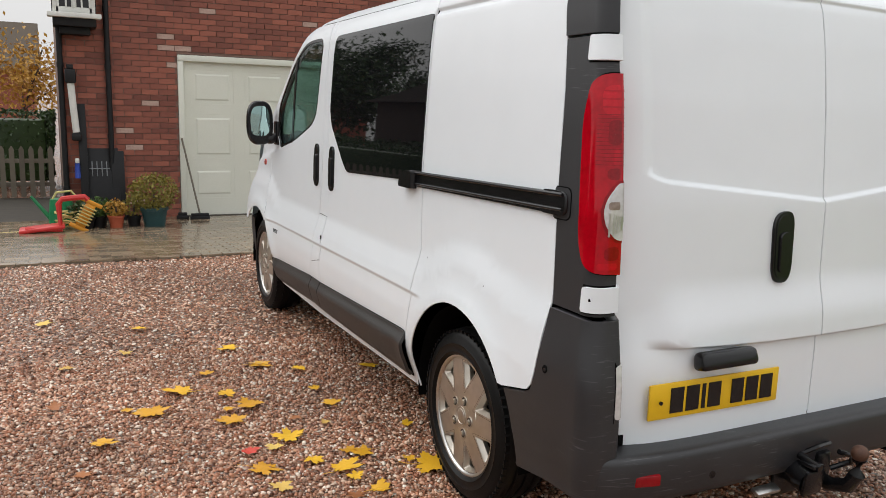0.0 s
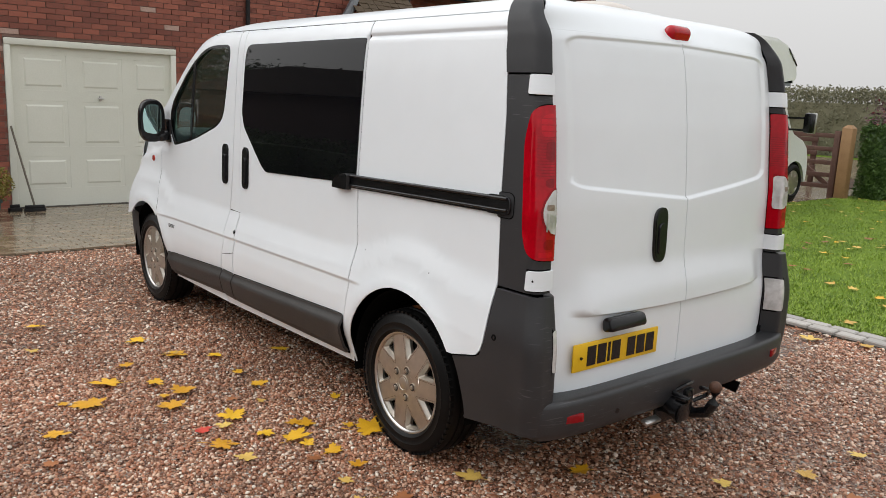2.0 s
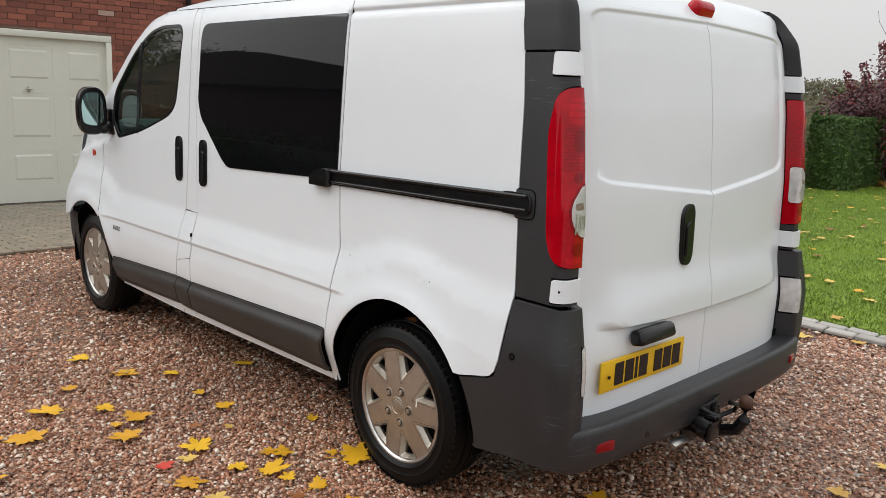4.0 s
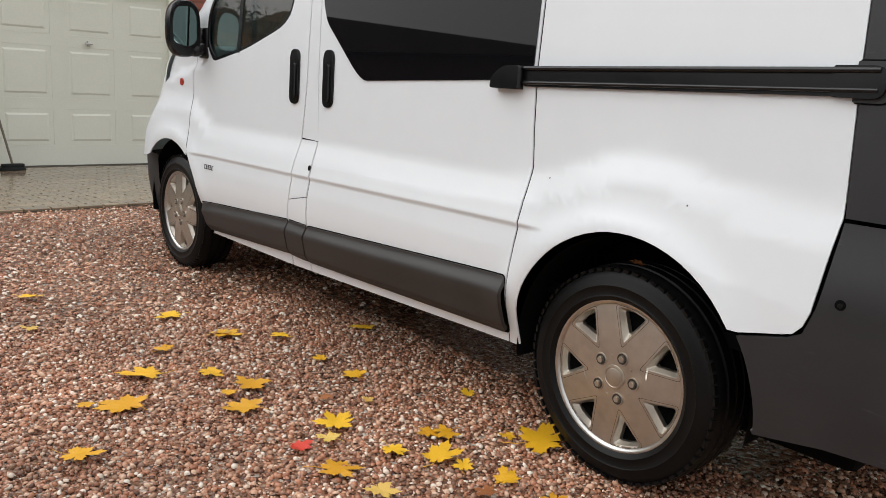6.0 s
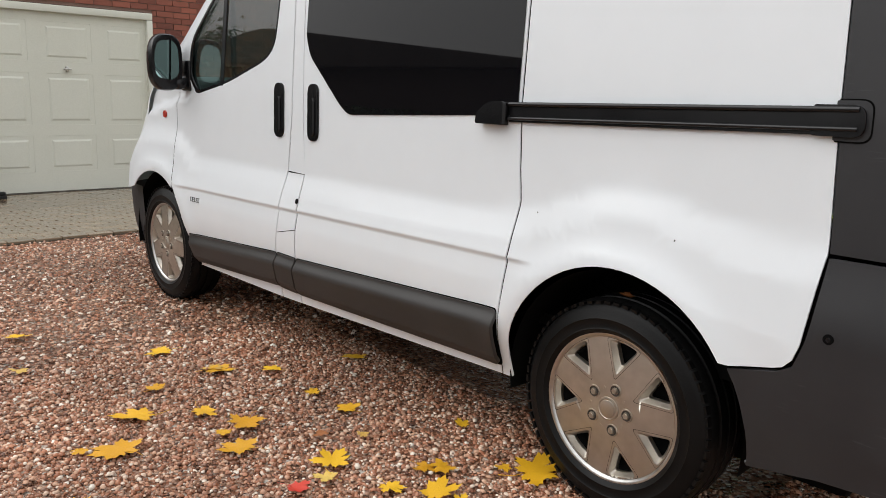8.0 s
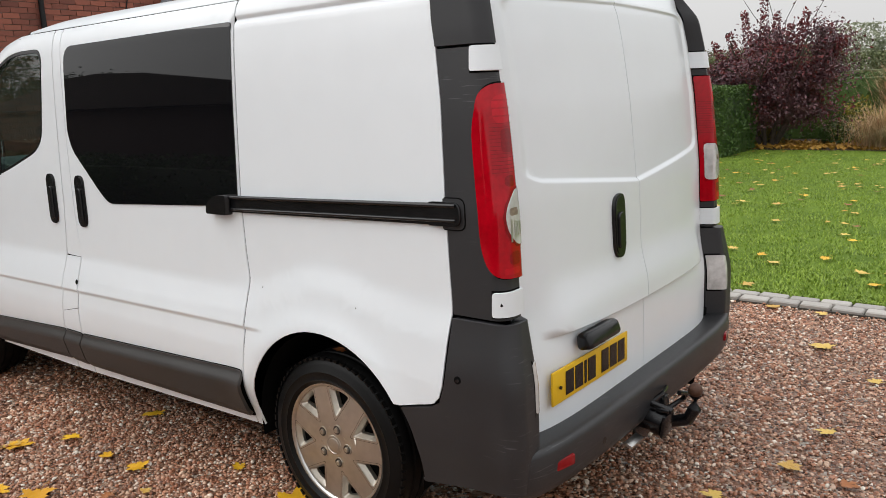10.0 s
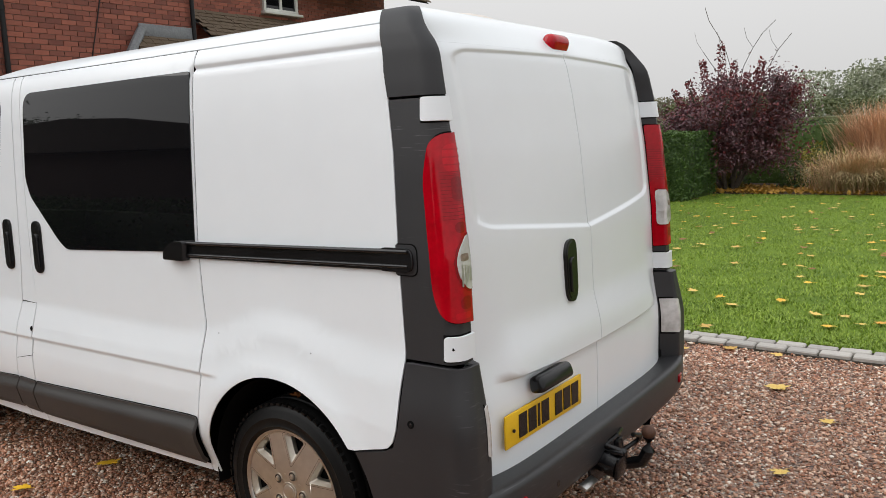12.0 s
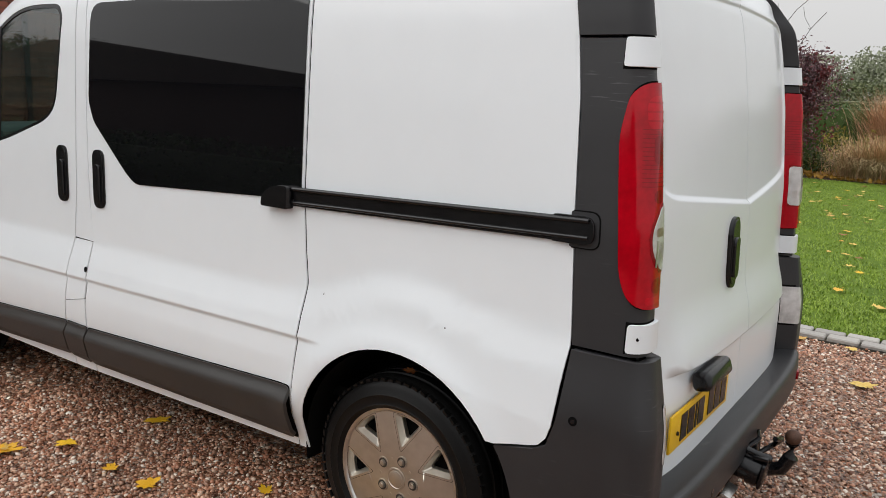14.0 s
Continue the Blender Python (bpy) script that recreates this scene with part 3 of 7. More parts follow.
    zs = [1.95, 1.935, 1.92, 1.9, 1.87, 1.84, 1.8, 1.76, 1.72, 1.682]
    sheet("corner_cap", [col(y, z) for y, z in ((-0.522, 1.682), (-0.507, 1.76), (-0.493, 1.84), (-0.478, 1.89), (-0.462, 1.92), (-0.447, 1.94), (-0.438, 1.95))] + [col_end(z) for z in zs], post, TRIM, van, "grey plastic roof corner cap", off=0.005, rim=0.02, step=0.012, step_v=0.015, cuts=POST_CUTS)
    zs = [0.895, 1.0, 1.1, 1.2, 1.3, 1.4, 1.5, 1.6, 1.674]
    trim = sheet("corner_trim", [col(y, z) for y, z in ((-0.524, 1.674), (-0.541, 1.53), (-0.549, 1.375), (-0.556, 1.22), (-0.566, 1.06), (-0.576, 0.895))] + [col_end(z) for z in zs], post, SCUFFED, van, "scuffed grey plastic corner trim", off=0.001, rim=0.02, step=0.014, cuts=POST_CUTS)
    zs = [1.012, 1.1, 1.2, 1.3, 1.4, 1.5, 1.572]
    front = ((-0.702, 1.571), (-0.672, 1.54), (-0.655, 1.445), (-0.669, 1.292), (-0.683, 1.13), (-0.699, 1.068), (-0.732, 1.022))
    lamp = sheet("tail_lamp", rounded([col_end(z, 0.02) for z in zs] + [col(y, z) for y, z in front], [0.01] + [0] * 5 + [0.01] + [0.03, 0.03, 0.04, 0.05, 0.05, 0.04, 0.03]), post, RED, van, "red rear lamp lens", off=0.011, rim=0.02, step=0.01, step_v=0.02, cuts=POST_CUTS)
    outline = rounded([col_end(z, 0.014) for z in (1.008, 1.1, 1.2, 1.3, 1.4, 1.5, 1.576)] + [col(y + d, z + e) for (y, z), (d, e) in zip(front, ((0.0, 0.004), (0.003, 0.003), (0.004, 0), (0.004, 0), (0.004, 0), (0.004, -0.002), (0.002, -0.004)))], [0] * 7 + [0.03, 0.03, 0.04, 0.05, 0.05, 0.04, 0.03])
    sheet("lamp_seal", outline, post, VOID, lamp, off=0.0025, rim=0, step=0.02, cuts=POST_CUTS)

    def zone(name, material, z0, z1, s0, s1, off, round_=0.01, label=""):
        """A patch of the lens between two heights and two distances round the post."""
        ends_ = [(s0, z0), (s1, z0), (s1, z1), (s0, z1)]
        return sheet(name, rounded(ends_, round_, 4), post, material, lamp, label, off=off, rim=0.001, step=0.01, cuts=POST_CUTS)

    zone("reflector_band", BRIGHTRED, 1.456, 1.54, 0.034, 0.1, 0.0116, 0.03)
    zone("lamp_chamber", DEEPRED, 1.378, 1.445, 0.05, 0.105, 0.0116, 0.014)
    zone("reflector_band", BRIGHTRED, 1.32, 1.368, 0.066, 0.1, 0.0116, 0.008)
    zone("lamp_chamber", DEEPRED, 1.282, 1.314, 0.052, 0.1, 0.0116, 0.016)
    zone("lamp_chamber", DEEPRED, 1.058, 1.096, 0.055, 0.105, 0.0116, 0.016)
    zone("reflector_band", BRIGHTRED, 1.031, 1.05, 0.04, 0.1, 0.0116, 0.009)
    for k in range(14):
        z = 1.322 + 0.0105 * k
        zone("lens_rib", DEEPRED, z, z + 0.002, 0.024, 0.172, 0.0125, 0.0005)
    for z in (1.478, 1.5, 1.522):
        zone("lens_rib", RED, z, z + 0.004, 0.024, 0.172, 0.0125, 0.0005)
    rim_ = [(0.148, 1.276), (0.098, 1.274), (0.072, 1.26), (0.055, 1.232), (0.047, 1.197), (0.053, 1.158), (0.068, 1.13), (0.094, 1.114), (0.148, 1.112)]
    sheet("lens_surround", [(u - 0.006 if u < 0.1 else u, 1.194 + (v - 1.194) * 1.07) for u, v in rim_], post, DEEPRED, lamp, off=0.0121, rim=0.001, step=0.01, cuts=POST_CUTS)
    sheet("reversing_lens", rounded(rim_, 0.02, 3), post, LENS, lamp, "clear ribbed lens", off=0.0138, rim=0.004, step=0.01, cuts=POST_CUTS)
    zone("bulb_holder", BULB, 1.2, 1.222, 0.058, 0.1, 0.0142, 0.008, "brownish bulb behind the lens")
    for k in range(7):
        zone("lens_rib", CHROME, 1.125 + 0.004 * k, 1.192 - 0.003 * k, 0.06 + 0.011 * k, 0.0645 + 0.011 * k, 0.0144, 0.001)
    for z0, z1, y0 in ((1.607, 1.676, -0.65), (0.908, 0.98, -0.722)):
        hinge = sheet("door_hinge", rounded([col(y0, z0), col(y0, z1), col_end(z1, -0.004), col_end(z0, -0.004)], [0.008, 0.008, 0, 0], 3), post, WHITE, van, "white painted door hinge cover", off=0.013, rim=0.016, step=0.012)
        # Dark sheet showing round the hinge cover as a shaded gap
        sheet("hinge_gap", [col(y0 + 0.006, z0 - 0.006), col(y0 + 0.006, z1 + 0.005), col_end(z1 + 0.005), col_end(z0 - 0.006)], post, VOID, hinge, off=0.002, rim=0, step=0.012)
    if sign < 0:
        sheet("paint_chip", [col(-0.744, 0.94), col(-0.748, 0.943), col(-0.743, 0.952), col(-0.741, 0.943)], post, VOID, hinge, "dark chip in the paint", off=0.0135, rim=0, step=0.05)
    # bumper corner
    bend = column_of(sign, True)
    ends = [0.889, 0.8, 0.7, 0.6, 0.5, 0.42, 0.365]
    corner = sheet("bumper_corner", [col(y, z, True) for y, z in REAR_ARCH_LOW + [(-0.39, 0.57), (-0.43, 0.579), (-0.5, 0.595), (-0.538, 0.616), (-0.559, 0.68), (-0.572, 0.78), (-0.581, 0.886)]] + [col_end(z, 0, True) for z in ends] + [col(-0.8, 0.362, True), col(-0.62, 0.35, True), col(-0.44, 0.33, True)], bend, SCUFFED, van, "scuffed grey plastic bumper corner",
                   off=0.012, rim=0.035, step=0.012, step_v=0.035, cuts=POST_CUTS)
    # Dark strip put behind the bumper's joint for the shade in it
    sheet("corner_gap", [(-0.38, 0.545), (-0.52, 0.575), (-0.585, 0.61), (-0.6, 0.9), (-0.555, 0.9), (-0.525, 0.66), (-0.38, 0.6)], at, VOID, van, off=-0.02, rim=0)
    sheet("sensor_hole", [col(y, z, True) for y, z in arc(-0.612, 0.705, 0.0125, 0, 340, 12)], bend, VOID, corner, "dark round sensor", off=0.0135, rim=0.004)
    sheet("sensor_core", [col(y, z, True) for y, z in arc(-0.612, 0.704, 0.006, 0, 340, 9)], bend, BLACK, corner, off=0.0145, rim=0.004)
    lens = sheet("fog_lamp", rounded([col_end(0.605, 0.008, True), col_end(0.765, 0.008, True), col_end(0.765, 0.09, True), col_end(0.605, 0.09, True)], [0.004, 0.004, 0.012, 0.012]), bend, LENS, van, "clear ribbed bumper lamp", off=0.0145, rim=0.006, step=0.01, cuts=POST_CUTS)
    for k in range(10):
        lead = 0.013 + 0.0072 * k
        sheet("lens_rib", [col_end(0.61, lead, True), col_end(0.76, lead, True), col_end(0.76, lead + 0.0025, True), col_end(0.61, lead + 0.0025, True)], bend, LENS, lens, off=0.016, rim=0.002, step=0.2)
    sheet("lamp_seal", [col_end(0.597, 0.003, True), col_end(0.773, 0.003, True), col_end(0.773, 0.093, True), col_end(0.597, 0.093, True)], bend, VOID, lens, off=0.0128, rim=0, step=0.02)


def handle(sign, parent, y, z):
    """A black upright pull handle in an oval cup."""
    at = side_of(sign)
    cup = sheet("handle_cup", rounded([(y - 0.045, z - 0.118), (y - 0.038, z + 0.12), (y + 0.041, z + 0.12), (y + 0.034, z - 0.118)], 0.04, 6), at, BLACK, parent, "black door handle cup", off=0.006, rim=0.01, step=0.02)
    sheet("handle_rim", rounded([(y - 0.038, z - 0.111), (y - 0.031, z + 0.113), (y + 0.034, z + 0.113), (y + 0.027, z - 0.111)], 0.034, 6), at, BLACK, cup, off=0.0085, rim=0.004, step=0.02)
    sheet("handle_grip", rounded([(y - 0.02, z - 0.095), (y - 0.014, z + 0.06), (y + 0.018, z + 0.06), (y + 0.01, z - 0.095)], 0.015, 5), at, BLACK, cup, "black pull handle", off=0.016, rim=0.012, step=0.02)


def put_letters(sign, door):
    """The small engine badge: its dark strokes."""
    at = side_of(sign)
    for k, n in enumerate((2, 3, 2, 3, 2)):
        y = 2.655 - 0.02 * k
        for q in range(n):
            z = 0.645 - 0.02 * q / max(n - 1, 1)
            sheet("badge_mark", [(y, z), (y - 0.014, z), (y - 0.014, z - 0.0025), (y, z - 0.0025)], at, TRIM, door, off=0.003, rim=0.002, step=0.1)
        sheet("badge_mark", [(y - 0.002, 0.645), (y - 0.0045, 0.645), (y - 0.0045, 0.621), (y - 0.002, 0.621)], at, TRIM, door, off=0.003, rim=0.002, step=0.1)


REAR_ARCH_PART = [(y * 0.985 - 0.022, 0.335 + (z - 0.335) * 1.02) for y, z in arc(0.0, 0.335, 0.418, -4, 145, 26)]
REAR_ARCH_LOW = [p for p in arc(-0.022, 0.335, 0.425, 182, 147, 8)]
for sgn in (-1, 1):
    van_side(sgn)
for y, z in ((-0.19, 0.863), (0.3, 0.872)):
    sheet("paint_chip", [(y, z), (y + 0.003, z + 0.001), (y + 0.002, z + 0.006), (y - 0.002, z + 0.004)], side_of(-1), VOID, van, "small dark chip in the paint", off=0.0015, rim=0, step=0.05)

# rear doors
for sgn, name in ((-1, "rear_door"), (1, "rear_door")):
    edge = [(0.003, 0.478), (0.003, 1.8445), (door_edge(1.8445), 1.8445)] + [(door_edge(z), z) for z in (1.8, 1.7, 1.6, 1.5, 1.4, 1.3, 1.2, 1.1, 1.0, 0.9, 0.8, 0.7, 0.6, 0.488)]
    rdoor = sheet(name, [(sgn * x, z) for x, z in edge], rear_at, WHITE, van, step=0.03, step_v=0.03,
                  cuts=[((0, 0.757 + d, 0), (0, 1, 0)) for d in (-0.008, -0.003, 0.0, 0.003, 0.006, 0.009, 0.012, 0.016, 0.02, 0.026)]
                  + [((0, 1.836 + d, 0), (0.0188 * sgn, 1, 0)) for d in (-0.012, -0.008, -0.004, 0, 0.004, 0.008)]
                  + [((0, 1.206 + d, 0), (-0.1 * sgn, 1, 0)) for d in (-0.012, -0.008, -0.004, 0, 0.004, 0.008, 0.012, 0.018)]
                  + [((sgn * d, 0, 0), (1, 0, 0)) for d in (0.615, 0.645, 0.675, 0.705, 0.735, 0.765)])
    if sgn < 0:
        cup = sheet("handle_cup", rounded([(-0.228, 0.95), (-0.235, 1.17), (-0.15, 1.183), (-0.15, 0.955)], 0.06, 7), rear_at, BLACK, rdoor, "black rear door handle", off=0.012, rim=0.014)
        sheet("handle_rim", rounded([(-0.222, 0.962), (-0.229, 1.163), (-0.156, 1.175), (-0.156, 0.967)], 0.055, 7), rear_at, BLACK, cup, off=0.015, rim=0.005, step=0.02)
        sheet("handle_grip", rounded([(-0.21, 0.985), (-0.212, 1.11), (-0.17, 1.115), (-0.17, 0.985)], 0.02, 5), rear_at, BLACK, cup, "black pull handle", off=0.022, rim=0.012, step=0.02)
        grip = bmesh.new()
        box(grip, (-0.43, -0.815, 0.74), (0.232, 0.06, 0.056), 0.018, (-14, 0, 0), taper=0.94, segments=4)
        part("lamp_grip", grip, BLACK, rdoor, "black plate lamp and grip")
        plate = boxed(((-0.436, -0.792, 0.622), (0.52, 0.008, 0.111), 0.003, (0, 0, -1.2)))
        plate_ob = part("number_plate", plate, YELLOW, rdoor, "yellow number plate with dark bars")
        x = -0.618
        for w in (0.05, 0.05, 0.014, 0.05, 0.0, 0.05, 0.05, 0.05):
            if w:
                part("plate_bar", boxed(((x + w / 2, -0.7975 - 0.021 * (x + w / 2 + 0.436), 0.622), (w, 0.002, 0.079), 0.0, (0, 0, -1.2))), BLACK, plate_ob, "dark bar")
            x += w + 0.011 if w else 0.033
        for x in (-0.659, -0.213):
            part("plate_screw", rod(bmesh.new(), (x, -0.796, 0.622), (x, -0.801, 0.622), 0.006), BLACK, plate_ob)
# Strips behind the rear door gaps: the gaps' shade put in as colour
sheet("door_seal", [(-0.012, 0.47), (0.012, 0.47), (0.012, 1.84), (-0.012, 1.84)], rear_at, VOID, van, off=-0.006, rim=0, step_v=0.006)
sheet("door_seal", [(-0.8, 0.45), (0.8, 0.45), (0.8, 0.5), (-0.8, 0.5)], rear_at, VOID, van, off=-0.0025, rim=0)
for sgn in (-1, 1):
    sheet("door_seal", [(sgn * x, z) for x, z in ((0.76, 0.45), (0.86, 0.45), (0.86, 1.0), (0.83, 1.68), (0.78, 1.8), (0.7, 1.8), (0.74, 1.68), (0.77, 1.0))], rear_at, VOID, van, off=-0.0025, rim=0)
top = [1.845, 1.88, 1.905, 1.93, 1.95, 1.962]
header = sheet("roof_header", [(door_edge(z), z) for z in top] + [(-door_edge(z), z) for z in top[::-1]], rear_at, WHITE, van, step_v=0.012)
part("high_brake_lamp", boxed(((0, -0.63, 1.885), (0.155, 0.06, 0.07), 0.028, (22, 0, 0), 0.94, 5)), RED, van, "red high-level brake lamp")
bm = bmesh.new()
bmesh.ops.create_uvsphere(bm, u_segments=32, v_segments=12, radius=1.0)
for v in bm.verts:
    v.co = (math.copysign(abs(v.co.x) ** 0.8, v.co.x) * 0.17, -0.16 + math.copysign(abs(v.co.y) ** 0.8, v.co.y) * 0.19, 1.992 + max(v.co.z, -0.3) * 0.052)
part("roof_vent", bm, PALEPLASTIC, van, "pale plastic roof vent")
back = float(np.interp(1.952, *TAIL))
sheet("roof", [(0.004 - float(half_width(-0.47, 1.905)), -0.47), (-0.74, -0.5), (-0.66, back + 0.008), (0.66, back + 0.008), (0.74, -0.5)] + [(float(half_width(y, 1.905)) - 0.004, y) for y in (-0.47, -0.3, 0.0, 0.5, 1.0, 1.5, 2.0)] + [(0.68, 2.22), (0.5, 2.3), (-0.5, 2.3), (-0.68, 2.22)]
      + [(0.004 - float(half_width(y, 1.905)), y) for y in (2.0, 1.5, 1.0, 0.5, 0.0, -0.3)], roof_at, WHITE, van, step=0.05, rim=0.006)


def front_band(name, z0, z1, material, label="", off=0.0, steps=14, lo=None, parent=None):
    """A band of the nose between two heights, from side to side."""
    verts, faces = [], []
    a0 = 14.5 if lo is None else lo
    zs = np.linspace(z0, z1, steps)
    angles = np.radians(np.linspace(a0, 180 - a0, 41))
    for z in zs:
        w, nose, ln = np.interp(z, *HALF) + off, np.interp(z, *NOSE) + off, nose_length(z)
        for a in angles:
            c, s = math.cos(a), math.sin(a)
            verts.append((-w * math.copysign(abs(c) ** 0.5, c), nose - ln + ln * s**0.5, z))
    for i in range(len(zs) - 1):
        for j in range(40):
            k = i * 41 + j
            faces.append((k, k + 1, k + 42, k + 41))
    me = mesh_from(name, verts, faces, smooth=True)
    return put(name, me, material, parent or van, label)


front_band("nose", 0.6, 1.24, WHITE, steps=24)
front_band("front_bumper", 0.24, 0.62, TRIM, "grey plastic front bumper", off=0.005, lo=6)
front_band("windscreen", 1.24, 1.84, CLEAR, "clear windscreen", off=-0.004, lo=30).visible_shadow = False
front_band("screen_frame", 1.84, 1.91, WHITE, steps=6)
for a, b in ((14.5, 34),):
    for sgn in (1, -1):
        verts, faces = [], []
        zs = np.linspace(1.22, 1.86, 20)
        for z in zs:
            w, nose, ln = np.interp(z, *HALF), np.interp(z, *NOSE), nose_length(z)
            for k in range(6):
                t = radians(a + (b - a) * k / 5)
                verts.append((-sgn * w * math.cos(t) ** 0.5, nose - ln + ln * math.sin(t) ** 0.5, z))
        for i in range(19):
            for k in range(5):
                j = i * 6 + k
                faces.append((j, j + 1, j + 7, j + 6))
        put("windscreen_pillar", mesh_from("windscreen_pillar", verts, faces, smooth=True), WHITE, van)


# rear bumper beam
def beam(bm, section, path):
    rings = []
    for (x, y), (nx, ny) in path:
        rings.append([bm.verts.new((x + nx * o, y + ny * o, z)) for o, z in section])
    for a, b in zip(rings, rings[1:]):
        for k in range(len(section) - 1):
            bm.faces.new((a[k], a[k + 1], b[k + 1], b[k]))
    for r in (rings[0], rings[-1]):
        bm.faces.new(r)
    return bm


def plan_path():
    """Along the rear from side to side, the ends drawn in to the corners."""
    out = []
    for k in range(-40, 41):
        a = k / 40 * math.pi / 2
        c, t = math.cos(a), math.sin(a)
        out.append((0.9 * math.copysign(abs(t) ** 0.5, t), -0.76 - 0.112 * abs(c) ** 0.55))
    path = []
    for i, p in enumerate(out):
        q, r = Vector(out[max(i - 1, 0)]), Vector(out[min(i + 1, 80)])
        d = (r - q).normalized()
        path.append((p, (d.y, -d.x)))
    return path


bumper = part("rear_bumper", beam(bmesh.new(), [(-0.16, 0.484), (-0.036, 0.489), (-0.022, 0.4895), (-0.01, 0.487), (-0.002, 0.48), (0.0005, 0.468), (0.002, 0.45), (0.003, 0.43), (0.0, 0.37), (-0.012, 0.342), (-0.05, 0.328), (-0.14, 0.328)], plan_path()), SCUFFED, van, "worn grey plastic rear bumper beam", angle=60)
for x, turn in ((-0.74, -14), (0.74, 14)):
    part("reflector", boxed(((x, -0.852, 0.418), (0.085, 0.02, 0.036), 0.006, (0, 0, turn))), DEEPRED, bumper, "red bumper reflector")
for x in (-0.5, 0.42):
    part("sensor", rod(bmesh.new(), (x, -0.855, 0.4), (x, -0.871, 0.4), 0.012, sides=16), BLACK, bumper, "dark round sensor")

# tow bar
tow = thing("tow_bar", "", "")
tow.parent = van
tow.name = "tow_bar"
part("cross_bar", boxed(((0.0, -0.72, 0.3), (1.1, 0.06, 0.06), 0.006)), VOID, tow)
bm = pipe(bmesh.new(), [(0.0, -0.72, 0.3), (0.0, -0.9, 0.285), (0.0, -0.965, 0.31), (0.0, -0.99, 0.36), (0.0, -0.99, 0.41)], 0.024, 12)
part("neck", bm, BLACK, tow, "black steel tow neck")
bm = bmesh.new()
bmesh.ops.create_uvsphere(bm, u_segments=18, v_segments=12, radius=0.027, matrix=Matrix.Translation((0.0, -0.99, 0.43)))
part("ball", bm, RUST, tow, "rusty tow ball")
part("socket", rod(rod(rod(bmesh.new(), (-0.13, -0.8, 0.35), (-0.13, -0.89, 0.337), 0.042, sides=20), (-0.13, -0.89, 0.337), (-0.13, -0.925, 0.331), 0.048, sides=20), (-0.13, -0.875, 0.4), (-0.13, -0.955, 0.385), 0.012), BLACK, tow, "black trailer socket")
part("socket_lid", boxed(((-0.13, -0.934, 0.332), (0.088, 0.018, 0.09), 0.012, (8, 0, 0)), ((-0.13, -0.925, 0.388), (0.05, 0.05, 0.014), 0.004)), BLACK, tow, "black hinged socket lid")
part("socket_plate", boxed(((-0.075, -0.84, 0.32), (0.25, 0.014, 0.13), 0.004), ((-0.02, -0.86, 0.35), (0.06, 0.06, 0.09), 0.01)), BLACK, tow, "black steel mounting plate")
for x, z in ((-0.19, 0.365), (-0.03, 0.375), (-0.03, 0.29)):
    part("bolt", rod(bmesh.new(), (x, -0.845, z), (x, -0.862, z), 0.011, sides=6), STEEL, tow, "dull steel bolt")
part("release_lever", pipe(bmesh.new(), [(0.02, -0.88, 0.33), (0.06, -0.92, 0.36), (0.03, -0.95, 0.4), (-0.03, -0.94, 0.42)], 0.009, 8), BLACK, tow)
part("pin_plate", boxed(((-0.25, -0.86, 0.295), (0.1, 0.035, 0.014), 0.004, (20, 0, 0))), CHROME, tow, "pale worn steel plate")
part("cable", pipe(bmesh.new(), [(-0.13, -0.85, 0.38), (-0.08, -0.9, 0.43), (0.0, -0.88, 0.42), (0.05, -0.8, 0.36)], 0.008, 6), BLACK, tow)


# wheels
def revolve(bm, section, sides=64):
    """Turns (radius, x) rows about the x axis."""
    rings = [[bm.verts.new((x, r * math.cos(k * math.tau / sides), r * math.sin(k * math.tau / sides))) for k in range(sides)] for r, x in section]
    for a, b in zip(rings, rings[1:]):
        for k in range(sides):
            bm.faces.new((a[k], a[(k + 1) % sides], b[(k + 1) % sides], b[k]))
    return bm


TREAD = [(0.2, 0.03), (0.205, -0.06), (0.222, -0.092), (0.24, -0.1035), (0.244, -0.1075), (0.248, -0.1055), (0.272, -0.1065), (0.275, -0.1085), (0.278, -0.1065), (0.298, -0.102), (0.314, -0.092), (0.328, -0.078), (0.331, -0.05), (0.3245, -0.047), (0.3245, -0.041), (0.3325, -0.038),
         (0.3325, -0.006), (0.325, -0.004), (0.325, 0.004), (0.3325, 0.006), (0.3325, 0.038), (0.3245, 0.041), (0.3245, 0.047), (0.331, 0.05), (0.328, 0.078), (0.316, 0.095), (0.272, 0.109), (0.2, 0.1)]


def cover_depth(r):
    return -0.1 + 0.012 * (r / 0.22) ** 2


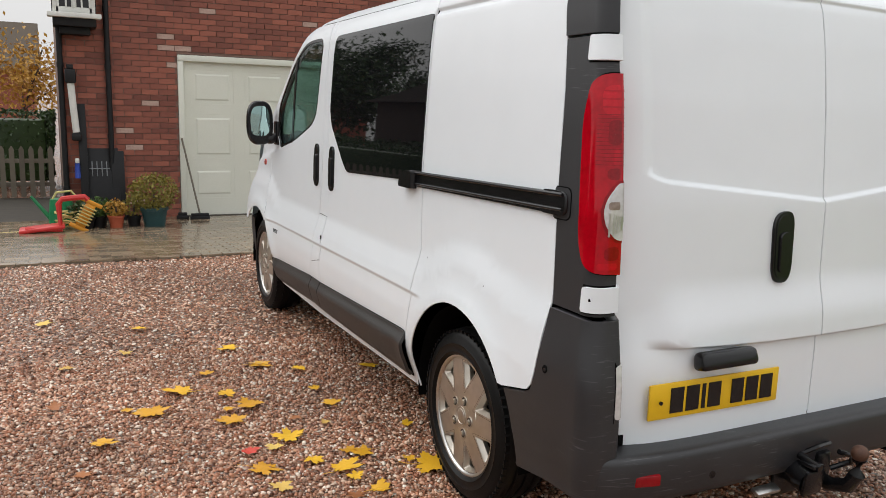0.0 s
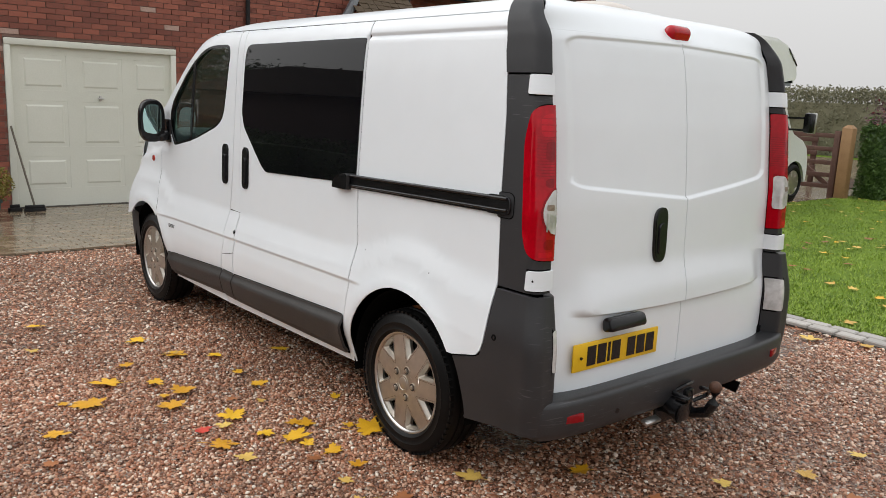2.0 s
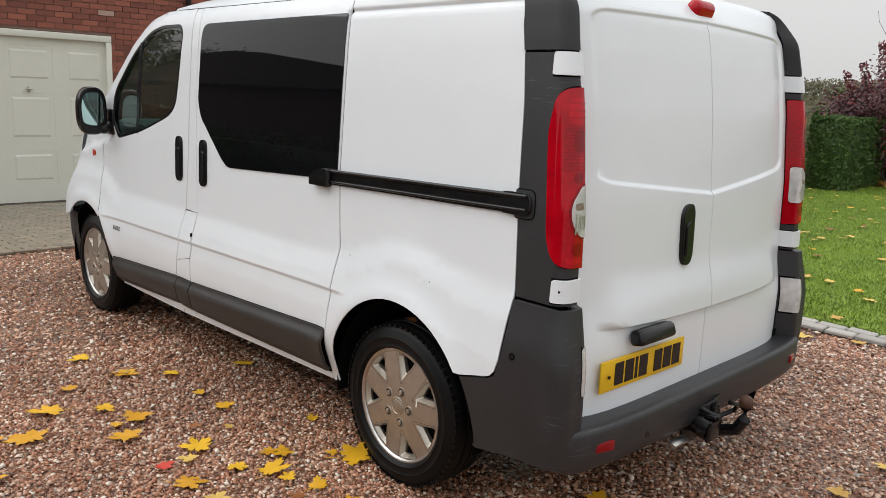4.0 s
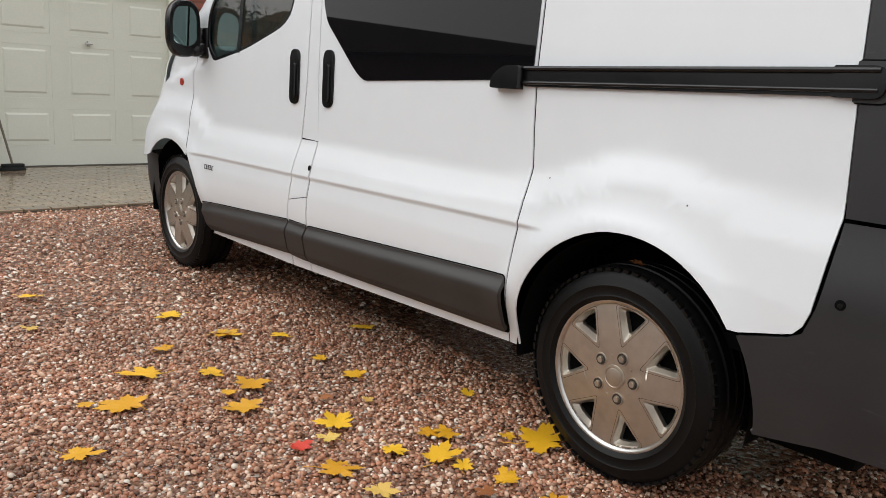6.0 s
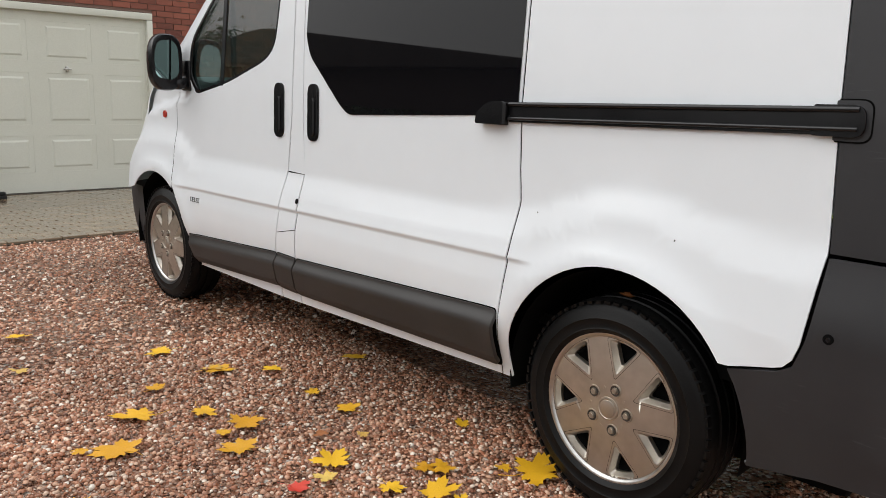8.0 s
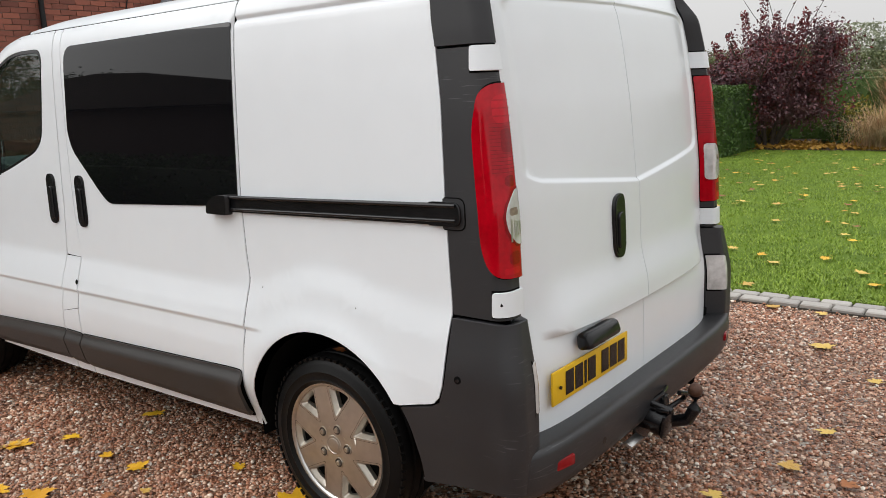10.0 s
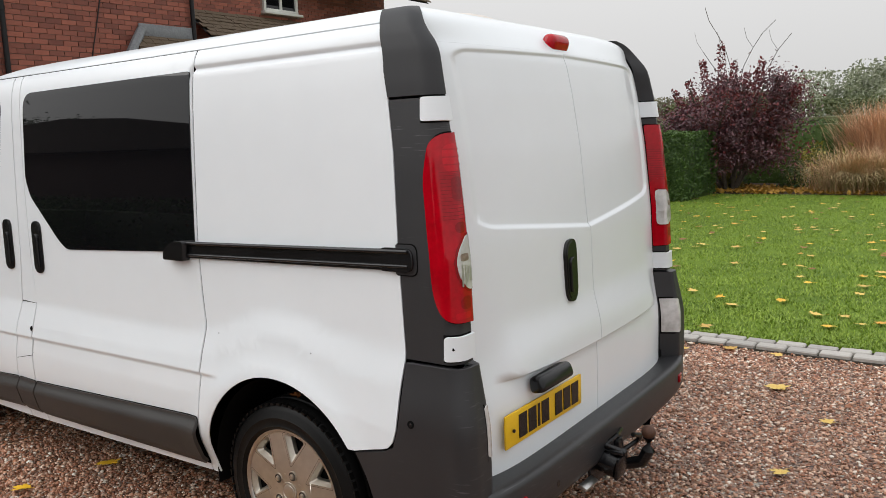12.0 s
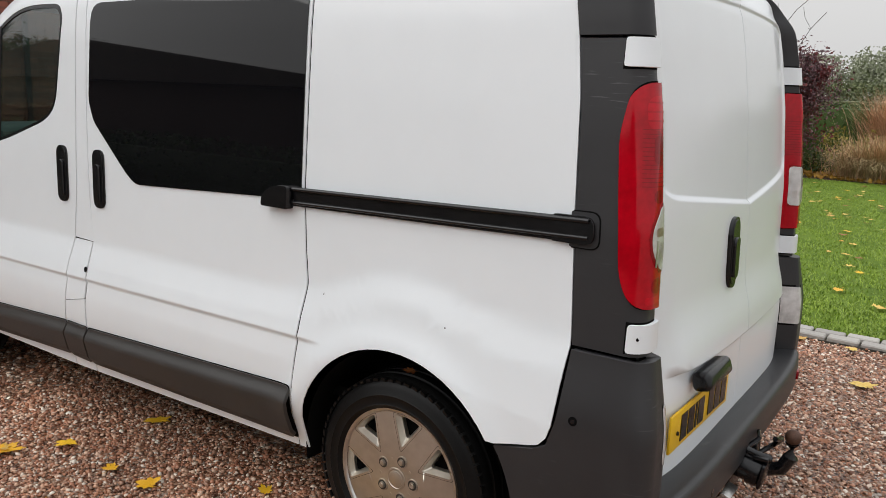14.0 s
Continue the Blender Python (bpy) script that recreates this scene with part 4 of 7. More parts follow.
def trim_mesh():
    """The wheel trim: a shallow dish with seven sunk wedges, each open towards the rim."""
    bm = bmesh.new()
    edges = []

    def ring(points):
        vs = [bm.verts.new((0, p[0], p[1])) for p in points]
        edges.extend(bm.edges.new((vs[i - 1], vs[i])) for i in range(len(vs)))

    def spun(shape, a):
        return [(x * math.cos(a) - y * math.sin(a), x * math.sin(a) + y * math.cos(a)) for x, y in shape]

    ring([(0.226 * math.cos(k * math.tau / 70), 0.226 * math.sin(k * math.tau / 70)) for k in range(70)])
    wedge = rounded([(0.108, 0.0), (0.206, -0.052), (0.214, 0.0), (0.206, 0.052)], [0.012, 0.014, 0.03, 0.014], 4)
    mouth = rounded([(0.133, 0.0), (0.197, -0.037), (0.203, 0.0), (0.197, 0.037)], [0.012, 0.01, 0.02, 0.01], 4)
    turns = [math.radians(-90 + k * 360 / 7) for k in range(7)]
    for a in turns:
        ring(spun(wedge, a))
    bmesh.ops.triangle_fill(bm, edges=edges, use_beauty=True)
    for r in (0.04, 0.08, 0.12, 0.16):
        for k in range(12):
            a = math.tau * k / 12
            bmesh.ops.bisect_plane(bm, geom=bm.verts[:] + bm.edges[:] + bm.faces[:], dist=1e-6, plane_co=(0, r * math.cos(a), r * math.sin(a)), plane_no=(0, math.cos(a), math.sin(a)))
    for v in bm.verts:
        v.co.x = float(cover_depth(math.hypot(v.co.y, v.co.z)))
    for a in turns:
        rows = []
        for mix, sink in ((0.0, 0.0), (0.06, 0.003), (0.12, 0.0035), (0.2, 0.006), (1.0, 0.02), (1.06, 0.036)):
            flat = [(p[0] + (q[0] - p[0]) * mix, p[1] + (q[1] - p[1]) * mix) for p, q in zip(wedge, mouth)]
            rows.append([bm.verts.new((float(cover_depth(math.hypot(*p))) + sink, *p)) for p in spun(flat, a)])
        for r0, r1 in zip(rows, rows[1:]):
            for i in range(len(r0)):
                bm.faces.new((r0[i - 1], r0[i], r1[i], r1[i - 1]))
    bmesh.ops.remove_doubles(bm, verts=bm.verts, dist=1e-5)
    return from_bm("wheel_trim", bm, True, 24)


def edge_ring():
    return revolve(bmesh.new(), [(0.2165, -0.087), (0.219, -0.0925), (0.226, -0.097), (0.234, -0.0965), (0.2395, -0.091), (0.2405, -0.084), (0.23, -0.05)], 72)


wheel_meshes = {}


def groove_mesh():
    """A thin dark strip laid on the trim for the shade of an engraved line round one wedge."""
    outer = rounded([(0.092, 0.0), (0.209, -0.062), (0.2195, 0.0), (0.209, 0.062)], [0.012, 0.012, 0.03, 0.012], 4)
    inner = rounded([(0.0945, 0.0), (0.2085, -0.0602), (0.2182, 0.0), (0.2085, 0.0602)], [0.012, 0.012, 0.03, 0.012], 4)
    verts = [(float(cover_depth(math.hypot(*p))) - 0.0007, *p) for p in outer + inner]
    n = len(outer)
    return mesh_from("groove", verts, [(i, (i + 1) % n, n + (i + 1) % n, n + i) for i in range(n)], smooth=True)


def wheel(x, y, sign, turn):
    w = thing("wheel", "", "")
    w.parent = van
    w.matrix_basis = pose(x, y, 0.32, turn, 0, 0 if sign < 0 else 180)
    if not wheel_meshes:
        wheel_meshes["tyre"] = from_bm("tyre", revolve(bmesh.new(), TREAD, 72), True, 50)
        wheel_meshes["trim"] = trim_mesh()
        wheel_meshes["groove"] = groove_mesh()
        wheel_meshes["edge"] = from_bm("trim_edge", edge_ring(), True, 50)
        wheel_meshes["rim"] = from_bm("rim", revolve(bmesh.new(), [(0.02, -0.02), (0.09, -0.035), (0.15, -0.05), (0.19, -0.045), (0.2, -0.06), (0.205, 0.08)], 40), True)
        bm = bmesh.new()
        revolve(bm, [(0.0005, -0.1045), (0.024, -0.1045), (0.0265, -0.1035), (0.0275, -0.1015), (0.03, -0.1015), (0.0315, -0.1035), (0.036, -0.1025), (0.038, -0.095)], 36)
        wheel_meshes["cap"] = from_bm("centre_cap", bm, True, 40)
        bm = bmesh.new()
        rod(bm, (-0.108, 0, 0), (-0.09, 0, 0), 0.0105, 0.012, 6)
        bmesh.ops.bevel(bm, geom=bm.edges[:], offset=0.002, segments=2, affect="EDGES")
        revolve(bm, [(0.0125, -0.0985), (0.0165, -0.1015), (0.019, -0.1015), (0.0205, -0.097)], 20)
        wheel_meshes["nut"] = from_bm("wheel_nut", bm, True, 30)
        # Flat dark ring that paints the shaded hollow round a wheel nut
        wheel_meshes["recess"] = from_bm("nut_recess", revolve(bmesh.new(), [(0.011, -0.1012), (0.0165, -0.1022)], 20), True)
        wheel_meshes["dot"] = from_bm("vent_dot", rod(bmesh.new(), (-0.1, 0, 0), (-0.09, 0, 0), 0.005, sides=10))
        bm = bmesh.new()
        for k in range(64):
            a = k * math.tau / 64
            for s2 in (-1, 1):
                box(bm, (s2 * 0.08, 0.321 * math.cos(a), 0.321 * math.sin(a)), (0.03, 0.023, 0.009), 0.0, (math.degrees(a) - 90, 0, 12 * s2))
        wheel_meshes["lug"] = from_bm("tread", bm)
    tyre = put("tyre", wheel_meshes["tyre"], RUBBER, w, "black wet tyre")
    tagged(put("tread", wheel_meshes["lug"], RUBBER, tyre), kind="stuff")
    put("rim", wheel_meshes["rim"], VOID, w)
    cover = put("wheel_trim", wheel_meshes["trim"], SILVER, w, "silver seven-spoke wheel trim")
    put("trim_edge", wheel_meshes["edge"], CHROME, cover, "bright outer ring")
    put("centre_cap", wheel_meshes["cap"], SILVER, cover)
    for k in range(7):
        put("groove", wheel_meshes["groove"], GROOVE, cover, at=pose(0, 0, 0, -90 + k * 360 / 7, 0, 0))
    for k in range(5):
        a = math.radians(-90 + 72 * k)
        put("wheel_nut", wheel_meshes["nut"], SILVER, cover, at=(0, 0.066 * math.cos(a), 0.066 * math.sin(a)))
        put("nut_recess", wheel_meshes["recess"], GROOVE, cover, at=(0, 0.066 * math.cos(a), 0.066 * math.sin(a)))
        a += math.radians(36)
        put("vent_dot", wheel_meshes["dot"], SILVER, cover, at=(0, 0.064 * math.cos(a), 0.064 * math.sin(a)))


for y in (0.0, 3.098):
    wheel(-0.8, y, -1, -9 if y else -17)
    wheel(0.8, y, 1, 40)

# wheel housings, underbody and inner walls; the housings' deep shade is in their colour
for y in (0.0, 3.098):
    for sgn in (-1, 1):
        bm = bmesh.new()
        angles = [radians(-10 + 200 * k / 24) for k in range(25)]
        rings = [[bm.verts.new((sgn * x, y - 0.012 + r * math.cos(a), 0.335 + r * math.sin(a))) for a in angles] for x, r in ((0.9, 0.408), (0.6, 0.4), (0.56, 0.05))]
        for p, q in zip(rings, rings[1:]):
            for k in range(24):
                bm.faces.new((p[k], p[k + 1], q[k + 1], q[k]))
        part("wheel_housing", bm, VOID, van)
# Plain added boxes, low and wide, that block light from the ground below
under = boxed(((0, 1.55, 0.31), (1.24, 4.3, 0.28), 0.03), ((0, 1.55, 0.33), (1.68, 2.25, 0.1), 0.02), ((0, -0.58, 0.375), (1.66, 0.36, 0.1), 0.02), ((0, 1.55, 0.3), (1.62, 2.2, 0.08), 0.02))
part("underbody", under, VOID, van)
bm = boxed(((0, 0.45, 0.5), (1.6, 2.4, 0.04)), ((0, 1.68, 1.1), (1.6, 0.03, 1.5)))
part("load_floor", bm, VOID, van)
part("exhaust", pipe(bmesh.new(), [(0.55, 0.6, 0.26), (0.55, -0.3, 0.25), (0.6, -0.7, 0.24), (0.62, -0.76, 0.225)], 0.028, 10), VOID, van)

# cab: dashboard, steering wheel, seats
dash = part("dashboard", boxed(((0, 3.02, 1.1), (1.4, 0.56, 0.34), 0.07), ((0, 2.8, 0.9), (0.5, 0.3, 0.4), 0.05), ((0.38, 2.86, 1.2), (0.42, 0.24, 0.12), 0.04)), DASH, van, "grey plastic dashboard")
for x in (-0.6, -0.1, 0.1, 0.62):
    vent = part("air_vent", boxed(*[((x, 2.765, 1.07 + 0.018 * k), (0.13, 0.01, 0.006), 0.0, (25, 0, 0)) for k in range(5)]), BLACK, dash)
bm = bmesh.new()
ring = [(0.38 + 0.19 * math.cos(a), 2.6 + 0.19 * math.sin(a) * 0.5, 1.12 + 0.19 * math.sin(a) * 0.87) for a in [k * math.tau / 28 for k in range(29)]]
pipe(bm, ring, 0.015, 8)
for a in (0.2, 2.9, 4.7):
    rod(bm, (0.38, 2.63, 1.1), (0.38 + 0.18 * math.cos(a), 2.6 + 0.09 * math.sin(a), 1.12 + 0.16 * math.sin(a)), 0.014)
rod(bm, (0.38, 2.85, 1.0), (0.38, 2.62, 1.12), 0.04)
part("steering_wheel", bm, BLACK, van, "black steering wheel")
for x in (-0.42, 0.4):
    part("cab_seat", boxed(((x, 2.2, 0.8), (0.48, 0.5, 0.18), 0.06), ((x, 1.95, 1.15), (0.46, 0.14, 0.62), 0.06, (-10, 0, 0)), ((x, 1.9, 1.53), (0.24, 0.1, 0.2), 0.04)), DASH, van, "dark grey cloth cab seat")
part("cab_floor", boxed(((0, 2.4, 0.62), (1.6, 1.5, 0.05)), ((0, 2.0, 1.86), (1.4, 0.5, 0.02))), DASH, van)


# door mirrors
def mirror(sign):
    head = bmesh.new()
    bmesh.ops.create_uvsphere(head, u_segments=28, v_segments=16, radius=1.0)
    for v in head.verts:
        x, y, z = v.co
        p = 0.72
        v.co = (math.copysign(abs(x) ** p, x) * 0.086, math.copysign(abs(y) ** 0.8, y) * 0.085, math.copysign(abs(z) ** p, z) * 0.145)
        if v.co.y < -0.035:
            v.co.y = -0.035
    m = pose(sign * 1.0, 2.8, 1.335, 0, 0, sign * 4)
    bmesh.ops.transform(head, matrix=m, verts=head.verts)
    ob = part("door_mirror", head, BLACK, van, "black door mirror")
    shape = rounded([(-0.06, -0.075), (-0.068, 0.03), (-0.05, 0.105), (0.03, 0.115), (0.058, 0.07), (0.06, -0.06), (0.02, -0.09)], 0.03, 5)
    bm = bmesh.new()
    vs = [bm.verts.new(m @ Vector((x * (1 if sign < 0 else -1), -0.0385, z))) for x, z in shape]
    bm.faces.new(vs)
    pane = put("mirror_glass", from_bm("mirror_glass", bm), MIRROR, ob, "blue-tinted mirror glass")
    part("mirror_arm", boxed(((sign * 0.91, 2.8, 1.235), (0.1, 0.09, 0.06), 0.02, (0, sign * 20, 0)), ((sign * 0.885, 2.79, 1.27), (0.03, 0.1, 0.16), 0.012)), BLACK, ob)


mirror(-1)
mirror(1)


# ---- the place ----
def height(x, y):
    """The ground: level round the van, falling a little towards the garage."""
    return -0.165 * ease((np.asarray(y, float) - 4.4) / 4.4) * ease((2.9 - np.asarray(x, float)) / 0.9)


def at_ground(x, y, lift=0.0):
    return float(height(x, y)) + lift


def ground_grid(name, xs, ys, lift, material):
    xs, ys = np.asarray(xs, float), np.asarray(ys, float)
    gx, gy = np.meshgrid(xs, ys)
    verts = np.stack([gx.ravel(), gy.ravel(), (height(gx, gy) + lift).ravel()], 1)
    n = len(xs)
    faces = [(j * n + i, j * n + i + 1, (j + 1) * n + i + 1, (j + 1) * n + i) for j in range(len(ys) - 1) for i in range(n - 1)]
    return put(name, mesh_from(name, verts.tolist(), faces, smooth=True), material)


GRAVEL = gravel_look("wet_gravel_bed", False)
PEBBLE = gravel_look("wet_pebbles", True)
TURF = surface("turf", (0.06, 0.11, 0.012), (0.17, 0.255, 0.024), 0.9, scale=1.6, fine=55, bump=0.012, gloss=0.2)
BLADE = surface("grass_blades", (0.1, 0.18, 0.014), (0.33, 0.45, 0.05), 0.5, scale=1.1, fine=9, random="Geometry")
BRICK = surface("red_brick", (0.12, 0.036, 0.026), (0.35, 0.115, 0.075), 0.75, scale=9, fine=90, bump=0.0015, random="Object Info")
BRICKS = surface("red_brick_far", (0.12, 0.036, 0.026), (0.35, 0.115, 0.075), 0.75, scale=9, fine=90, bump=0.0015, random="Geometry")
MORTAR = surface("weathered_mortar", (0.15, 0.085, 0.065), (0.24, 0.155, 0.125), 0.85, scale=5, fine=90, bump=0.002)
PALEBRICK = surface("salt_stained_brick", (0.36, 0.22, 0.18), (0.5, 0.36, 0.3), 0.8, scale=9, fine=60, bump=0.0015)
DOORGREEN = surface("pale_sage_door_paint", (0.66, 0.665, 0.58), (0.725, 0.73, 0.645), 0.5, scale=2, fine=60)
WHITEWOOD = surface("white_painted_wood", (0.62, 0.62, 0.58), (0.74, 0.74, 0.7), 0.5, scale=5, fine=50)
LEADEN = surface("grey_lead_sheet", (0.11, 0.12, 0.13), (0.22, 0.23, 0.24), 0.5, scale=4, fine=30, bump=0.003)
TILE = surface("mossy_clay_tile", (0.04, 0.03, 0.022), (0.12, 0.085, 0.052), 0.8, scale=6, fine=50, bump=0.003, random="Geometry")
PAVER = surface("wet_grey_brown_paver", (0.13, 0.097, 0.063), (0.3, 0.23, 0.155), 0.14, scale=3, fine=110, bump=0.0005, random="Object Info", spread=0.12)
PAVERS = surface("wet_grey_brown_pavers", (0.13, 0.097, 0.063), (0.3, 0.23, 0.155), 0.14, scale=3, fine=110, bump=0.0005, random="Geometry", spread=0.12)
KERB = surface("grey_concrete_block", (0.29, 0.27, 0.25), (0.5, 0.47, 0.43), 0.6, scale=6, fine=90, bump=0.0015, random="Object Info")
SAND = surface("dark_joint_sand", (0.035, 0.03, 0.024), (0.07, 0.06, 0.045), 0.9, scale=8, fine=80)
IRON = surface("black_painted_iron", (0.006, 0.006, 0.007), (0.014, 0.014, 0.015), 0.55, scale=8, gloss=0.3)
OLDWOOD = surface("weathered_fence_wood", (0.13, 0.11, 0.085), (0.24, 0.21, 0.16), 0.8, scale=9, fine=70, bump=0.002, random="Object Info")
GATEWOOD = surface("brown_gate_wood", (0.075, 0.035, 0.026), (0.14, 0.07, 0.05), 0.7, scale=9, fine=70, bump=0.002)
POSTWOOD = surface("honey_oak_post", (0.24, 0.13, 0.055), (0.36, 0.21, 0.1), 0.65, scale=5, fine=60, bump=0.002)
SOIL = surface("leaf_strewn_soil", (0.035, 0.022, 0.014), (0.1, 0.055, 0.03), 0.9, scale=3, fine=30, bump=0.015)

edges = [-400, -150, -60, -30, -15] + [k * 0.5 for k in range(-20, 45)] + [25, 30, 60, 150, 400]
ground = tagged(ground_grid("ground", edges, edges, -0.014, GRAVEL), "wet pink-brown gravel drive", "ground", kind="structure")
lawn = tagged(ground_grid("lawn", [3.06] + [3.5 + 0.5 * k for k in range(24)] + [15.2], [-40, -20] + [k * 0.5 for k in range(-24, 9)] + [4.1], 0.006, TURF), "green lawn strewn with yellow leaves", "lawn", kind="structure")
bed = tagged(ground_grid("flower_bed", [15.0, 16, 17, 18, 19, 20], [-20, -10, -4, 0, 2, 4, 6], 0.01, SOIL), "dark soil bed covered with fallen leaves", "flower bed", kind="structure")
field = tagged(ground_grid("field", [20, 40, 80, 200, 390], [-300, -100, -30, 0, 10, 30, 100, 300], 0.002, TURF), "distant green field", "field", kind="structure")


# ---- house ----
def brick_block(length, depth=0.1, h=0.065):
    bm = bmesh.new()
    box(bm, (0, 0, 0), (length, depth, h))
    return from_bm("brick", bm)


def bonded(x0, x1, z0, z1, holes=()):
    """Brick places of a stretcher-bond wall: centre and length, cut at the ends and at openings."""
    out, row, z = [], 0, z0 + 0.0375
    while z < z1:
        x = x0 - (0.1125 if row % 2 else 0.0)
        while x < x1:
            a, b = max(x, x0), min(x + 0.215, x1)
            spans = [(a, b)]
            for hx0, hx1, hz0, hz1 in holes:
                if hz0 < z < hz1:
                    cut = []
                    for p, q in spans:
                        if q <= hx0 or p >= hx1:
                            cut.append((p, q))
                        else:
                            if p < hx0:
                                cut.append((p, hx0))
                            if q > hx1:
                                cut.append((hx1, q))
                    spans = cut
            out += [((p + q) / 2, z, q - p) for p, q in spans if q - p > 0.03]
            x += 0.225
        z += 0.075
        row += 1
    return out


def plain_box(lo, hi):
    (x0, y0, z0), (x1, y1, z1) = lo, hi
    v = [(x0, y0, z0), (x1, y0, z0), (x1, y1, z0), (x0, y1, z0), (x0, y0, z1), (x1, y0, z1), (x1, y1, z1), (x0, y1, z1)]
    return v, [(0, 3, 2, 1), (4, 5, 6, 7), (0, 1, 5, 4), (1, 2, 6, 5), (2, 3, 7, 6), (3, 0, 4, 7)]


def joined_boxes(name, rows, material, parent=None, jitter=0.0, kind="stuff"):
    """Many small blocks as one piece of stuff. rows: low corner, high corner."""
    rng = random.Random(5)
    verts, faces = [], []
    for lo, hi in rows:
        v, f = plain_box(lo, hi)
        k = len(verts)
        d = [rng.uniform(-jitter, jitter) for _ in range(3)]
        verts += [(a + d[0], b + d[1], c + d[2]) for a, b, c in v]
        faces += [tuple(i + k for i in q) for q in f]
    ob = put(name, mesh_from(name, verts, faces), material, parent)
    return tagged(ob, kind=kind)


WALL_Y = 9.09
GAP = (-0.665, 1.61, -0.5, 2.095)
wall_a = put("wall_garage", from_bm("wall_garage", boxed(((-1.41, WALL_Y + 0.152, 2.7), (1.49, 0.28, 6.0)), ((3.73, WALL_Y + 0.152, 2.7), (4.24, 0.28, 6.0)), ((0.4725, WALL_Y + 0.152, 3.9), (2.275, 0.28, 3.6)))), MORTAR)
tagged(wall_a, "weathered red brick garage wall", "wall", kind="structure")
side_a = put("wall_side", from_bm("wall_side", boxed(((-2.0, WALL_Y + 3.3, 2.7), (0.3, 6.0, 6.0)), ((5.7, WALL_Y + 1.6, 2.7), (0.3, 2.6, 6.0)))), MORTAR)
tagged(side_a, "red brick side wall", "wall", kind="structure")
wall_b = put("wall_house", from_bm("wall_house", boxed(((10.05, 12.15, 2.8), (8.8, 0.28, 6.4)))), MORTAR)
tagged(wall_b, "red brick house wall", "wall", kind="structure")

door_leaf = thing("garage_door", "pale sage panelled up-and-over garage door", "garage door", kind="structure")
bm = boxed(((-0.625, WALL_Y + 0.03, 0.898), (0.075, 0.1, 2.212), 0.006), ((1.57, WALL_Y + 0.03, 0.898), (0.075, 0.1, 2.212), 0.006), ((0.4725, WALL_Y + 0.03, 2.05), (2.27, 0.1, 0.085), 0.006))
part("door_frame", bm, DOORGREEN, door_leaf)
leaf = part("door_leaf", boxed(((0.4725, WALL_Y + 0.062, 0.93), (2.12, 0.03, 2.17))), DOORGREEN, door_leaf)
for cx in (-0.19, 0.55, 1.25):
    wide = 0.29 if cx < 1 else 0.26
    for z0, z1 in ((1.43, 1.9), (0.67, 1.29), (0.1, 0.54)):
        bm = bmesh.new()
        o = [(cx - wide, z0), (cx + wide, z0), (cx + wide, z1), (cx - wide, z1)]
        rings = []
        for inset, depth in ((0.0, 0.0), (0.004, 0.013), (0.03, 0.014), (0.036, 0.0095), (0.075, -0.006)):
            rings.append([bm.verts.new((cx + (x - cx) * (wide - inset) / wide, WALL_Y + 0.046 + depth - 0.002, (z0 + z1) / 2 + (z - (z0 + z1) / 2) * ((z1 - z0) / 2 - inset) / ((z1 - z0) / 2))) for x, z in o])
        for a, b in zip(rings, rings[1:]):
            for k in range(4):
                bm.faces.new((a[k], a[(k + 1) % 4], b[(k + 1) % 4], b[k]))
        bm.faces.new(rings[-1])
        part("door_panel", bm, DOORGREEN, leaf, smooth=False)
part("door_handle", boxed(((0.53, WALL_Y + 0.02, 1.345), (0.03, 0.04, 0.07), 0.008), ((0.53, WALL_Y + 0.0, 1.345), (0.09, 0.02, 0.02), 0.006)), CHROME, leaf, "small metal T handle")
part("threshold", boxed(((0.47, WALL_Y + 0.04, -0.165), (2.2, 0.2, 0.04), 0.01)), SAND, door_leaf)
part("lintel_gap", boxed(((0.4725, WALL_Y + 0.1, 2.08), (2.1, 0.1, 0.02))), IRON, door_leaf)


def drainpipe(x, y, z0, z1, label):
    ob = thing("drainpipe", label, "drainpipe", (x, y, z0))
    part("pipe", rod(bmesh.new(), (0, 0, 0), (0, 0, z1 - z0), 0.036, sides=14), IRON, ob)
    z = 0.4
    while z < z1 - z0:
        part("pipe_clip", rod(rod(bmesh.new(), (0, 0, z), (0, 0, z + 0.06), 0.043, sides=14), (0, 0, z + 0.03), (0, 0.06, z + 0.03), 0.012), IRON, ob)
        z += 1.6
    return ob


drainpipe(-1.55, WALL_Y - 0.05, -0.15, 5.6, "black drainpipe on the brick wall")
drainpipe(-2.12, WALL_Y - 0.05, -0.15, 5.6, "black drainpipe at the wall's corner")
drainpipe(2.74, WALL_Y - 0.05, -0.15, 5.6, "black drainpipe on the brick wall")
drainpipe(5.82, WALL_Y - 0.06, -0.1, 5.6, "grey drainpipe at the house corner")
wire = thing("wall_cable", "thin black cable running up the brick wall", "cable")
part("strand", pipe(bmesh.new(), [(3.9, WALL_Y - 0.012, 1.8), (3.97, WALL_Y - 0.012, 2.8), (4.1, WALL_Y - 0.012, 3.3), (4.21, WALL_Y - 0.012, 3.75), (4.4, WALL_Y - 0.012, 4.6)], 0.009, 6), IRON, wire)


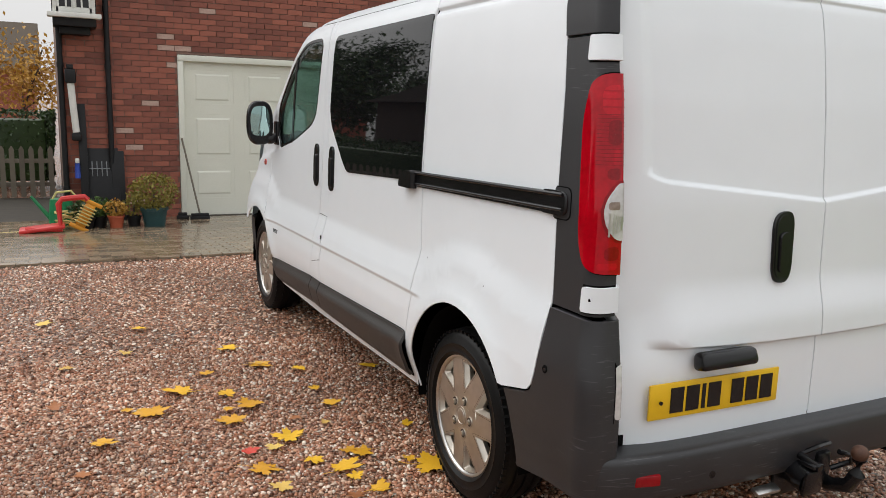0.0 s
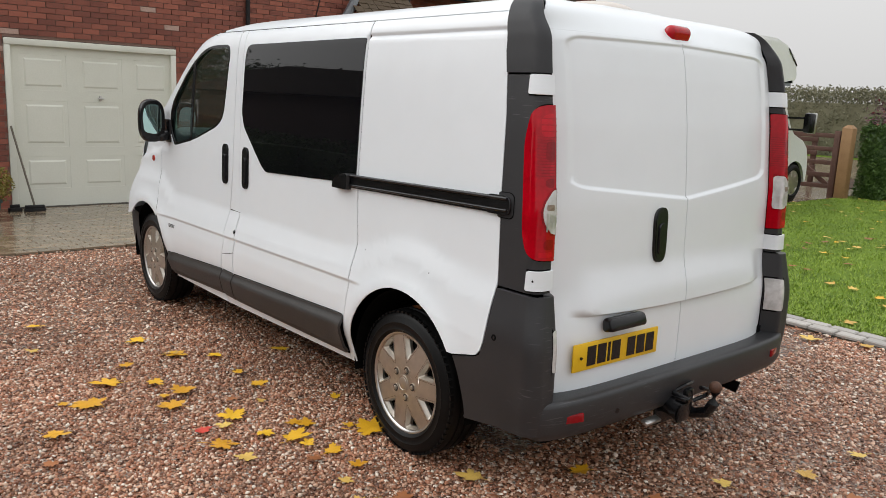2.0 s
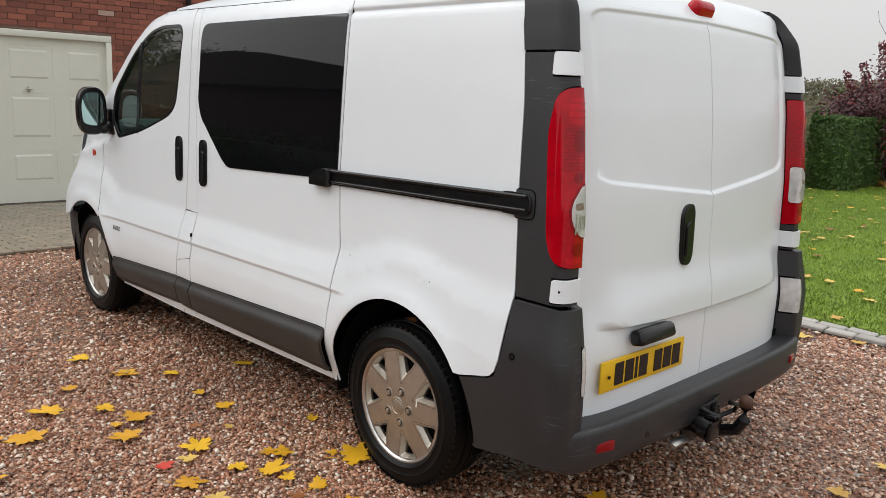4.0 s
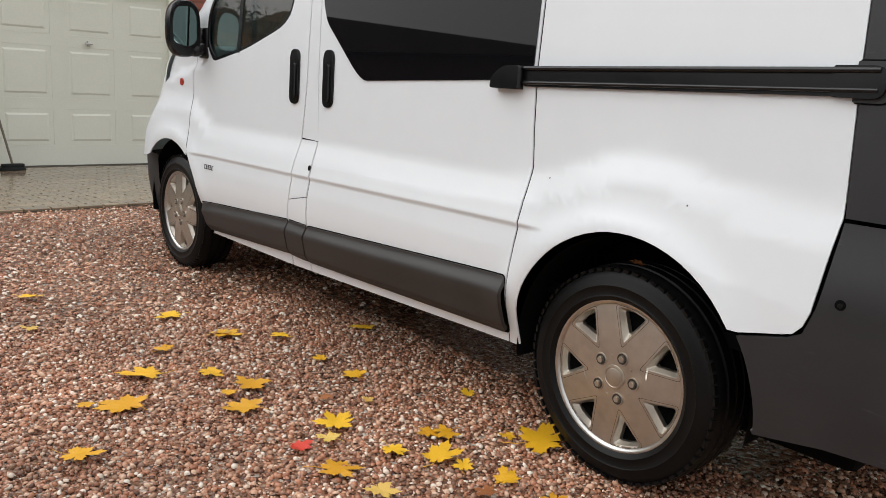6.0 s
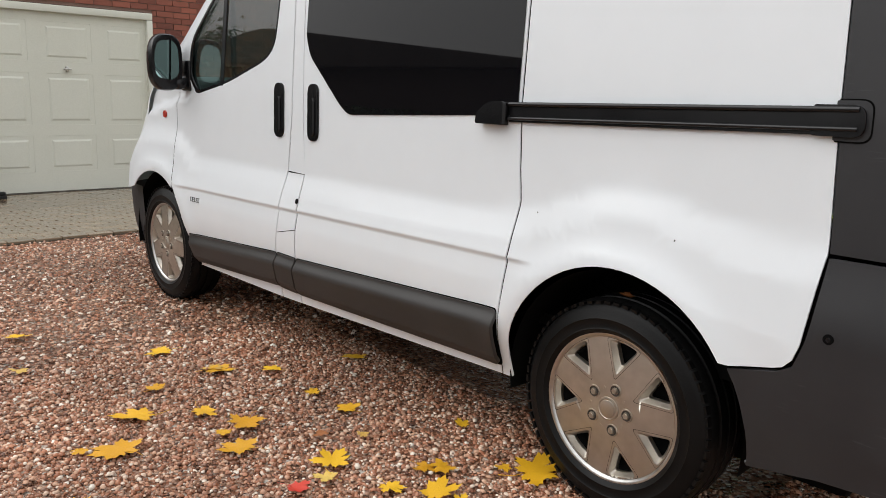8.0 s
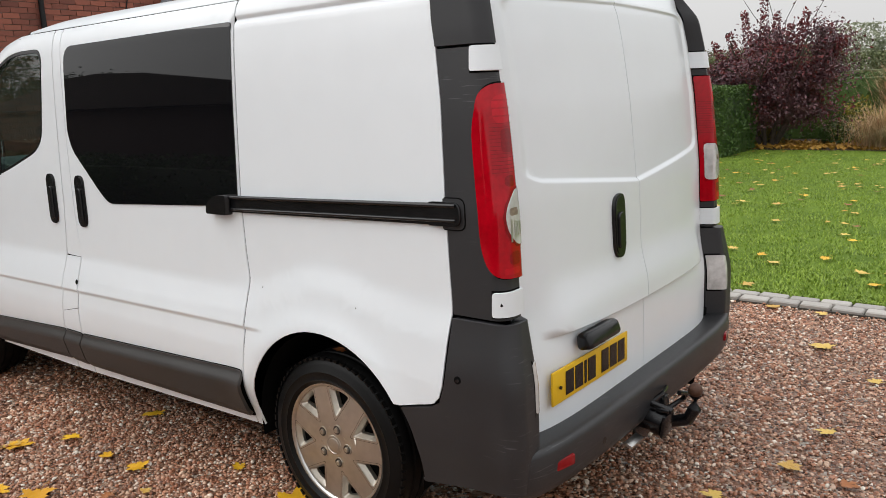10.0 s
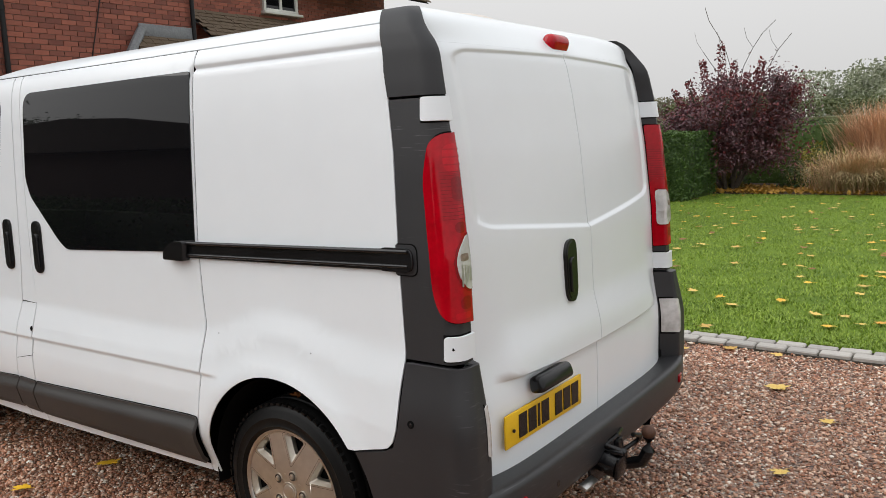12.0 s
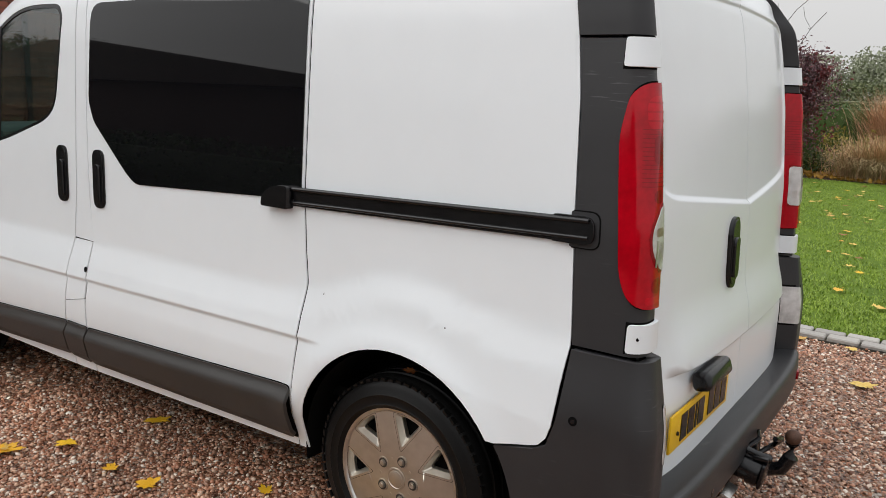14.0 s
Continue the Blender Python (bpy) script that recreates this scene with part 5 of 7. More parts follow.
def tiled_roof(name, label, x0, x1, y0, z0, y1, z1, hip=0.0, rows=9):
    """A small roof of clay tiles rising from its eave (y0, z0) to the wall (y1, z1)."""
    roof = thing(name, label, "roof", kind="structure")
    slope = math.hypot(y1 - y0, z1 - z0)
    bm = bmesh.new()
    v = [bm.verts.new(p) for p in ((x0, y0, z0 - 0.03), (x1, y0, z0 - 0.03), (x1, y1, z1 - 0.03), (x0 + hip, y1, z1 - 0.03))]
    bm.faces.new(v)
    part("roof_boards", bm, IRON, roof)
    rng = random.Random(3)
    made = {}
    angle = math.degrees(math.atan2(z1 - z0, y1 - y0))
    for r in range(rows):
        t = r / rows
        y, z = y0 + (y1 - y0) * t, z0 + (z1 - z0) * t
        a = x0 + hip * t
        x = a + (0.085 if r % 2 else 0.0)
        while x < x1:
            if "tile" not in made:
                bm = bmesh.new()
                box(bm, (0, slope / rows * 0.6, 0.0), (0.162, slope / rows * 1.25, 0.02))
                made["tile"] = from_bm("roof_tile", bm)
            put("roof_tile", made["tile"], TILE, roof, at=pose(x + 0.08, y, z + 0.022 + rng.uniform(-0.004, 0.006), angle - 5 + rng.uniform(-1.5, 1.5), rng.uniform(-1.5, 1.5), 0))
            x += 0.17
    return roof


porch = tiled_roof("porch_roof", "mossy brown tiled lean-to roof with lead flashing", 4.35, 5.78, 8.5, 2.72, 9.07, 3.28, 0.5, 7)
part("flashing", boxed(((5.3, 9.05, 3.36), (1.0, 0.03, 0.2), 0.01)), LEADEN, porch, "grey lead flashing")
bm = bmesh.new()
a, b = Vector((4.32, 8.75, 2.75)), Vector((4.86, 9.07, 3.36))
pipe(bm, [a, a.lerp(b, 0.5) + Vector((0, -0.02, 0.03)), b], 0.075, 8)
part("hip_flashing", bm, LEADEN, porch, "grey lead hip flashing")
for x in (4.5, 5.7):
    part("porch_post", boxed(((x, 8.6, 1.2), (0.1, 0.1, 2.9), 0.01)), WHITEWOOD, porch)
tiled_roof("bay_roof", "dark brown tiled canopy roof", 7.9, 13.4, 11.2, 3.72, 12.0, 4.35, 0.0, 7)
verge = tiled_roof("main_roof", "dark brown tiled house roof", 11.3, 14.6, 10.6, 5.0, 13.6, 7.6, 0.0, 16)
tiled_roof("garage_roof", "brown tiled garage roof", -2.4, 6.1, 8.7, 5.5, 12.2, 8.0, 0.0, 12)


def casement(name, label, x, y, z, w, h):
    win = thing(name, label, "window", (x, y, z), kind="structure")
    frame_part = part("window_frame", boxed(((-w / 2, 0, 0), (0.07, 0.08, h + 0.07), 0.006), ((w / 2, 0, 0), (0.07, 0.08, h + 0.07), 0.006), ((0, 0, h / 2), (w, 0.08, 0.07), 0.006), ((0, 0, -h / 2), (w, 0.08, 0.07), 0.006), ((0, 0, 0), (0.06, 0.07, h), 0.006)), WHITEWOOD, win)
    part("window_sill", boxed(((0, -0.06, -h / 2 - 0.07), (w + 0.2, 0.16, 0.06), 0.01)), WHITEWOOD, win)
    for s in (-1, 1):
        part("pane", boxed(((s * w / 4, 0.01, 0), (w / 2 - 0.06, 0.006, h - 0.06))), TINTED, win)
    return win


casement("window_1", "white casement window in the brick house wall", 10.6, 11.99, 5.05, 1.0, 1.0)
# An oriel window is built in place of a juliet balcony and railing
oriel = casement("window_2", "juliet balcony built as a white oriel window on a black base", -1.93, 8.78, 3.05, 0.42, 1.0)
part("oriel_base", boxed(((0, 0.14, -0.62), (0.5, 0.42, 0.16), 0.01), ((0, 0.2, -0.74), (0.36, 0.3, 0.1), 0.01), ((-0.23, 0.16, 0.0), (0.05, 0.34, 1.1)), ((0.23, 0.16, 0.0), (0.05, 0.34, 1.1))), IRON, oriel, "black painted base and sides")
for k in range(5):
    part("oriel_bar", boxed(((-0.18 + 0.09 * k, -0.05, -0.3), (0.02, 0.02, 0.34))), WHITEWOOD, oriel)


# ---- low brick outbuilding opposite the van's side, which its dark window mirrors ----
DARKTILE = surface("dark_old_roof_tile", (0.03, 0.025, 0.022), (0.075, 0.06, 0.05), 0.7, scale=3, fine=25, bump=0.01)
# Brick colour darkened so that the van's window mirrors a dark wall
DARKBRICK = surface("darkened_brick", (0.035, 0.022, 0.018), (0.08, 0.05, 0.04), 0.8, scale=9, fine=90, bump=0.0015)
out = thing("outbuilding", "low brick outbuilding with a dark tiled roof", "building")
# The second block, never in sight, is kept for reflections in the paint
part("wall", boxed(((-11.5, 14.3, 1.2), (5.0, 15.0, 2.6)), ((-15.5, 0.5, 0.9), (4.0, 9.0, 2.2))), DARKBRICK, out)
bm = bmesh.new()
for x0, x1, y0, ym, y1, z0, z1 in ((-14.2, -8.7, 6.0, 15.8, 22.4, 2.5, 3.42), (-17.8, -13.2, -4.3, 0.5, 5.3, 1.9, 3.2)):
    v = [bm.verts.new(p) for p in ((x0, y0, z0), (x0, y1, z0), (x0, ym, z1), (x1, y0, z0), (x1, y1, z0), (x1, ym, z1))]
    for q in ((0, 1, 2), (3, 5, 4), (0, 2, 5, 3), (1, 4, 5, 2), (0, 3, 4, 1)):
        bm.faces.new([v[i] for i in q])
part("roof", bm, DARKTILE, out, smooth=False)
part("door", boxed(((-8.98, 13.0, 0.55), (0.06, 1.0, 1.3), 0.01)), IRON, out)
part("window", boxed(((-8.98, 16.5, 0.8), (0.06, 1.2, 0.7), 0.01)), TINTED, out)


# ---- foliage ----
def leaf_cloud(name, places, size, material, parent, label="", up=0.35, ratio=0.55, seed=1, kind="stuff"):
    """Many small folded leaves at given places, turned every way; up: how far they lean to the light."""
    rng = np.random.default_rng(seed)
    p = np.asarray(places, float)
    n = len(p)
    d = rng.normal(size=(n, 3))
    d /= np.linalg.norm(d, axis=1)[:, None]
    nrm = rng.normal(size=(n, 3)) + np.array((0, 0, up * 3))
    side = np.cross(d, nrm)
    side /= np.maximum(np.linalg.norm(side, axis=1), 1e-6)[:, None]
    face = np.cross(side, d)
    s = (size * rng.uniform(0.6, 1.3, n))[:, None]
    tip, base = p + d * s * 0.5, p - d * s * 0.5
    a, b = p + side * s * ratio * 0.5 + face * s * 0.12, p - side * s * ratio * 0.5 + face * s * 0.12
    verts = np.stack([base, a, tip, b], 1).reshape(-1, 3)
    faces = np.arange(n * 4).reshape(-1, 4)
    tri = np.concatenate([faces[:, [0, 1, 2]], faces[:, [0, 2, 3]]])
    ob = put(name, mesh_from(name, verts.tolist(), tri.tolist()), material, parent, label)
    return tagged(ob, kind=kind)


def blade_cloud(name, roots, length, lean, width, material, parent=None, label="", seed=2, curve=0.5, kind="stuff", spread=None, short=False):
    """Arching blades: three segments each. lean: the way they bend out, or None for any."""
    rng = np.random.default_rng(seed)
    p = np.asarray(roots, float)
    n = len(p)
    ang = rng.uniform(0, math.tau, n)
    out = np.stack([np.cos(ang), np.sin(ang), np.zeros(n)], 1) if spread is None else spread
    ln = (length * rng.uniform(0.6, 1.15, n))[:, None]
    bend = (lean * rng.uniform(0.3, 1.2, n))[:, None]
    side = np.cross(out, (0, 0, 1.0)) * width * 0.5
    rows = []
    for t, w in ((0.0, 1.0), (0.55, 0.8), (1.0, 0.0)) if short else ((0.0, 1.0), (0.4, 0.9), (0.75, 0.6), (1.0, 0.0)):
        c = p + out * ln * bend * t**1.7 + np.array((0, 0, 1.0)) * ln * (t - curve * bend * t**2.2 * 0.6)
        rows += [c - side * w, c + side * w] if w else [c]
    verts = np.stack(rows, 1).reshape(-1, 3)
    k = np.arange(n)[:, None] * (5 if short else 7)
    tri = np.concatenate([k + np.array(t) for t in (((0, 1, 3), (0, 3, 2), (2, 3, 4)) if short else ((0, 1, 3), (0, 3, 2), (2, 3, 5), (2, 5, 4), (4, 5, 6)))])
    ob = put(name, mesh_from(name, verts.tolist(), tri.tolist()), material, parent, label)
    return tagged(ob, kind=kind)


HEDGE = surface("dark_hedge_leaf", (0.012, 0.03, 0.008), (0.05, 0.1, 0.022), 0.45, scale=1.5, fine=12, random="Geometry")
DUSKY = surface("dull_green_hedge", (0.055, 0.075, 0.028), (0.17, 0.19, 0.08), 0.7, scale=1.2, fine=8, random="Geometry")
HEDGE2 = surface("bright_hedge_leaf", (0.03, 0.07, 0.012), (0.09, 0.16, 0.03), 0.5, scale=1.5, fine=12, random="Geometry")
# Brown-green hedge, its colour lightened to paint in distance haze
WINTER = surface("haze_paled_brown_hedge", (0.1, 0.1, 0.062), (0.25, 0.24, 0.155), 0.9, scale=1.2, fine=6, random="Geometry")
# Pale leaf colour with the haze of distance mixed in
FAR = surface("haze_tinted_foliage", (0.24, 0.26, 0.18), (0.36, 0.37, 0.28), 0.9, scale=0.4, fine=3, random="Geometry")
PURPLE = surface("purple_bush_leaf", (0.04, 0.017, 0.023), (0.19, 0.085, 0.1), 0.45, scale=1.5, fine=10, random="Geometry")
CRIMSON = surface("crimson_bush_leaf", (0.09, 0.012, 0.018), (0.2, 0.035, 0.035), 0.42, scale=1.5, fine=10, random="Geometry")
BARK = surface("grey_brown_bark", (0.05, 0.04, 0.032), (0.12, 0.1, 0.08), 0.85, scale=12, fine=60, bump=0.004)
ORANGEGRASS = surface("orange_brown_grass", (0.42, 0.22, 0.12), (0.75, 0.48, 0.3), 0.7, scale=2, fine=9, random="Geometry")
BROWNGRASS = surface("olive_brown_grass", (0.26, 0.2, 0.085), (0.66, 0.5, 0.28), 0.7, scale=2, fine=9, random="Geometry")
GOLDLEAF = surface("gold_autumn_leaf", (0.32, 0.15, 0.02), (0.55, 0.32, 0.05), 0.6, scale=3, fine=20, random="Geometry")
LIME = surface("lime_yellow_shrub", (0.13, 0.14, 0.015), (0.42, 0.38, 0.06), 0.55, scale=3, fine=15, random="Geometry")
SHRUB = surface("yellow_green_shrub", (0.1, 0.1, 0.015), (0.3, 0.24, 0.04), 0.6, scale=3, fine=15, random="Geometry")


def hedge_places(rng, x0, x1, y0, y1, z0, z1, n, rough=0.06, taper=0.0):
    """Places near the faces of a clipped block, with bumps."""
    out = []
    while len(out) < n:
        x, y, z = rng.uniform(x0, x1), rng.uniform(y0, y1), rng.uniform(z0, z1)
        f = rng.randrange(6)
        d = abs(rng.gauss(0, rough))
        if f < 2:
            x = x0 + d if f else x1 - d
        elif f < 4:
            y = y0 + d if f == 2 else y1 - d
        elif f == 4:
            z = z1 - d
        b = noise.noise((x * 1.3, y * 1.3, z * 1.3)) * 0.12
        out.append((x + b, y + b, z + b * 0.7 - taper * rng.random()))
    return out


def hedge(name, label, x0, x1, y0, y1, h, n, size, material, seed, rough=0.06, core=HEDGE, top=0.0, inset=0.12):
    rng = random.Random(seed)
    ob = thing(name, label, "hedge", (0, 0, 0))
    m = inset
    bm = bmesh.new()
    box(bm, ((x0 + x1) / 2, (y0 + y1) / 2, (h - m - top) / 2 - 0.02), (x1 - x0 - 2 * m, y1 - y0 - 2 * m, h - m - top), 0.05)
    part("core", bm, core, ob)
    leaf_cloud("foliage", hedge_places(rng, x0, x1, y0, y1, 0.02, h, n, rough, top), size, material, ob, seed=seed)
    return ob


def bush_tree(name, label, category, base, rng, stems, reach, rise, leaf_mats, leaf_n, leaf_size, bare=(), droop=0.0, cloud=0.28, low=0.45):
    """Stems that fork into limbs and twigs, with leaves gathered round the twigs."""
    ob = thing(name, label, category, base)
    bm = bmesh.new()
    twigs = []
    for k in range(stems):
        a = math.tau * k / stems + rng.uniform(-0.3, 0.3)
        foot = Vector((0.12 * math.cos(a), 0.12 * math.sin(a), -0.05)) if stems > 1 else Vector((0, 0, -0.05))
        fork = foot + Vector((reach * 0.25 * math.cos(a), reach * 0.25 * math.sin(a), rise * rng.uniform(0.28, 0.4)))
        pipe(bm, [foot, foot.lerp(fork, 0.5) + Vector((rng.uniform(-0.05, 0.05), rng.uniform(-0.05, 0.05), 0.03)), fork], 0.05, 7)
        for j in range(5):
            b = a + rng.uniform(-1.3, 1.3)
            r = reach * rng.uniform(0.35, 0.95)
            end = Vector((r * math.cos(b), r * math.sin(b), rise * rng.uniform(low, 0.98) - droop * r))
            mid = fork.lerp(end, 0.5) + Vector((0, 0, 0.08))
            pipe(bm, [fork, mid, end], 0.022, 5)
            for i in range(5):
                t = rng.uniform(0.3, 1.0)
                s = fork.lerp(end, t)
                e = s + Vector((rng.gauss(0, 0.22), rng.gauss(0, 0.22), rng.uniform(0.0, 0.35)))
                pipe(bm, [s, e], 0.008, 4)
                twigs.append((s, e))
    for pts in bare:
        pipe(bm, pts, 0.012, 5)
    part("trunk", bm, BARK, ob, smooth=True)
    for i, (mat_, share) in enumerate(leaf_mats):
        places = []
        pick = twigs[i::len(leaf_mats)]
        while len(places) < leaf_n * share:
            s, e = rng.choice(pick)
            c = s.lerp(e, rng.random())
            places.append((c.x + rng.gauss(0, cloud), c.y + rng.gauss(0, cloud), max(0.06, c.z + rng.gauss(0, cloud * 0.8))))
        leaf_cloud("crown", places, leaf_size, mat_, ob, seed=11 + i)
    return ob


rng = random.Random(21)
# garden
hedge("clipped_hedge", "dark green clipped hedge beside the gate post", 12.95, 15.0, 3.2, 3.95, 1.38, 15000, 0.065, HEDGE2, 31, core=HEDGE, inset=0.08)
hedge("clipped_hedge", "bright green clipped hedge behind the flower bed", 18.2, 19.2, -9.0, 6.0, 1.55, 26000, 0.08, HEDGE2, 32, core=HEDGE2, inset=0.08)
hedge("tall_hedge", "tall dark hedge along the garden's end", 21.0, 22.6, -14.0, 6.6, 2.2, 34000, 0.11, DUSKY, 33, rough=0.16, core=DUSKY, top=0.3, inset=0.25)
hedge("field_hedge", "tall thin brown-green hedge beyond the gate", 28.0, 30.5, 5.5, 26.0, 2.7, 70000, 0.12, WINTER, 34, rough=0.22, core=WINTER, top=0.35, inset=0.3)
for i, (x, y, r, h) in enumerate(((70, 4, 5, 6.2), (74, 9, 5, 5.6), (68, -3, 5, 6.4), (78, -10, 7, 7.4), (72, -19, 7, 7))):
    far = thing("far_tree", "distant autumn tree with haze painted into its leaf colour", "tree", (x, y, 0), group="far trees")
    part("trunk", rod(bmesh.new(), (0, 0, 0), (0, 0, h * 0.5), 0.3, 0.15), BARK, far)
    pts = []
    lobes = [(rng.gauss(0, r * 0.4), rng.gauss(0, r * 0.4), h * rng.uniform(0.35, 0.8), r * rng.uniform(0.3, 0.5)) for _ in range(9)]
    while len(pts) < 8000:
        cx, cy, cz, cr = rng.choice(lobes)
        d = Vector((rng.gauss(0, 1), rng.gauss(0, 1), rng.gauss(0, 0.8))).normalized() * cr * rng.uniform(0.6, 1.0)
        pts.append((cx + d.x, cy + d.y, max(0.5, min(h, cz + d.z))))
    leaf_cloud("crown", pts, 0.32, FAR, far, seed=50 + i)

smoke = bush_tree("smoke_bush", "large purple-leaved smoke bush with bare upper twigs", "shrub", (15.9, 3.2, 0.0), rng, 8, 1.62, 2.72, ((PURPLE, 0.8), (CRIMSON, 0.2)), 36000, 0.078, cloud=0.2, droop=0.12, low=0.22)
for pts in ([(0.1, 0.0, 2.0), (0.06, -0.04, 2.7), (0.0, 0.08, 3.15), (-0.1, 0.22, 3.5), (-0.15, 0.42, 3.85), (-0.2, 0.5, 4.15)], [(0.1, -0.2, 2.4), (0.1, -0.28, 2.8), (0.1, -0.48, 3.2), (0.1, -0.68, 3.5), (0.1, -0.95, 3.75)],
            [(0.1, -0.5, 2.3), (0.1, -0.85, 2.8), (0.05, -1.02, 3.1), (0.0, -1.3, 3.42)], [(0.0, 0.1, 2.5), (0.0, 0.4, 2.9), (0.0, 0.6, 3.2)]):
    part("bare_twig", pipe(pipe(bmesh.new(), pts, 0.007, 5), [pts[2], Vector(pts[2]) + Vector((0, 0.14, 0.22)), Vector(pts[2]) + Vector((0.02, 0.2, 0.45))], 0.004, 4), BARK, smoke, "thin bare twig")
for k, (y, top) in enumerate(((0.62, 3.0), (0.18, 3.35), (-0.12, 2.95), (-0.72, 2.9), (-1.15, 2.55), (-1.45, 2.3), (-0.4, 2.65), (0.95, 2.55), (1.3, 2.35))):
    reds = []
    foot, tip = Vector((0, y * 0.6, top * 0.55)), Vector((rng.uniform(-0.1, 0.1), y, top))
    for i in range(200):
        t = i / 199
        c = foot.lerp(tip, t)
        a = i * 2.4
        r = 0.11 * (1.05 - 0.5 * t)
        reds.append((c.x + r * math.cos(a), c.y + r * math.sin(a), c.z + rng.gauss(0, 0.02)))
    leaf_cloud("leafy_shoot", reds, 0.1, CRIMSON, smoke, "upright shoot of red-purple leaves", seed=77 + k)

for i, (x, y, size) in enumerate(((15.6, 0.38, 1.0), (15.8, -0.95, 0.98))):
    mound = thing("grass_mound", "low arching mound of olive-brown ornamental grass", "grass", (x, y, 0), group="grass mounds")
    roots = [(rng.gauss(0, 0.14), rng.gauss(0, 0.34), 0.0) for _ in range(3800)]
    blade_cloud("grass_clump", roots, 1.15 * size, 1.05, 0.009, BROWNGRASS, mound, seed=5 + 10 * i, curve=1.0)
    roots = [(rng.gauss(0, 0.16), rng.gauss(0, 0.42), 0.0) for _ in range(1500)]
    blade_cloud("straw_haze", roots, 1.25 * size, 1.0, 0.007, ORANGEGRASS, mound, seed=6 + 10 * i, curve=0.85)
for i, (x, y, h, m_) in enumerate(((17.2, 0.0, 1.75, ORANGEGRASS), (17.6, -1.2, 1.85, ORANGEGRASS), (17.8, 0.25, 1.95, ORANGEGRASS))):
    tall = thing("tall_grass", "tall arching clump of orange-brown ornamental grass", "grass", (x, y, 0), group="tall grasses")
    blade_cloud("grass_clump", [(rng.gauss(0, 0.18), rng.gauss(0, 0.3), 0.0) for _ in range(2600)], h, 0.55, 0.014, m_, tall, seed=60 + i)
for i, (x, y, r, h, m_) in enumerate(((16.9, 1.55, 0.6, 1.15, LIME), (17.1, 0.85, 0.5, 1.1, LIME), (17.2, 3.6, 0.6, 0.8, HEDGE), (16.6, 1.9, 0.4, 0.7, HEDGE2), (16.2, 3.4, 0.5, 0.55, SHRUB), (16.4, -1.2, 0.5, 0.6, BROWNGRASS))):
    shrub = thing("border_shrub", "small leafy shrub in the flower bed", "shrub", (x, y, 0), group="border shrubs")
    pts = []
    while len(pts) < 700:
        d = Vector((rng.gauss(0, 1), rng.gauss(0, 1), abs(rng.gauss(0, 1)))).normalized()
        pts.append((d.x * r * rng.uniform(0.6, 1), d.y * r * rng.uniform(0.6, 1), d.z * h * rng.uniform(0.5, 1)))
    part("stem", rod(bmesh.new(), (0, 0, -0.02), (0, 0, h * 0.6), 0.02), BARK, shrub)
    leaf_cloud("foliage", pts, 0.09, m_, shrub, seed=80 + i)

# grass on the lawn: short blades
roots = []
while len(roots) < 120000:
    x, y = 3.08 + (rng.random() ** 1.7) * 11.9, rng.uniform(-3.2, 4.08)
    if noise.noise((x * 2.2, y * 2.2, 0.0)) + 0.5 * noise.noise((x * 7, y * 7, 3.0)) > rng.uniform(-0.9, 0.35):
        roots.append((x, y, 0.0))
gr = blade_cloud("grass", roots, 0.033, 0.9, 0.008, BLADE, None, "short mown grass", seed=9, kind="stuff", short=True)
gr.location.z = 0.004
tagged(gr, category="grass")
litter = []
for _ in range(2600):
    litter.append((rng.uniform(15.05, 17.0), rng.uniform(-3.0, 4.6), 0.03 + rng.random() * 0.03))
tagged(leaf_cloud("leaf_litter", litter, 0.11, GOLDLEAF, None, "brown and gold fallen leaves on the bed", up=2.0, ratio=0.8, seed=13, kind="stuff"), category="leaves")

# gate, post and motorhome
post = thing("gate_post", "thick honey-coloured oak gate post", "post", (12.66, 4.04, 0))
part("shaft", boxed(((0, 0, 0.66), (0.2, 0.2, 1.36), 0.012)), POSTWOOD, post)
bm = bmesh.new()
box(bm, (0, 0, 1.37), (0.2, 0.2, 0.06), 0.0, taper=0.4)
part("weathered_top", bm, POSTWOOD, post)
gate = thing("field_gate", "brown wooden five-bar gate", "gate", (12.7, 4.2, 0))
for z in (0.2, 0.42, 0.66, 0.92, 1.18):
    part("bar", boxed(((0, 1.5, z), (0.03, 3.0, 0.085), 0.006)), GATEWOOD, gate)
for y in (0.06, 1.5, 2.95):
    part("stile", boxed(((0, y, 0.63), (0.06, 0.11, 1.3), 0.006)), GATEWOOD, gate)
part("brace", boxed(((0.03, 0.78, 0.66), (0.03, 1.8, 0.09), 0.005, (35, 0, 0))), GATEWOOD, gate)
fence_r = thing("field_fence", "brown wooden rail fence beyond the gate", "fence", (15.5, 6.0, 0))
for y in (0, 2, 4, 6, 8):
    part("fence_post", boxed(((0, y, 0.55), (0.1, 0.1, 1.15), 0.01)), GATEWOOD, fence_r)
for z in (0.35, 0.7, 1.0):
    part("rail", boxed(((-0.06, 4, z), (0.035, 8.2, 0.1), 0.006)), GATEWOOD, fence_r)
lane = tagged(ground_grid("lane", [6.0, 8, 10, 12, 14, 16, 20, 27], [4.14, 5, 6, 8, 12, 20, 30], 0.004, PAVERS), "pale wet paved lane", "road", kind="structure")

CREAM = surface("cream_motorhome_shell", (0.72, 0.72, 0.7), (0.8, 0.8, 0.78), 0.35, scale=2, fine=30, coat=0.4)
home = thing("motorhome", "white motorhome with an overcab and large wing mirrors", "motorhome", (10.97, 4.1, 0))


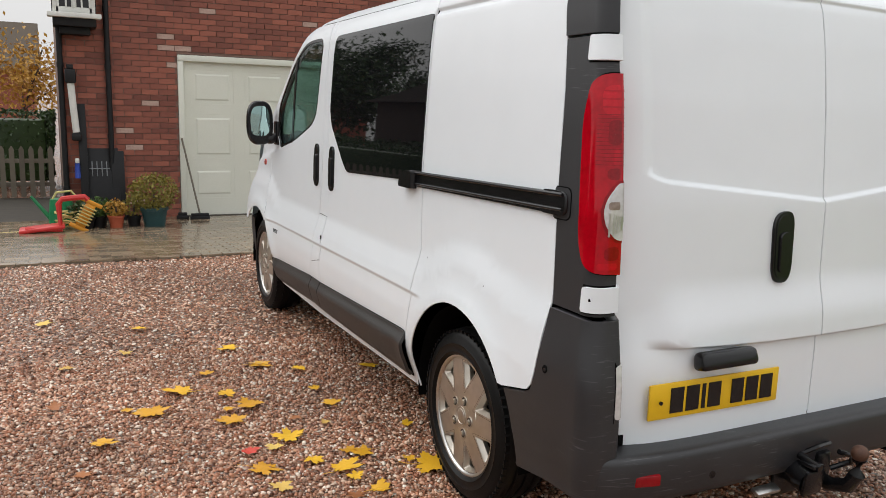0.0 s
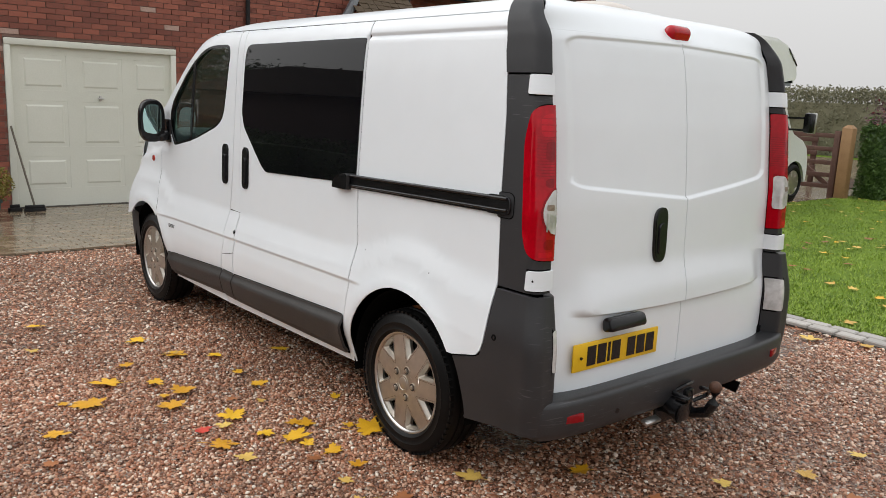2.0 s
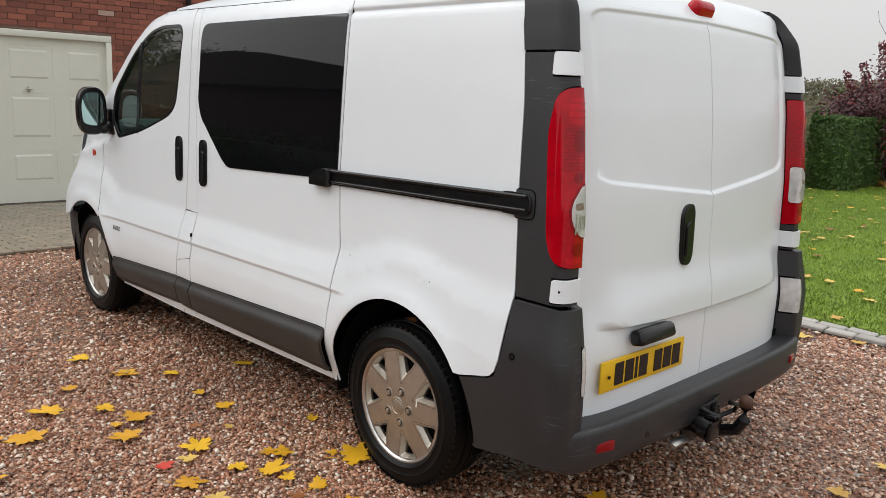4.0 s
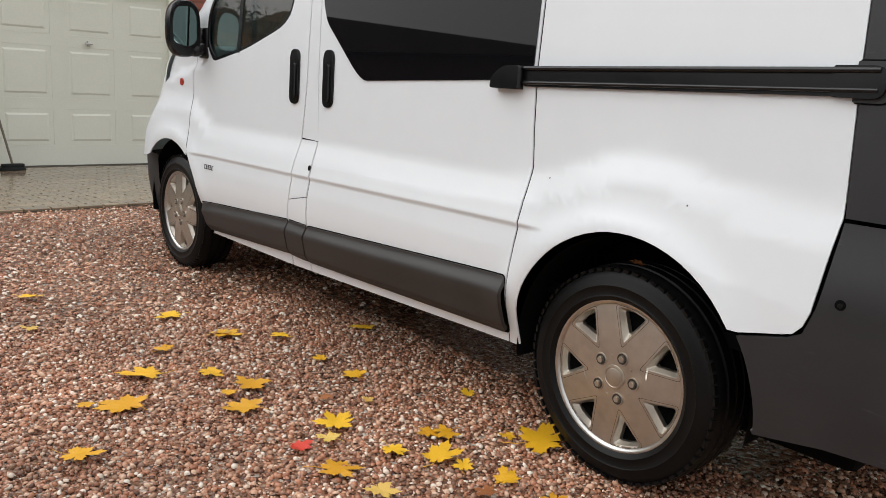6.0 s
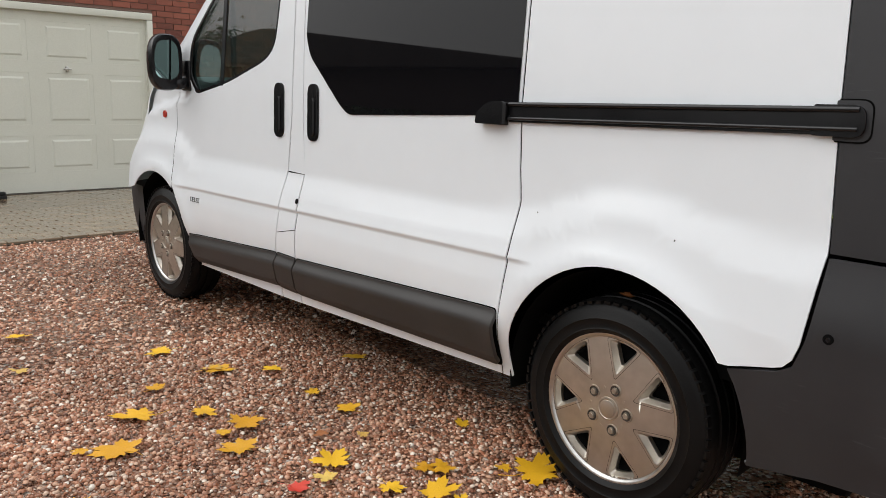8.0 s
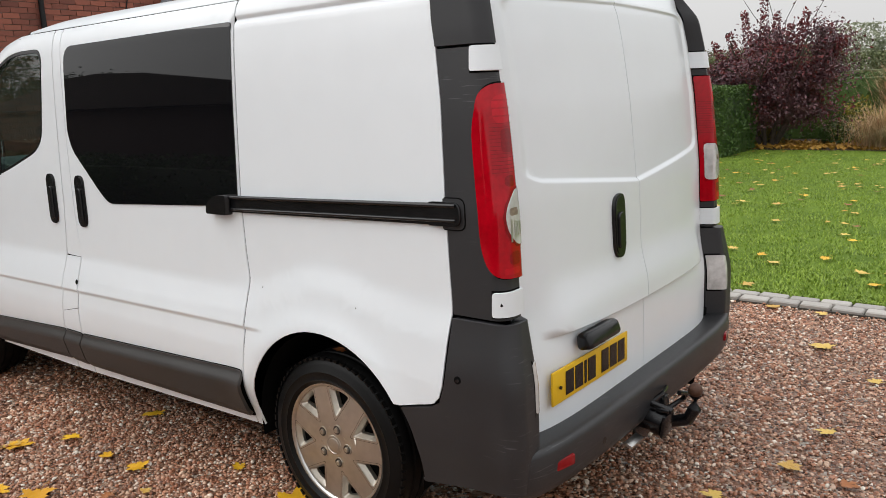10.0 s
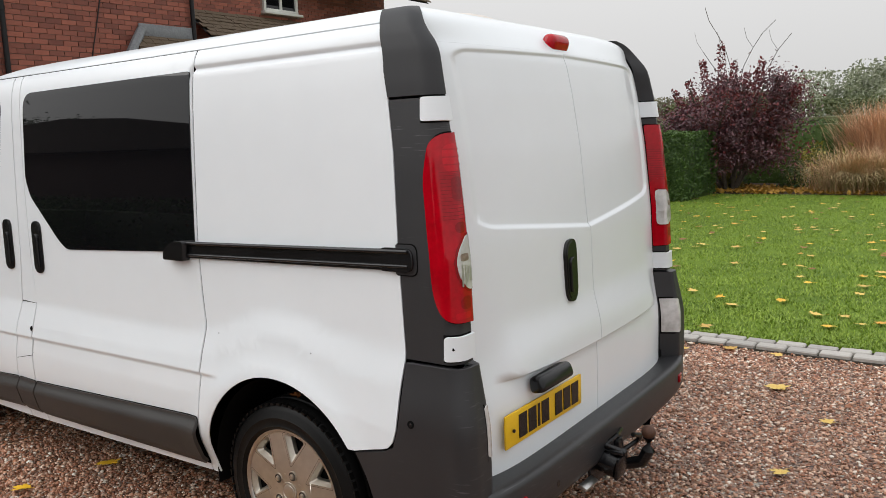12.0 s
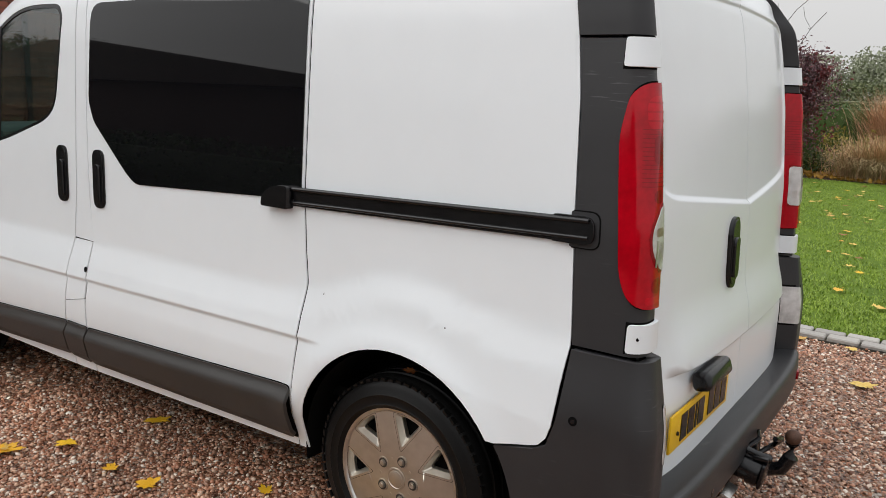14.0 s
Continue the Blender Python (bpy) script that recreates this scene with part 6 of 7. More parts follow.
def prism(bm, outline, y0, y1, bevel=0.04):
    """A side outline (x, z) drawn out from y0 to y1."""
    a = [bm.verts.new((x, y0, z)) for x, z in outline]
    b = [bm.verts.new((x, y1, z)) for x, z in outline]
    n = len(outline)
    for i in range(n):
        bm.faces.new((a[i - 1], a[i], b[i], b[i - 1]))
    bm.faces.new(a)
    bm.faces.new(b[::-1])
    if bevel:
        es = [e for e in bm.edges if abs(e.verts[0].co.y - e.verts[1].co.y) < 1e-6]
        bmesh.ops.bevel(bm, geom=es, offset=bevel, segments=2, affect="EDGES")
    return bm


shell = part("shell", prism(bmesh.new(), [(-5.6, 0.35), (-1.6, 0.35), (-1.6, 2.05), (-0.5, 2.08), (-0.45, 2.2), (-0.55, 2.5), (-0.8, 2.68), (-1.2, 2.78), (-5.6, 2.8)], 0.0, 2.2, 0.06), CREAM, home)
part("overcab_trim", boxed(((-0.72, -0.004, 2.5), (0.42, 0.012, 0.03), 0.004, (0, 38, 0))), TINTED, shell, "dark overcab trim line")
part("stripe", boxed(((-2.9, -0.004, 2.05), (4.4, 0.01, 0.05))), LEADEN, shell)
arch_x = [(0.08 + 0.4 * math.cos(radians(a)), 0.34 + 0.4 * math.sin(radians(a))) for a in range(0, 181, 15)]
cab = part("cab", prism(bmesh.new(), [(0.52, 0.34)] + arch_x + [(-1.65, 0.3), (-1.65, 2.06), (-0.72, 2.06), (-0.25, 1.32), (-0.1, 1.2), (0.28, 1.1), (0.44, 0.98), (0.53, 0.78), (0.56, 0.5)], 0.12, 2.08, 0.012), CREAM, home)
part("cab_window", prism(bmesh.new(), [(-1.35, 1.25), (-0.31, 1.28), (-0.76, 1.94), (-1.35, 1.94)], 0.108, 0.13, 0.0), TINTED, cab, "dark cab window")
for x in (0.08, -4.2):
    w = thing("wheel", "", "", (x, 0.22, 0.34))
    w.parent = home
    put("tyre", wheel_meshes["tyre"], RUBBER, w, at=pose(0, 0, 0, 0, 0, 90))
    put("hub", wheel_meshes["trim"], SILVER, w, at=pose(0, 0, 0, 0, 0, 90))
part("wheel_housing", rod(bmesh.new(), (0.08, 0.18, 0.34), (0.08, 0.8, 0.34), 0.395, sides=24), VOID, home)
mir = part("wing_mirror", boxed(((-0.4, -0.27, 1.42), (0.12, 0.17, 0.34), 0.04)), BLACK, home, "large dark wing mirror")
part("mirror_case", boxed(((-0.33, -0.27, 1.42), (0.04, 0.18, 0.35), 0.015)), CHROME, mir)
for z in (1.3, 1.5):
    part("mirror_arm", pipe(bmesh.new(), [(-0.45, 0.12, z), (-0.4, -0.2, z)], 0.02, 6), BLACK, mir)


# ---- beside the garage ----
def plant_pot(x, y, r, h, material, label, leaf=None, fr=0.25, fh=0.3, n=500, size=0.05):
    ob = thing("plant_pot", label, "plant pot", (x, y, at_ground(x, y)), group="pots by the wall")
    bm = bmesh.new()
    rows = [(r * 0.72, 0.0), (r * 0.95, h * 0.85), (r * 1.04, h * 0.86), (r * 1.04, h), (r * 0.9, h), (r * 0.88, h * 0.9), (0.001, h * 0.9)]
    rings = [[bm.verts.new((a * math.cos(k * math.tau / 20), a * math.sin(k * math.tau / 20), z)) for k in range(20)] for a, z in rows]
    bm.faces.new(rings[0])
    for p, q in zip(rings, rings[1:]):
        for k in range(20):
            bm.faces.new((p[k], p[(k + 1) % 20], q[(k + 1) % 20], q[k]))
    part("pot", bm, material, ob)
    if leaf:
        pts = []
        while len(pts) < n:
            d = Vector((rng.gauss(0, 1), rng.gauss(0, 1), rng.gauss(0, 1))).normalized() * rng.uniform(0.55, 1.0)
            pts.append((d.x * fr, d.y * fr, h + fh * 0.42 + d.z * fh * 0.55))
        leaf_cloud("plant", pts, size, leaf, ob, seed=int(x * 100) % 97)
        part("stem", rod(bmesh.new(), (0, 0, h * 0.8), (0, 0, h + fh * 0.5), 0.012), BARK, ob)
    return ob


TEAL = surface("dark_teal_plastic", (0.012, 0.045, 0.05), (0.025, 0.075, 0.08), 0.45)
TERRA = surface("terracotta_plastic", (0.35, 0.07, 0.03), (0.48, 0.11, 0.05), 0.6)
REDPLASTIC = surface("bright_red_plastic", (0.5, 0.02, 0.02), (0.65, 0.04, 0.035), 0.35)
ORANGEPLASTIC = surface("orange_yellow_plastic", (0.62, 0.24, 0.015), (0.78, 0.36, 0.03), 0.4)
GREENPLASTIC = surface("green_plastic", (0.01, 0.16, 0.06), (0.02, 0.26, 0.1), 0.4)
BLUEPLASTIC = surface("blue_plastic", (0.02, 0.05, 0.3), (0.04, 0.09, 0.45), 0.4)
HOSE = surface("pale_yellow_hose", (0.5, 0.4, 0.12), (0.65, 0.55, 0.22), 0.5)
plant_pot(-1.12, 8.2, 0.17, 0.26, TEAL, "dark teal pot with a yellow-green shrub", SHRUB, 0.33, 0.46, 1300, 0.05)
plant_pot(-1.58, 8.2, 0.1, 0.17, TERRA, "small terracotta pot with a yellowing plant", GOLDLEAF, 0.15, 0.22, 260, 0.05)
plant_pot(-1.78, 8.35, 0.11, 0.16, IRON, "black pot with a green plant", HEDGE2, 0.2, 0.24, 320, 0.06)
plant_pot(-1.95, 8.25, 0.13, 0.15, IRON, "black trough with a dark green plant", HEDGE, 0.2, 0.24, 320, 0.06)
plant_pot(-1.36, 8.3, 0.09, 0.15, IRON, "black pot with a golden plant", SHRUB, 0.15, 0.3, 260, 0.05)

broom = thing("broom", "long-handled yard broom leaning on the garage door", "broom", (-0.52, 8.9, at_ground(-0.52, 8.9)))
part("broom_handle", rod(bmesh.new(), (0.06, -0.12, 0.08), (-0.12, 0.13, 1.12), 0.013), OLDWOOD, broom, "thin wooden handle")
part("broom_head", boxed(((0.06, -0.13, 0.07), (0.24, 0.06, 0.045), 0.01)), IRON, broom)
part("bristles", boxed(((0.06, -0.13, 0.025), (0.26, 0.075, 0.055), 0.01)), IRON, broom, "dark bristles")
scraper = thing("boot_scraper", "low black boot scraper beside the door", "scraper", (-0.68, 8.86, at_ground(-0.68, 8.86)))
part("scraper_base", boxed(((0, 0, 0.03), (0.16, 0.1, 0.06), 0.015)), IRON, scraper)
part("scraper_top", boxed(((0, 0, 0.075), (0.12, 0.03, 0.05), 0.008)), IRON, scraper)

for i, (x, y, w, h, tilt, lab) in enumerate(((-1.68, 8.86, 0.42, 1.0, -14, "black metal grille panel leaning on the wall"), (-1.9, 8.86, 0.1, 1.62, -9, "tall black plank leaning on the wall"), (-1.48, 8.9, 0.16, 0.95, -9, "narrow black board leaning on the wall"))):
    pan = thing("leaning_panel", lab, "panel", (x, y, at_ground(x, y)), group="panels by the wall")
    pan.rotation_euler = (radians(tilt), 0, 0)
    part("board", boxed(((0, 0, h / 2), (w, 0.03, h), 0.005)), IRON, pan)
    if not i:
        for k in range(4):
            part("slot", boxed(((-0.12 + 0.06 * k, -0.02, 0.72), (0.012, 0.01, 0.2), 0.002)), LEADEN, pan)
        part("slot", boxed(((-0.03, -0.022, 0.72), (0.26, 0.01, 0.012), 0.002)), LEADEN, pan)

lantern = thing("wall_lantern", "black lantern above a long white hanging tube", "lantern", (-1.99, 9.0, 1.0))
part("tube", pipe(bmesh.new(), [(0.02, -0.02, 0.02), (0, -0.02, 0.3), (-0.02, -0.02, 0.66)], 0.045, 10), WHITEWOOD, lantern, "white tube")
part("cap", boxed(((-0.02, -0.03, 0.74), (0.13, 0.13, 0.18), 0.02), ((-0.02, -0.03, 0.86), (0.08, 0.08, 0.06), 0.01)), IRON, lantern)
part("foot", boxed(((0.02, -0.03, -0.04), (0.12, 0.1, 0.1), 0.02)), IRON, lantern)

sledge = thing("sledge", "bright red plastic sledge on its side", "sledge", (-2.3, 8.0, at_ground(-2.3, 8.0)))
part("tray", boxed(((-0.12, 0, 0.06), (0.5, 0.3, 0.05), 0.02, (0, -6, 0))), REDPLASTIC, sledge)
part("frame", pipe(bmesh.new(), [(-0.3, -0.1, 0.06), (0.08, -0.1, 0.05), (0.07, -0.1, 0.36), (0.11, -0.1, 0.42), (0.36, -0.1, 0.44), (0.39, -0.1, 0.4)], 0.035, 8), REDPLASTIC, sledge)
reel = thing("cable_reel", "orange plastic cable winder propped on its end", "cable reel", (-1.96, 8.0, at_ground(-1.96, 8.0)))
part("winder_plate", boxed(((0.02, 0, 0.2), (0.12, 0.03, 0.3), 0.012, (0, 28, 0))), ORANGEPLASTIC, reel)
for along, wide in ((-0.17, 0.24), (0.17, 0.26)):
    a = radians(28)
    part("winder_arm", boxed(((0.02 + along * math.sin(a), 0, 0.2 + along * math.cos(a)), (wide, 0.035, 0.05), 0.014, (0, 28, 0))), ORANGEPLASTIC, reel)
for k in range(6):
    o = -0.1 + 0.04 * k
    a = radians(28)
    c = Vector((0.02 + o * math.sin(a), 0, 0.2 + o * math.cos(a)))
    part("cable_turn", pipe(bmesh.new(), [c + Vector((0.085 * math.cos(a) * math.cos(q), 0.04 * math.sin(q), -0.085 * math.sin(a) * math.cos(q))) for q in [j * math.tau / 14 for j in range(15)]], 0.009, 6), HOSE, reel, "pale yellow cable")
hose = thing("garden_hose", "pale yellow hose coiled beside the wall", "hose", (-2.08, 8.3, at_ground(-2.08, 8.3)))
loops = []
for k in range(140):
    a = k * 0.28
    loops.append((0.17 * math.cos(a) * (1 + 0.15 * math.sin(k * 0.37)), 0.12 * math.sin(a) + 0.03 * math.sin(k), 0.02 + 0.0016 * k + 0.012 * math.sin(k * 1.7)))
part("coil", pipe(bmesh.new(), loops, 0.011, 6), HOSE, hose)
part("tail", pipe(bmesh.new(), [(-0.2, -0.1, 0.015), (-0.8, -0.25, 0.015), (-1.6, -0.1, 0.02), (-2.3, -0.3, 0.02)], 0.011, 6), HOSE, hose)
can = thing("watering_can", "green plastic watering can", "watering can", (-2.2, 8.55, at_ground(-2.2, 8.55)))
part("can_body", rod(bmesh.new(), (0, 0, 0.02), (0, 0, 0.36), 0.16, 0.13, 18), GREENPLASTIC, can)
part("can_handle", pipe(bmesh.new(), [(0.14, 0, 0.12), (0.24, 0, 0.3), (0.12, 0, 0.46), (-0.05, 0, 0.44), (-0.1, 0, 0.35)], 0.014, 8), HOSE, can)
part("can_spout", rod(bmesh.new(), (-0.12, 0, 0.1), (-0.34, 0, 0.4), 0.03, 0.018), GREENPLASTIC, can)
bat = thing("spray_bottle", "blue spray bottle on the wall", "bottle", (-1.98, 9.0, 0.42))
part("bottle", rod(bmesh.new(), (0, -0.05, 0), (0, -0.05, 0.2), 0.035, 0.03, 12), BLUEPLASTIC, bat)
part("trigger", boxed(((0, -0.06, 0.23), (0.05, 0.08, 0.06), 0.01)), WHITEWOOD, bat)

fence = thing("picket_fence", "weathered wooden picket fence before a hedge", "fence", (-4.2, 12.0, -0.17))
for k in range(27):
    bm = bmesh.new()
    box(bm, (-1.75 + 0.14 * k, 0, 0.4), (0.075, 0.02, 0.78))
    box(bm, (-1.75 + 0.14 * k, 0, 0.81), (0.075, 0.02, 0.06), 0.0, taper=0.25)
    part("picket", bm, OLDWOOD, fence, smooth=False)
for z in (0.22, 0.6):
    part("rail", boxed(((0.05, 0.04, z), (3.8, 0.05, 0.07), 0.006)), OLDWOOD, fence)
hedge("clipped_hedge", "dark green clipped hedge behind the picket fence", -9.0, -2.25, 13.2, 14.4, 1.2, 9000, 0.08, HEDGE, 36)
bush_tree("autumn_tree", "slender autumn tree with pale orange leaves", "tree", (-3.6, 24.0, -0.2), rng, 2, 1.9, 4.2, ((GOLDLEAF, 1.0),), 3000, 0.15, cloud=0.4)
neighbour = thing("neighbour_house", "distant house with a brown tiled roof", "house", (-9, 42, -0.2))
part("wall", boxed(((0, 0, 1.4), (12, 7, 2.9))), BRICKS, neighbour)
bm = bmesh.new()
v = [bm.verts.new(p) for p in ((-6.3, -3.8, 2.8), (6.3, -3.8, 2.8), (6.3, 3.8, 2.8), (-6.3, 3.8, 2.8), (-6.3, 0, 5.2), (6.3, 0, 5.2))]
for q in ((0, 1, 5, 4), (2, 3, 4, 5), (0, 4, 3), (1, 2, 5)):
    bm.faces.new([v[i] for i in q])
part("roof", bm, TILE, neighbour, smooth=False)


# Added hedge, out of view, that hides the outbuilding's walls in the window
hedge("clipped_hedge", "low dark hedge added to darken the van window's reflection", -8.5, -7.8, -6.0, 24.0, 1.35, 26000, 0.09, HEDGE, 41, rough=0.12, top=0.15, inset=0.12)
bush_tree("garden_tree", "dark leafy tree beyond the outbuilding", "tree", (-12.5, 24.5, 0.0), rng, 3, 2.2, 4.6, ((HEDGE, 1.0),), 7000, 0.2, cloud=0.5)
bush_tree("garden_tree", "dark leafy tree beyond the outbuilding", "tree", (-10.5, 31.0, 0.0), rng, 3, 3.0, 6.5, ((HEDGE, 1.0),), 9000, 0.26, cloud=0.7)


# ---- fallen leaves ----
def maple_leaf(seed):
    """A five-lobed leaf about 1 wide, a little curled, with its stalk."""
    r = random.Random(seed)
    outline = []
    lobes = ((-150, 0.32), (-100, 0.5), (-46, 0.58), (3, 0.64), (52, 0.58), (104, 0.5), (152, 0.32))
    for i, (a, ln) in enumerate(lobes):
        a += r.uniform(-9, 9) + 90
        ln *= r.uniform(0.72, 1.12)
        for da, k in ((-19, 0.7), (-14, 0.86), (-9, 0.8), (-4, 0.92), (0, 1.04), (4, 0.9), (9, 0.78), (14, 0.87), (19, 0.68)):
            t = radians(a + da + r.uniform(-1.2, 1.2))
            outline.append((ln * k * math.cos(t), ln * k * math.sin(t)))
        if i < 6:
            b = a + (lobes[i + 1][0] - lobes[i][0]) / 2
            t = radians(b)
            deep = r.uniform(0.23, 0.34)
            outline.append((deep * math.cos(t), deep * math.sin(t)))
    outline.append((0.0, -0.12))
    bm = bmesh.new()
    vs = [bm.verts.new((x, y, 0)) for x, y in outline]
    es = [bm.edges.new((vs[i - 1], vs[i])) for i in range(len(vs))]
    bmesh.ops.triangle_fill(bm, edges=es, use_beauty=True)
    for co, no in (((0, 0, 0), (1, 0, 0)), ((0, 0.2, 0), (0, 1, 0)), ((0.22, 0, 0), (1, 0, 0)), ((-0.22, 0, 0), (1, 0, 0)), ((0, -0.1, 0), (0, 1, 0))):
        bmesh.ops.bisect_plane(bm, geom=bm.verts[:] + bm.edges[:] + bm.faces[:], plane_co=co, plane_no=no, dist=1e-6)
    c1, c2, c3, fold = r.uniform(-0.08, 0.2), r.uniform(-0.08, 0.2), r.uniform(-0.12, 0.12), r.uniform(-0.05, 0.12)
    slim = r.uniform(0.78, 1.0)
    for v in bm.verts:
        x, y = v.co.x, v.co.y
        v.co.x *= slim
        v.co.z = c1 * x * x + c2 * y * y + c3 * x * y + fold * abs(x) + 0.03 * math.sin(7 * x + seed) * math.sin(6 * y)
    pipe(bm, [(0, -0.12, 0.0), (0.1 * r.uniform(-1, 1), -0.38, 0.02), (0.2 * r.uniform(-1, 1), -0.62, 0.04)], 0.007, 4)
    return from_bm("maple_leaf", bm, True)


YELLOWLEAF = surface("yellow_maple_leaf", (0.56, 0.23, 0.006), (0.86, 0.5, 0.016), 0.5, scale=25, fine=160, bump=0.0006, random="Object Info")
PALELEAF = surface("pale_straw_leaf", (0.52, 0.28, 0.05), (0.78, 0.55, 0.13), 0.6, scale=25, fine=160, bump=0.0006, random="Object Info")
REDLEAF = surface("red_maple_leaf", (0.5, 0.03, 0.015), (0.65, 0.06, 0.03), 0.5, scale=25, fine=160)
BROWNLEAF = surface("orange_brown_leaf", (0.22, 0.07, 0.02), (0.36, 0.13, 0.04), 0.6, scale=25, fine=160, random="Object Info")
leaf_shapes = [maple_leaf(k) for k in range(9)]
leaf_made = {}


def fallen(x, y, size, material, z=None, look_="yellow"):
    key = (rng.randrange(9), material.name)
    if key not in leaf_made:
        me = leaf_shapes[key[0]].copy()
        me.materials.append(material)
        leaf_made[key] = me
    ob = new("maple_leaf", leaf_made[key])
    lift = 0.006 if z is None else z
    ob.matrix_basis = pose(x, y, at_ground(x, y, lift), rng.uniform(-5, 5), rng.uniform(-5, 5), rng.uniform(0, 360)) @ Matrix.Diagonal((size, size, size, 1))
    return tagged(ob, "fallen " + look_ + " maple leaf lying on the " + ("grass" if z else "wet gravel"), "leaf", "fallen leaves")


for x, y, size in ((-1.88, 1.27, 0.17), (-1.71, 1.51, 0.15), (-1.98, 1.35, 0.07), (-1.51, 1.41, 0.11), (-1.54, 1.19, 0.07), (-1.43, 1.22, 0.15), (-1.55, 1.03, 0.13), (-1.37, 0.75, 0.14), (-1.55, 0.49, 0.14),
                   (-1.33, 0.5, 0.1), (-1.16, 0.53, 0.09), (-1.1, 0.49, 0.1), (-1.24, 0.37, 0.14), (-1.22, 0.28, 0.07), (-0.95, 0.36, 0.06), (-0.9, 0.27, 0.185), (-1.17, 0.15, 0.11), (-1.06, 1.08, 0.1),
                   (-1.08, 1.3, 0.07), (-1.06, 1.64, 0.1), (-1.27, 1.78, 0.12), (-1.34, 2.16, 0.13), (-1.56, 1.73, 0.09), (-1.81, 2.78, 0.11), (-2.12, 1.0, 0.12), (-0.68, 1.55, 0.12), (-0.82, 0.69, 0.07), (-0.37, -0.62, 0.1), (-1.15, -0.02, 0.08)):
    fallen(x, y, size * 1.1, YELLOWLEAF)
for x, y, size in ((-1.44, 0.67, 0.09), (-1.51, 0.32, 0.09), (-1.16, 0.86, 0.05), (-1.92, 2.28, 0.08), (-1.49, -0.25, 0.12), (-1.33, -0.31, 0.14), (-1.27, -0.11, 0.07), (-0.81, -0.4, 0.12), (0.05, -1.06, 0.09), (0.44, -1.21, 0.1),
                   (2.05, -1.0, 0.14), (2.76, -0.53, 0.1), (2.75, -0.84, 0.09), (2.57, -0.21, 0.14), (0.86, -1.28, 0.09), (1.6, -1.35, 0.08), (-1.25, 1.81, 0.09), (-2.25, 2.1, 0.09), (-2.35, 3.1, 0.1), (1.45, -1.75, 0.1), (2.3, -1.6, 0.09)):
    fallen(x, y, size * 1.12, PALELEAF, look_="pale")
fallen(-1.56, 0.68, 0.1, REDLEAF, look_="red")
for x, y, size in ((-1.16, -0.35, 0.12), (-1.27, 0.96, 0.06), (-1.26, 0.13, 0.09), (0.39, -1.44, 0.09), (1.1, -0.95, 0.07), (-2.2, 0.7, 0.08), (-2.3, 1.5, 0.09), (1.9, -1.4, 0.06), (-0.3, -0.95, 0.07), (2.72, -0.03, 0.1)):
    fallen(x, y, size, BROWNLEAF, look_="brown")
for x, y in ((3.19, -0.21), (6.13, -0.3), (3.93, -0.85), (3.57, -1.01), (5.26, -1.04), (5.81, -1.1), (4.9, -1.04), (3.84, -1.33), (4.26, -0.01), (9.31, -0.1), (9.15, 0.31), (8.11, 0.56), (7.25, 0.65), (11.58, 0.1), (10.4, 2.15),
             (11.92, 2.01), (12.9, 0.67), (8.11, -0.74), (10.54, 1.27), (13.88, 1.35), (5.23, -0.57), (4.36, -0.51)):
    fallen(x, y, rng.uniform(0.1, 0.15), PALELEAF if rng.random() < 0.55 else YELLOWLEAF, 0.035)
for _ in range(215):
    x, y = 3.2 + rng.random() ** 0.8 * 11.5, rng.uniform(-2.0, 4.0)
    fallen(x, y, rng.uniform(0.07, 0.14), rng.choice((PALELEAF, PALELEAF, YELLOWLEAF, BROWNLEAF)), 0.035)
on_tyre = fallen(0.0, 0.0, 0.045, BROWNLEAF, look_="brown")
on_tyre.matrix_basis = pose(-0.82, 0.01, 0.656, 10, -15, 40) @ Matrix.Diagonal((0.045, 0.045, 0.045, 1))
tagged(on_tyre, "small brown leaf caught on the tyre's tread", "leaf", "fallen leaves")


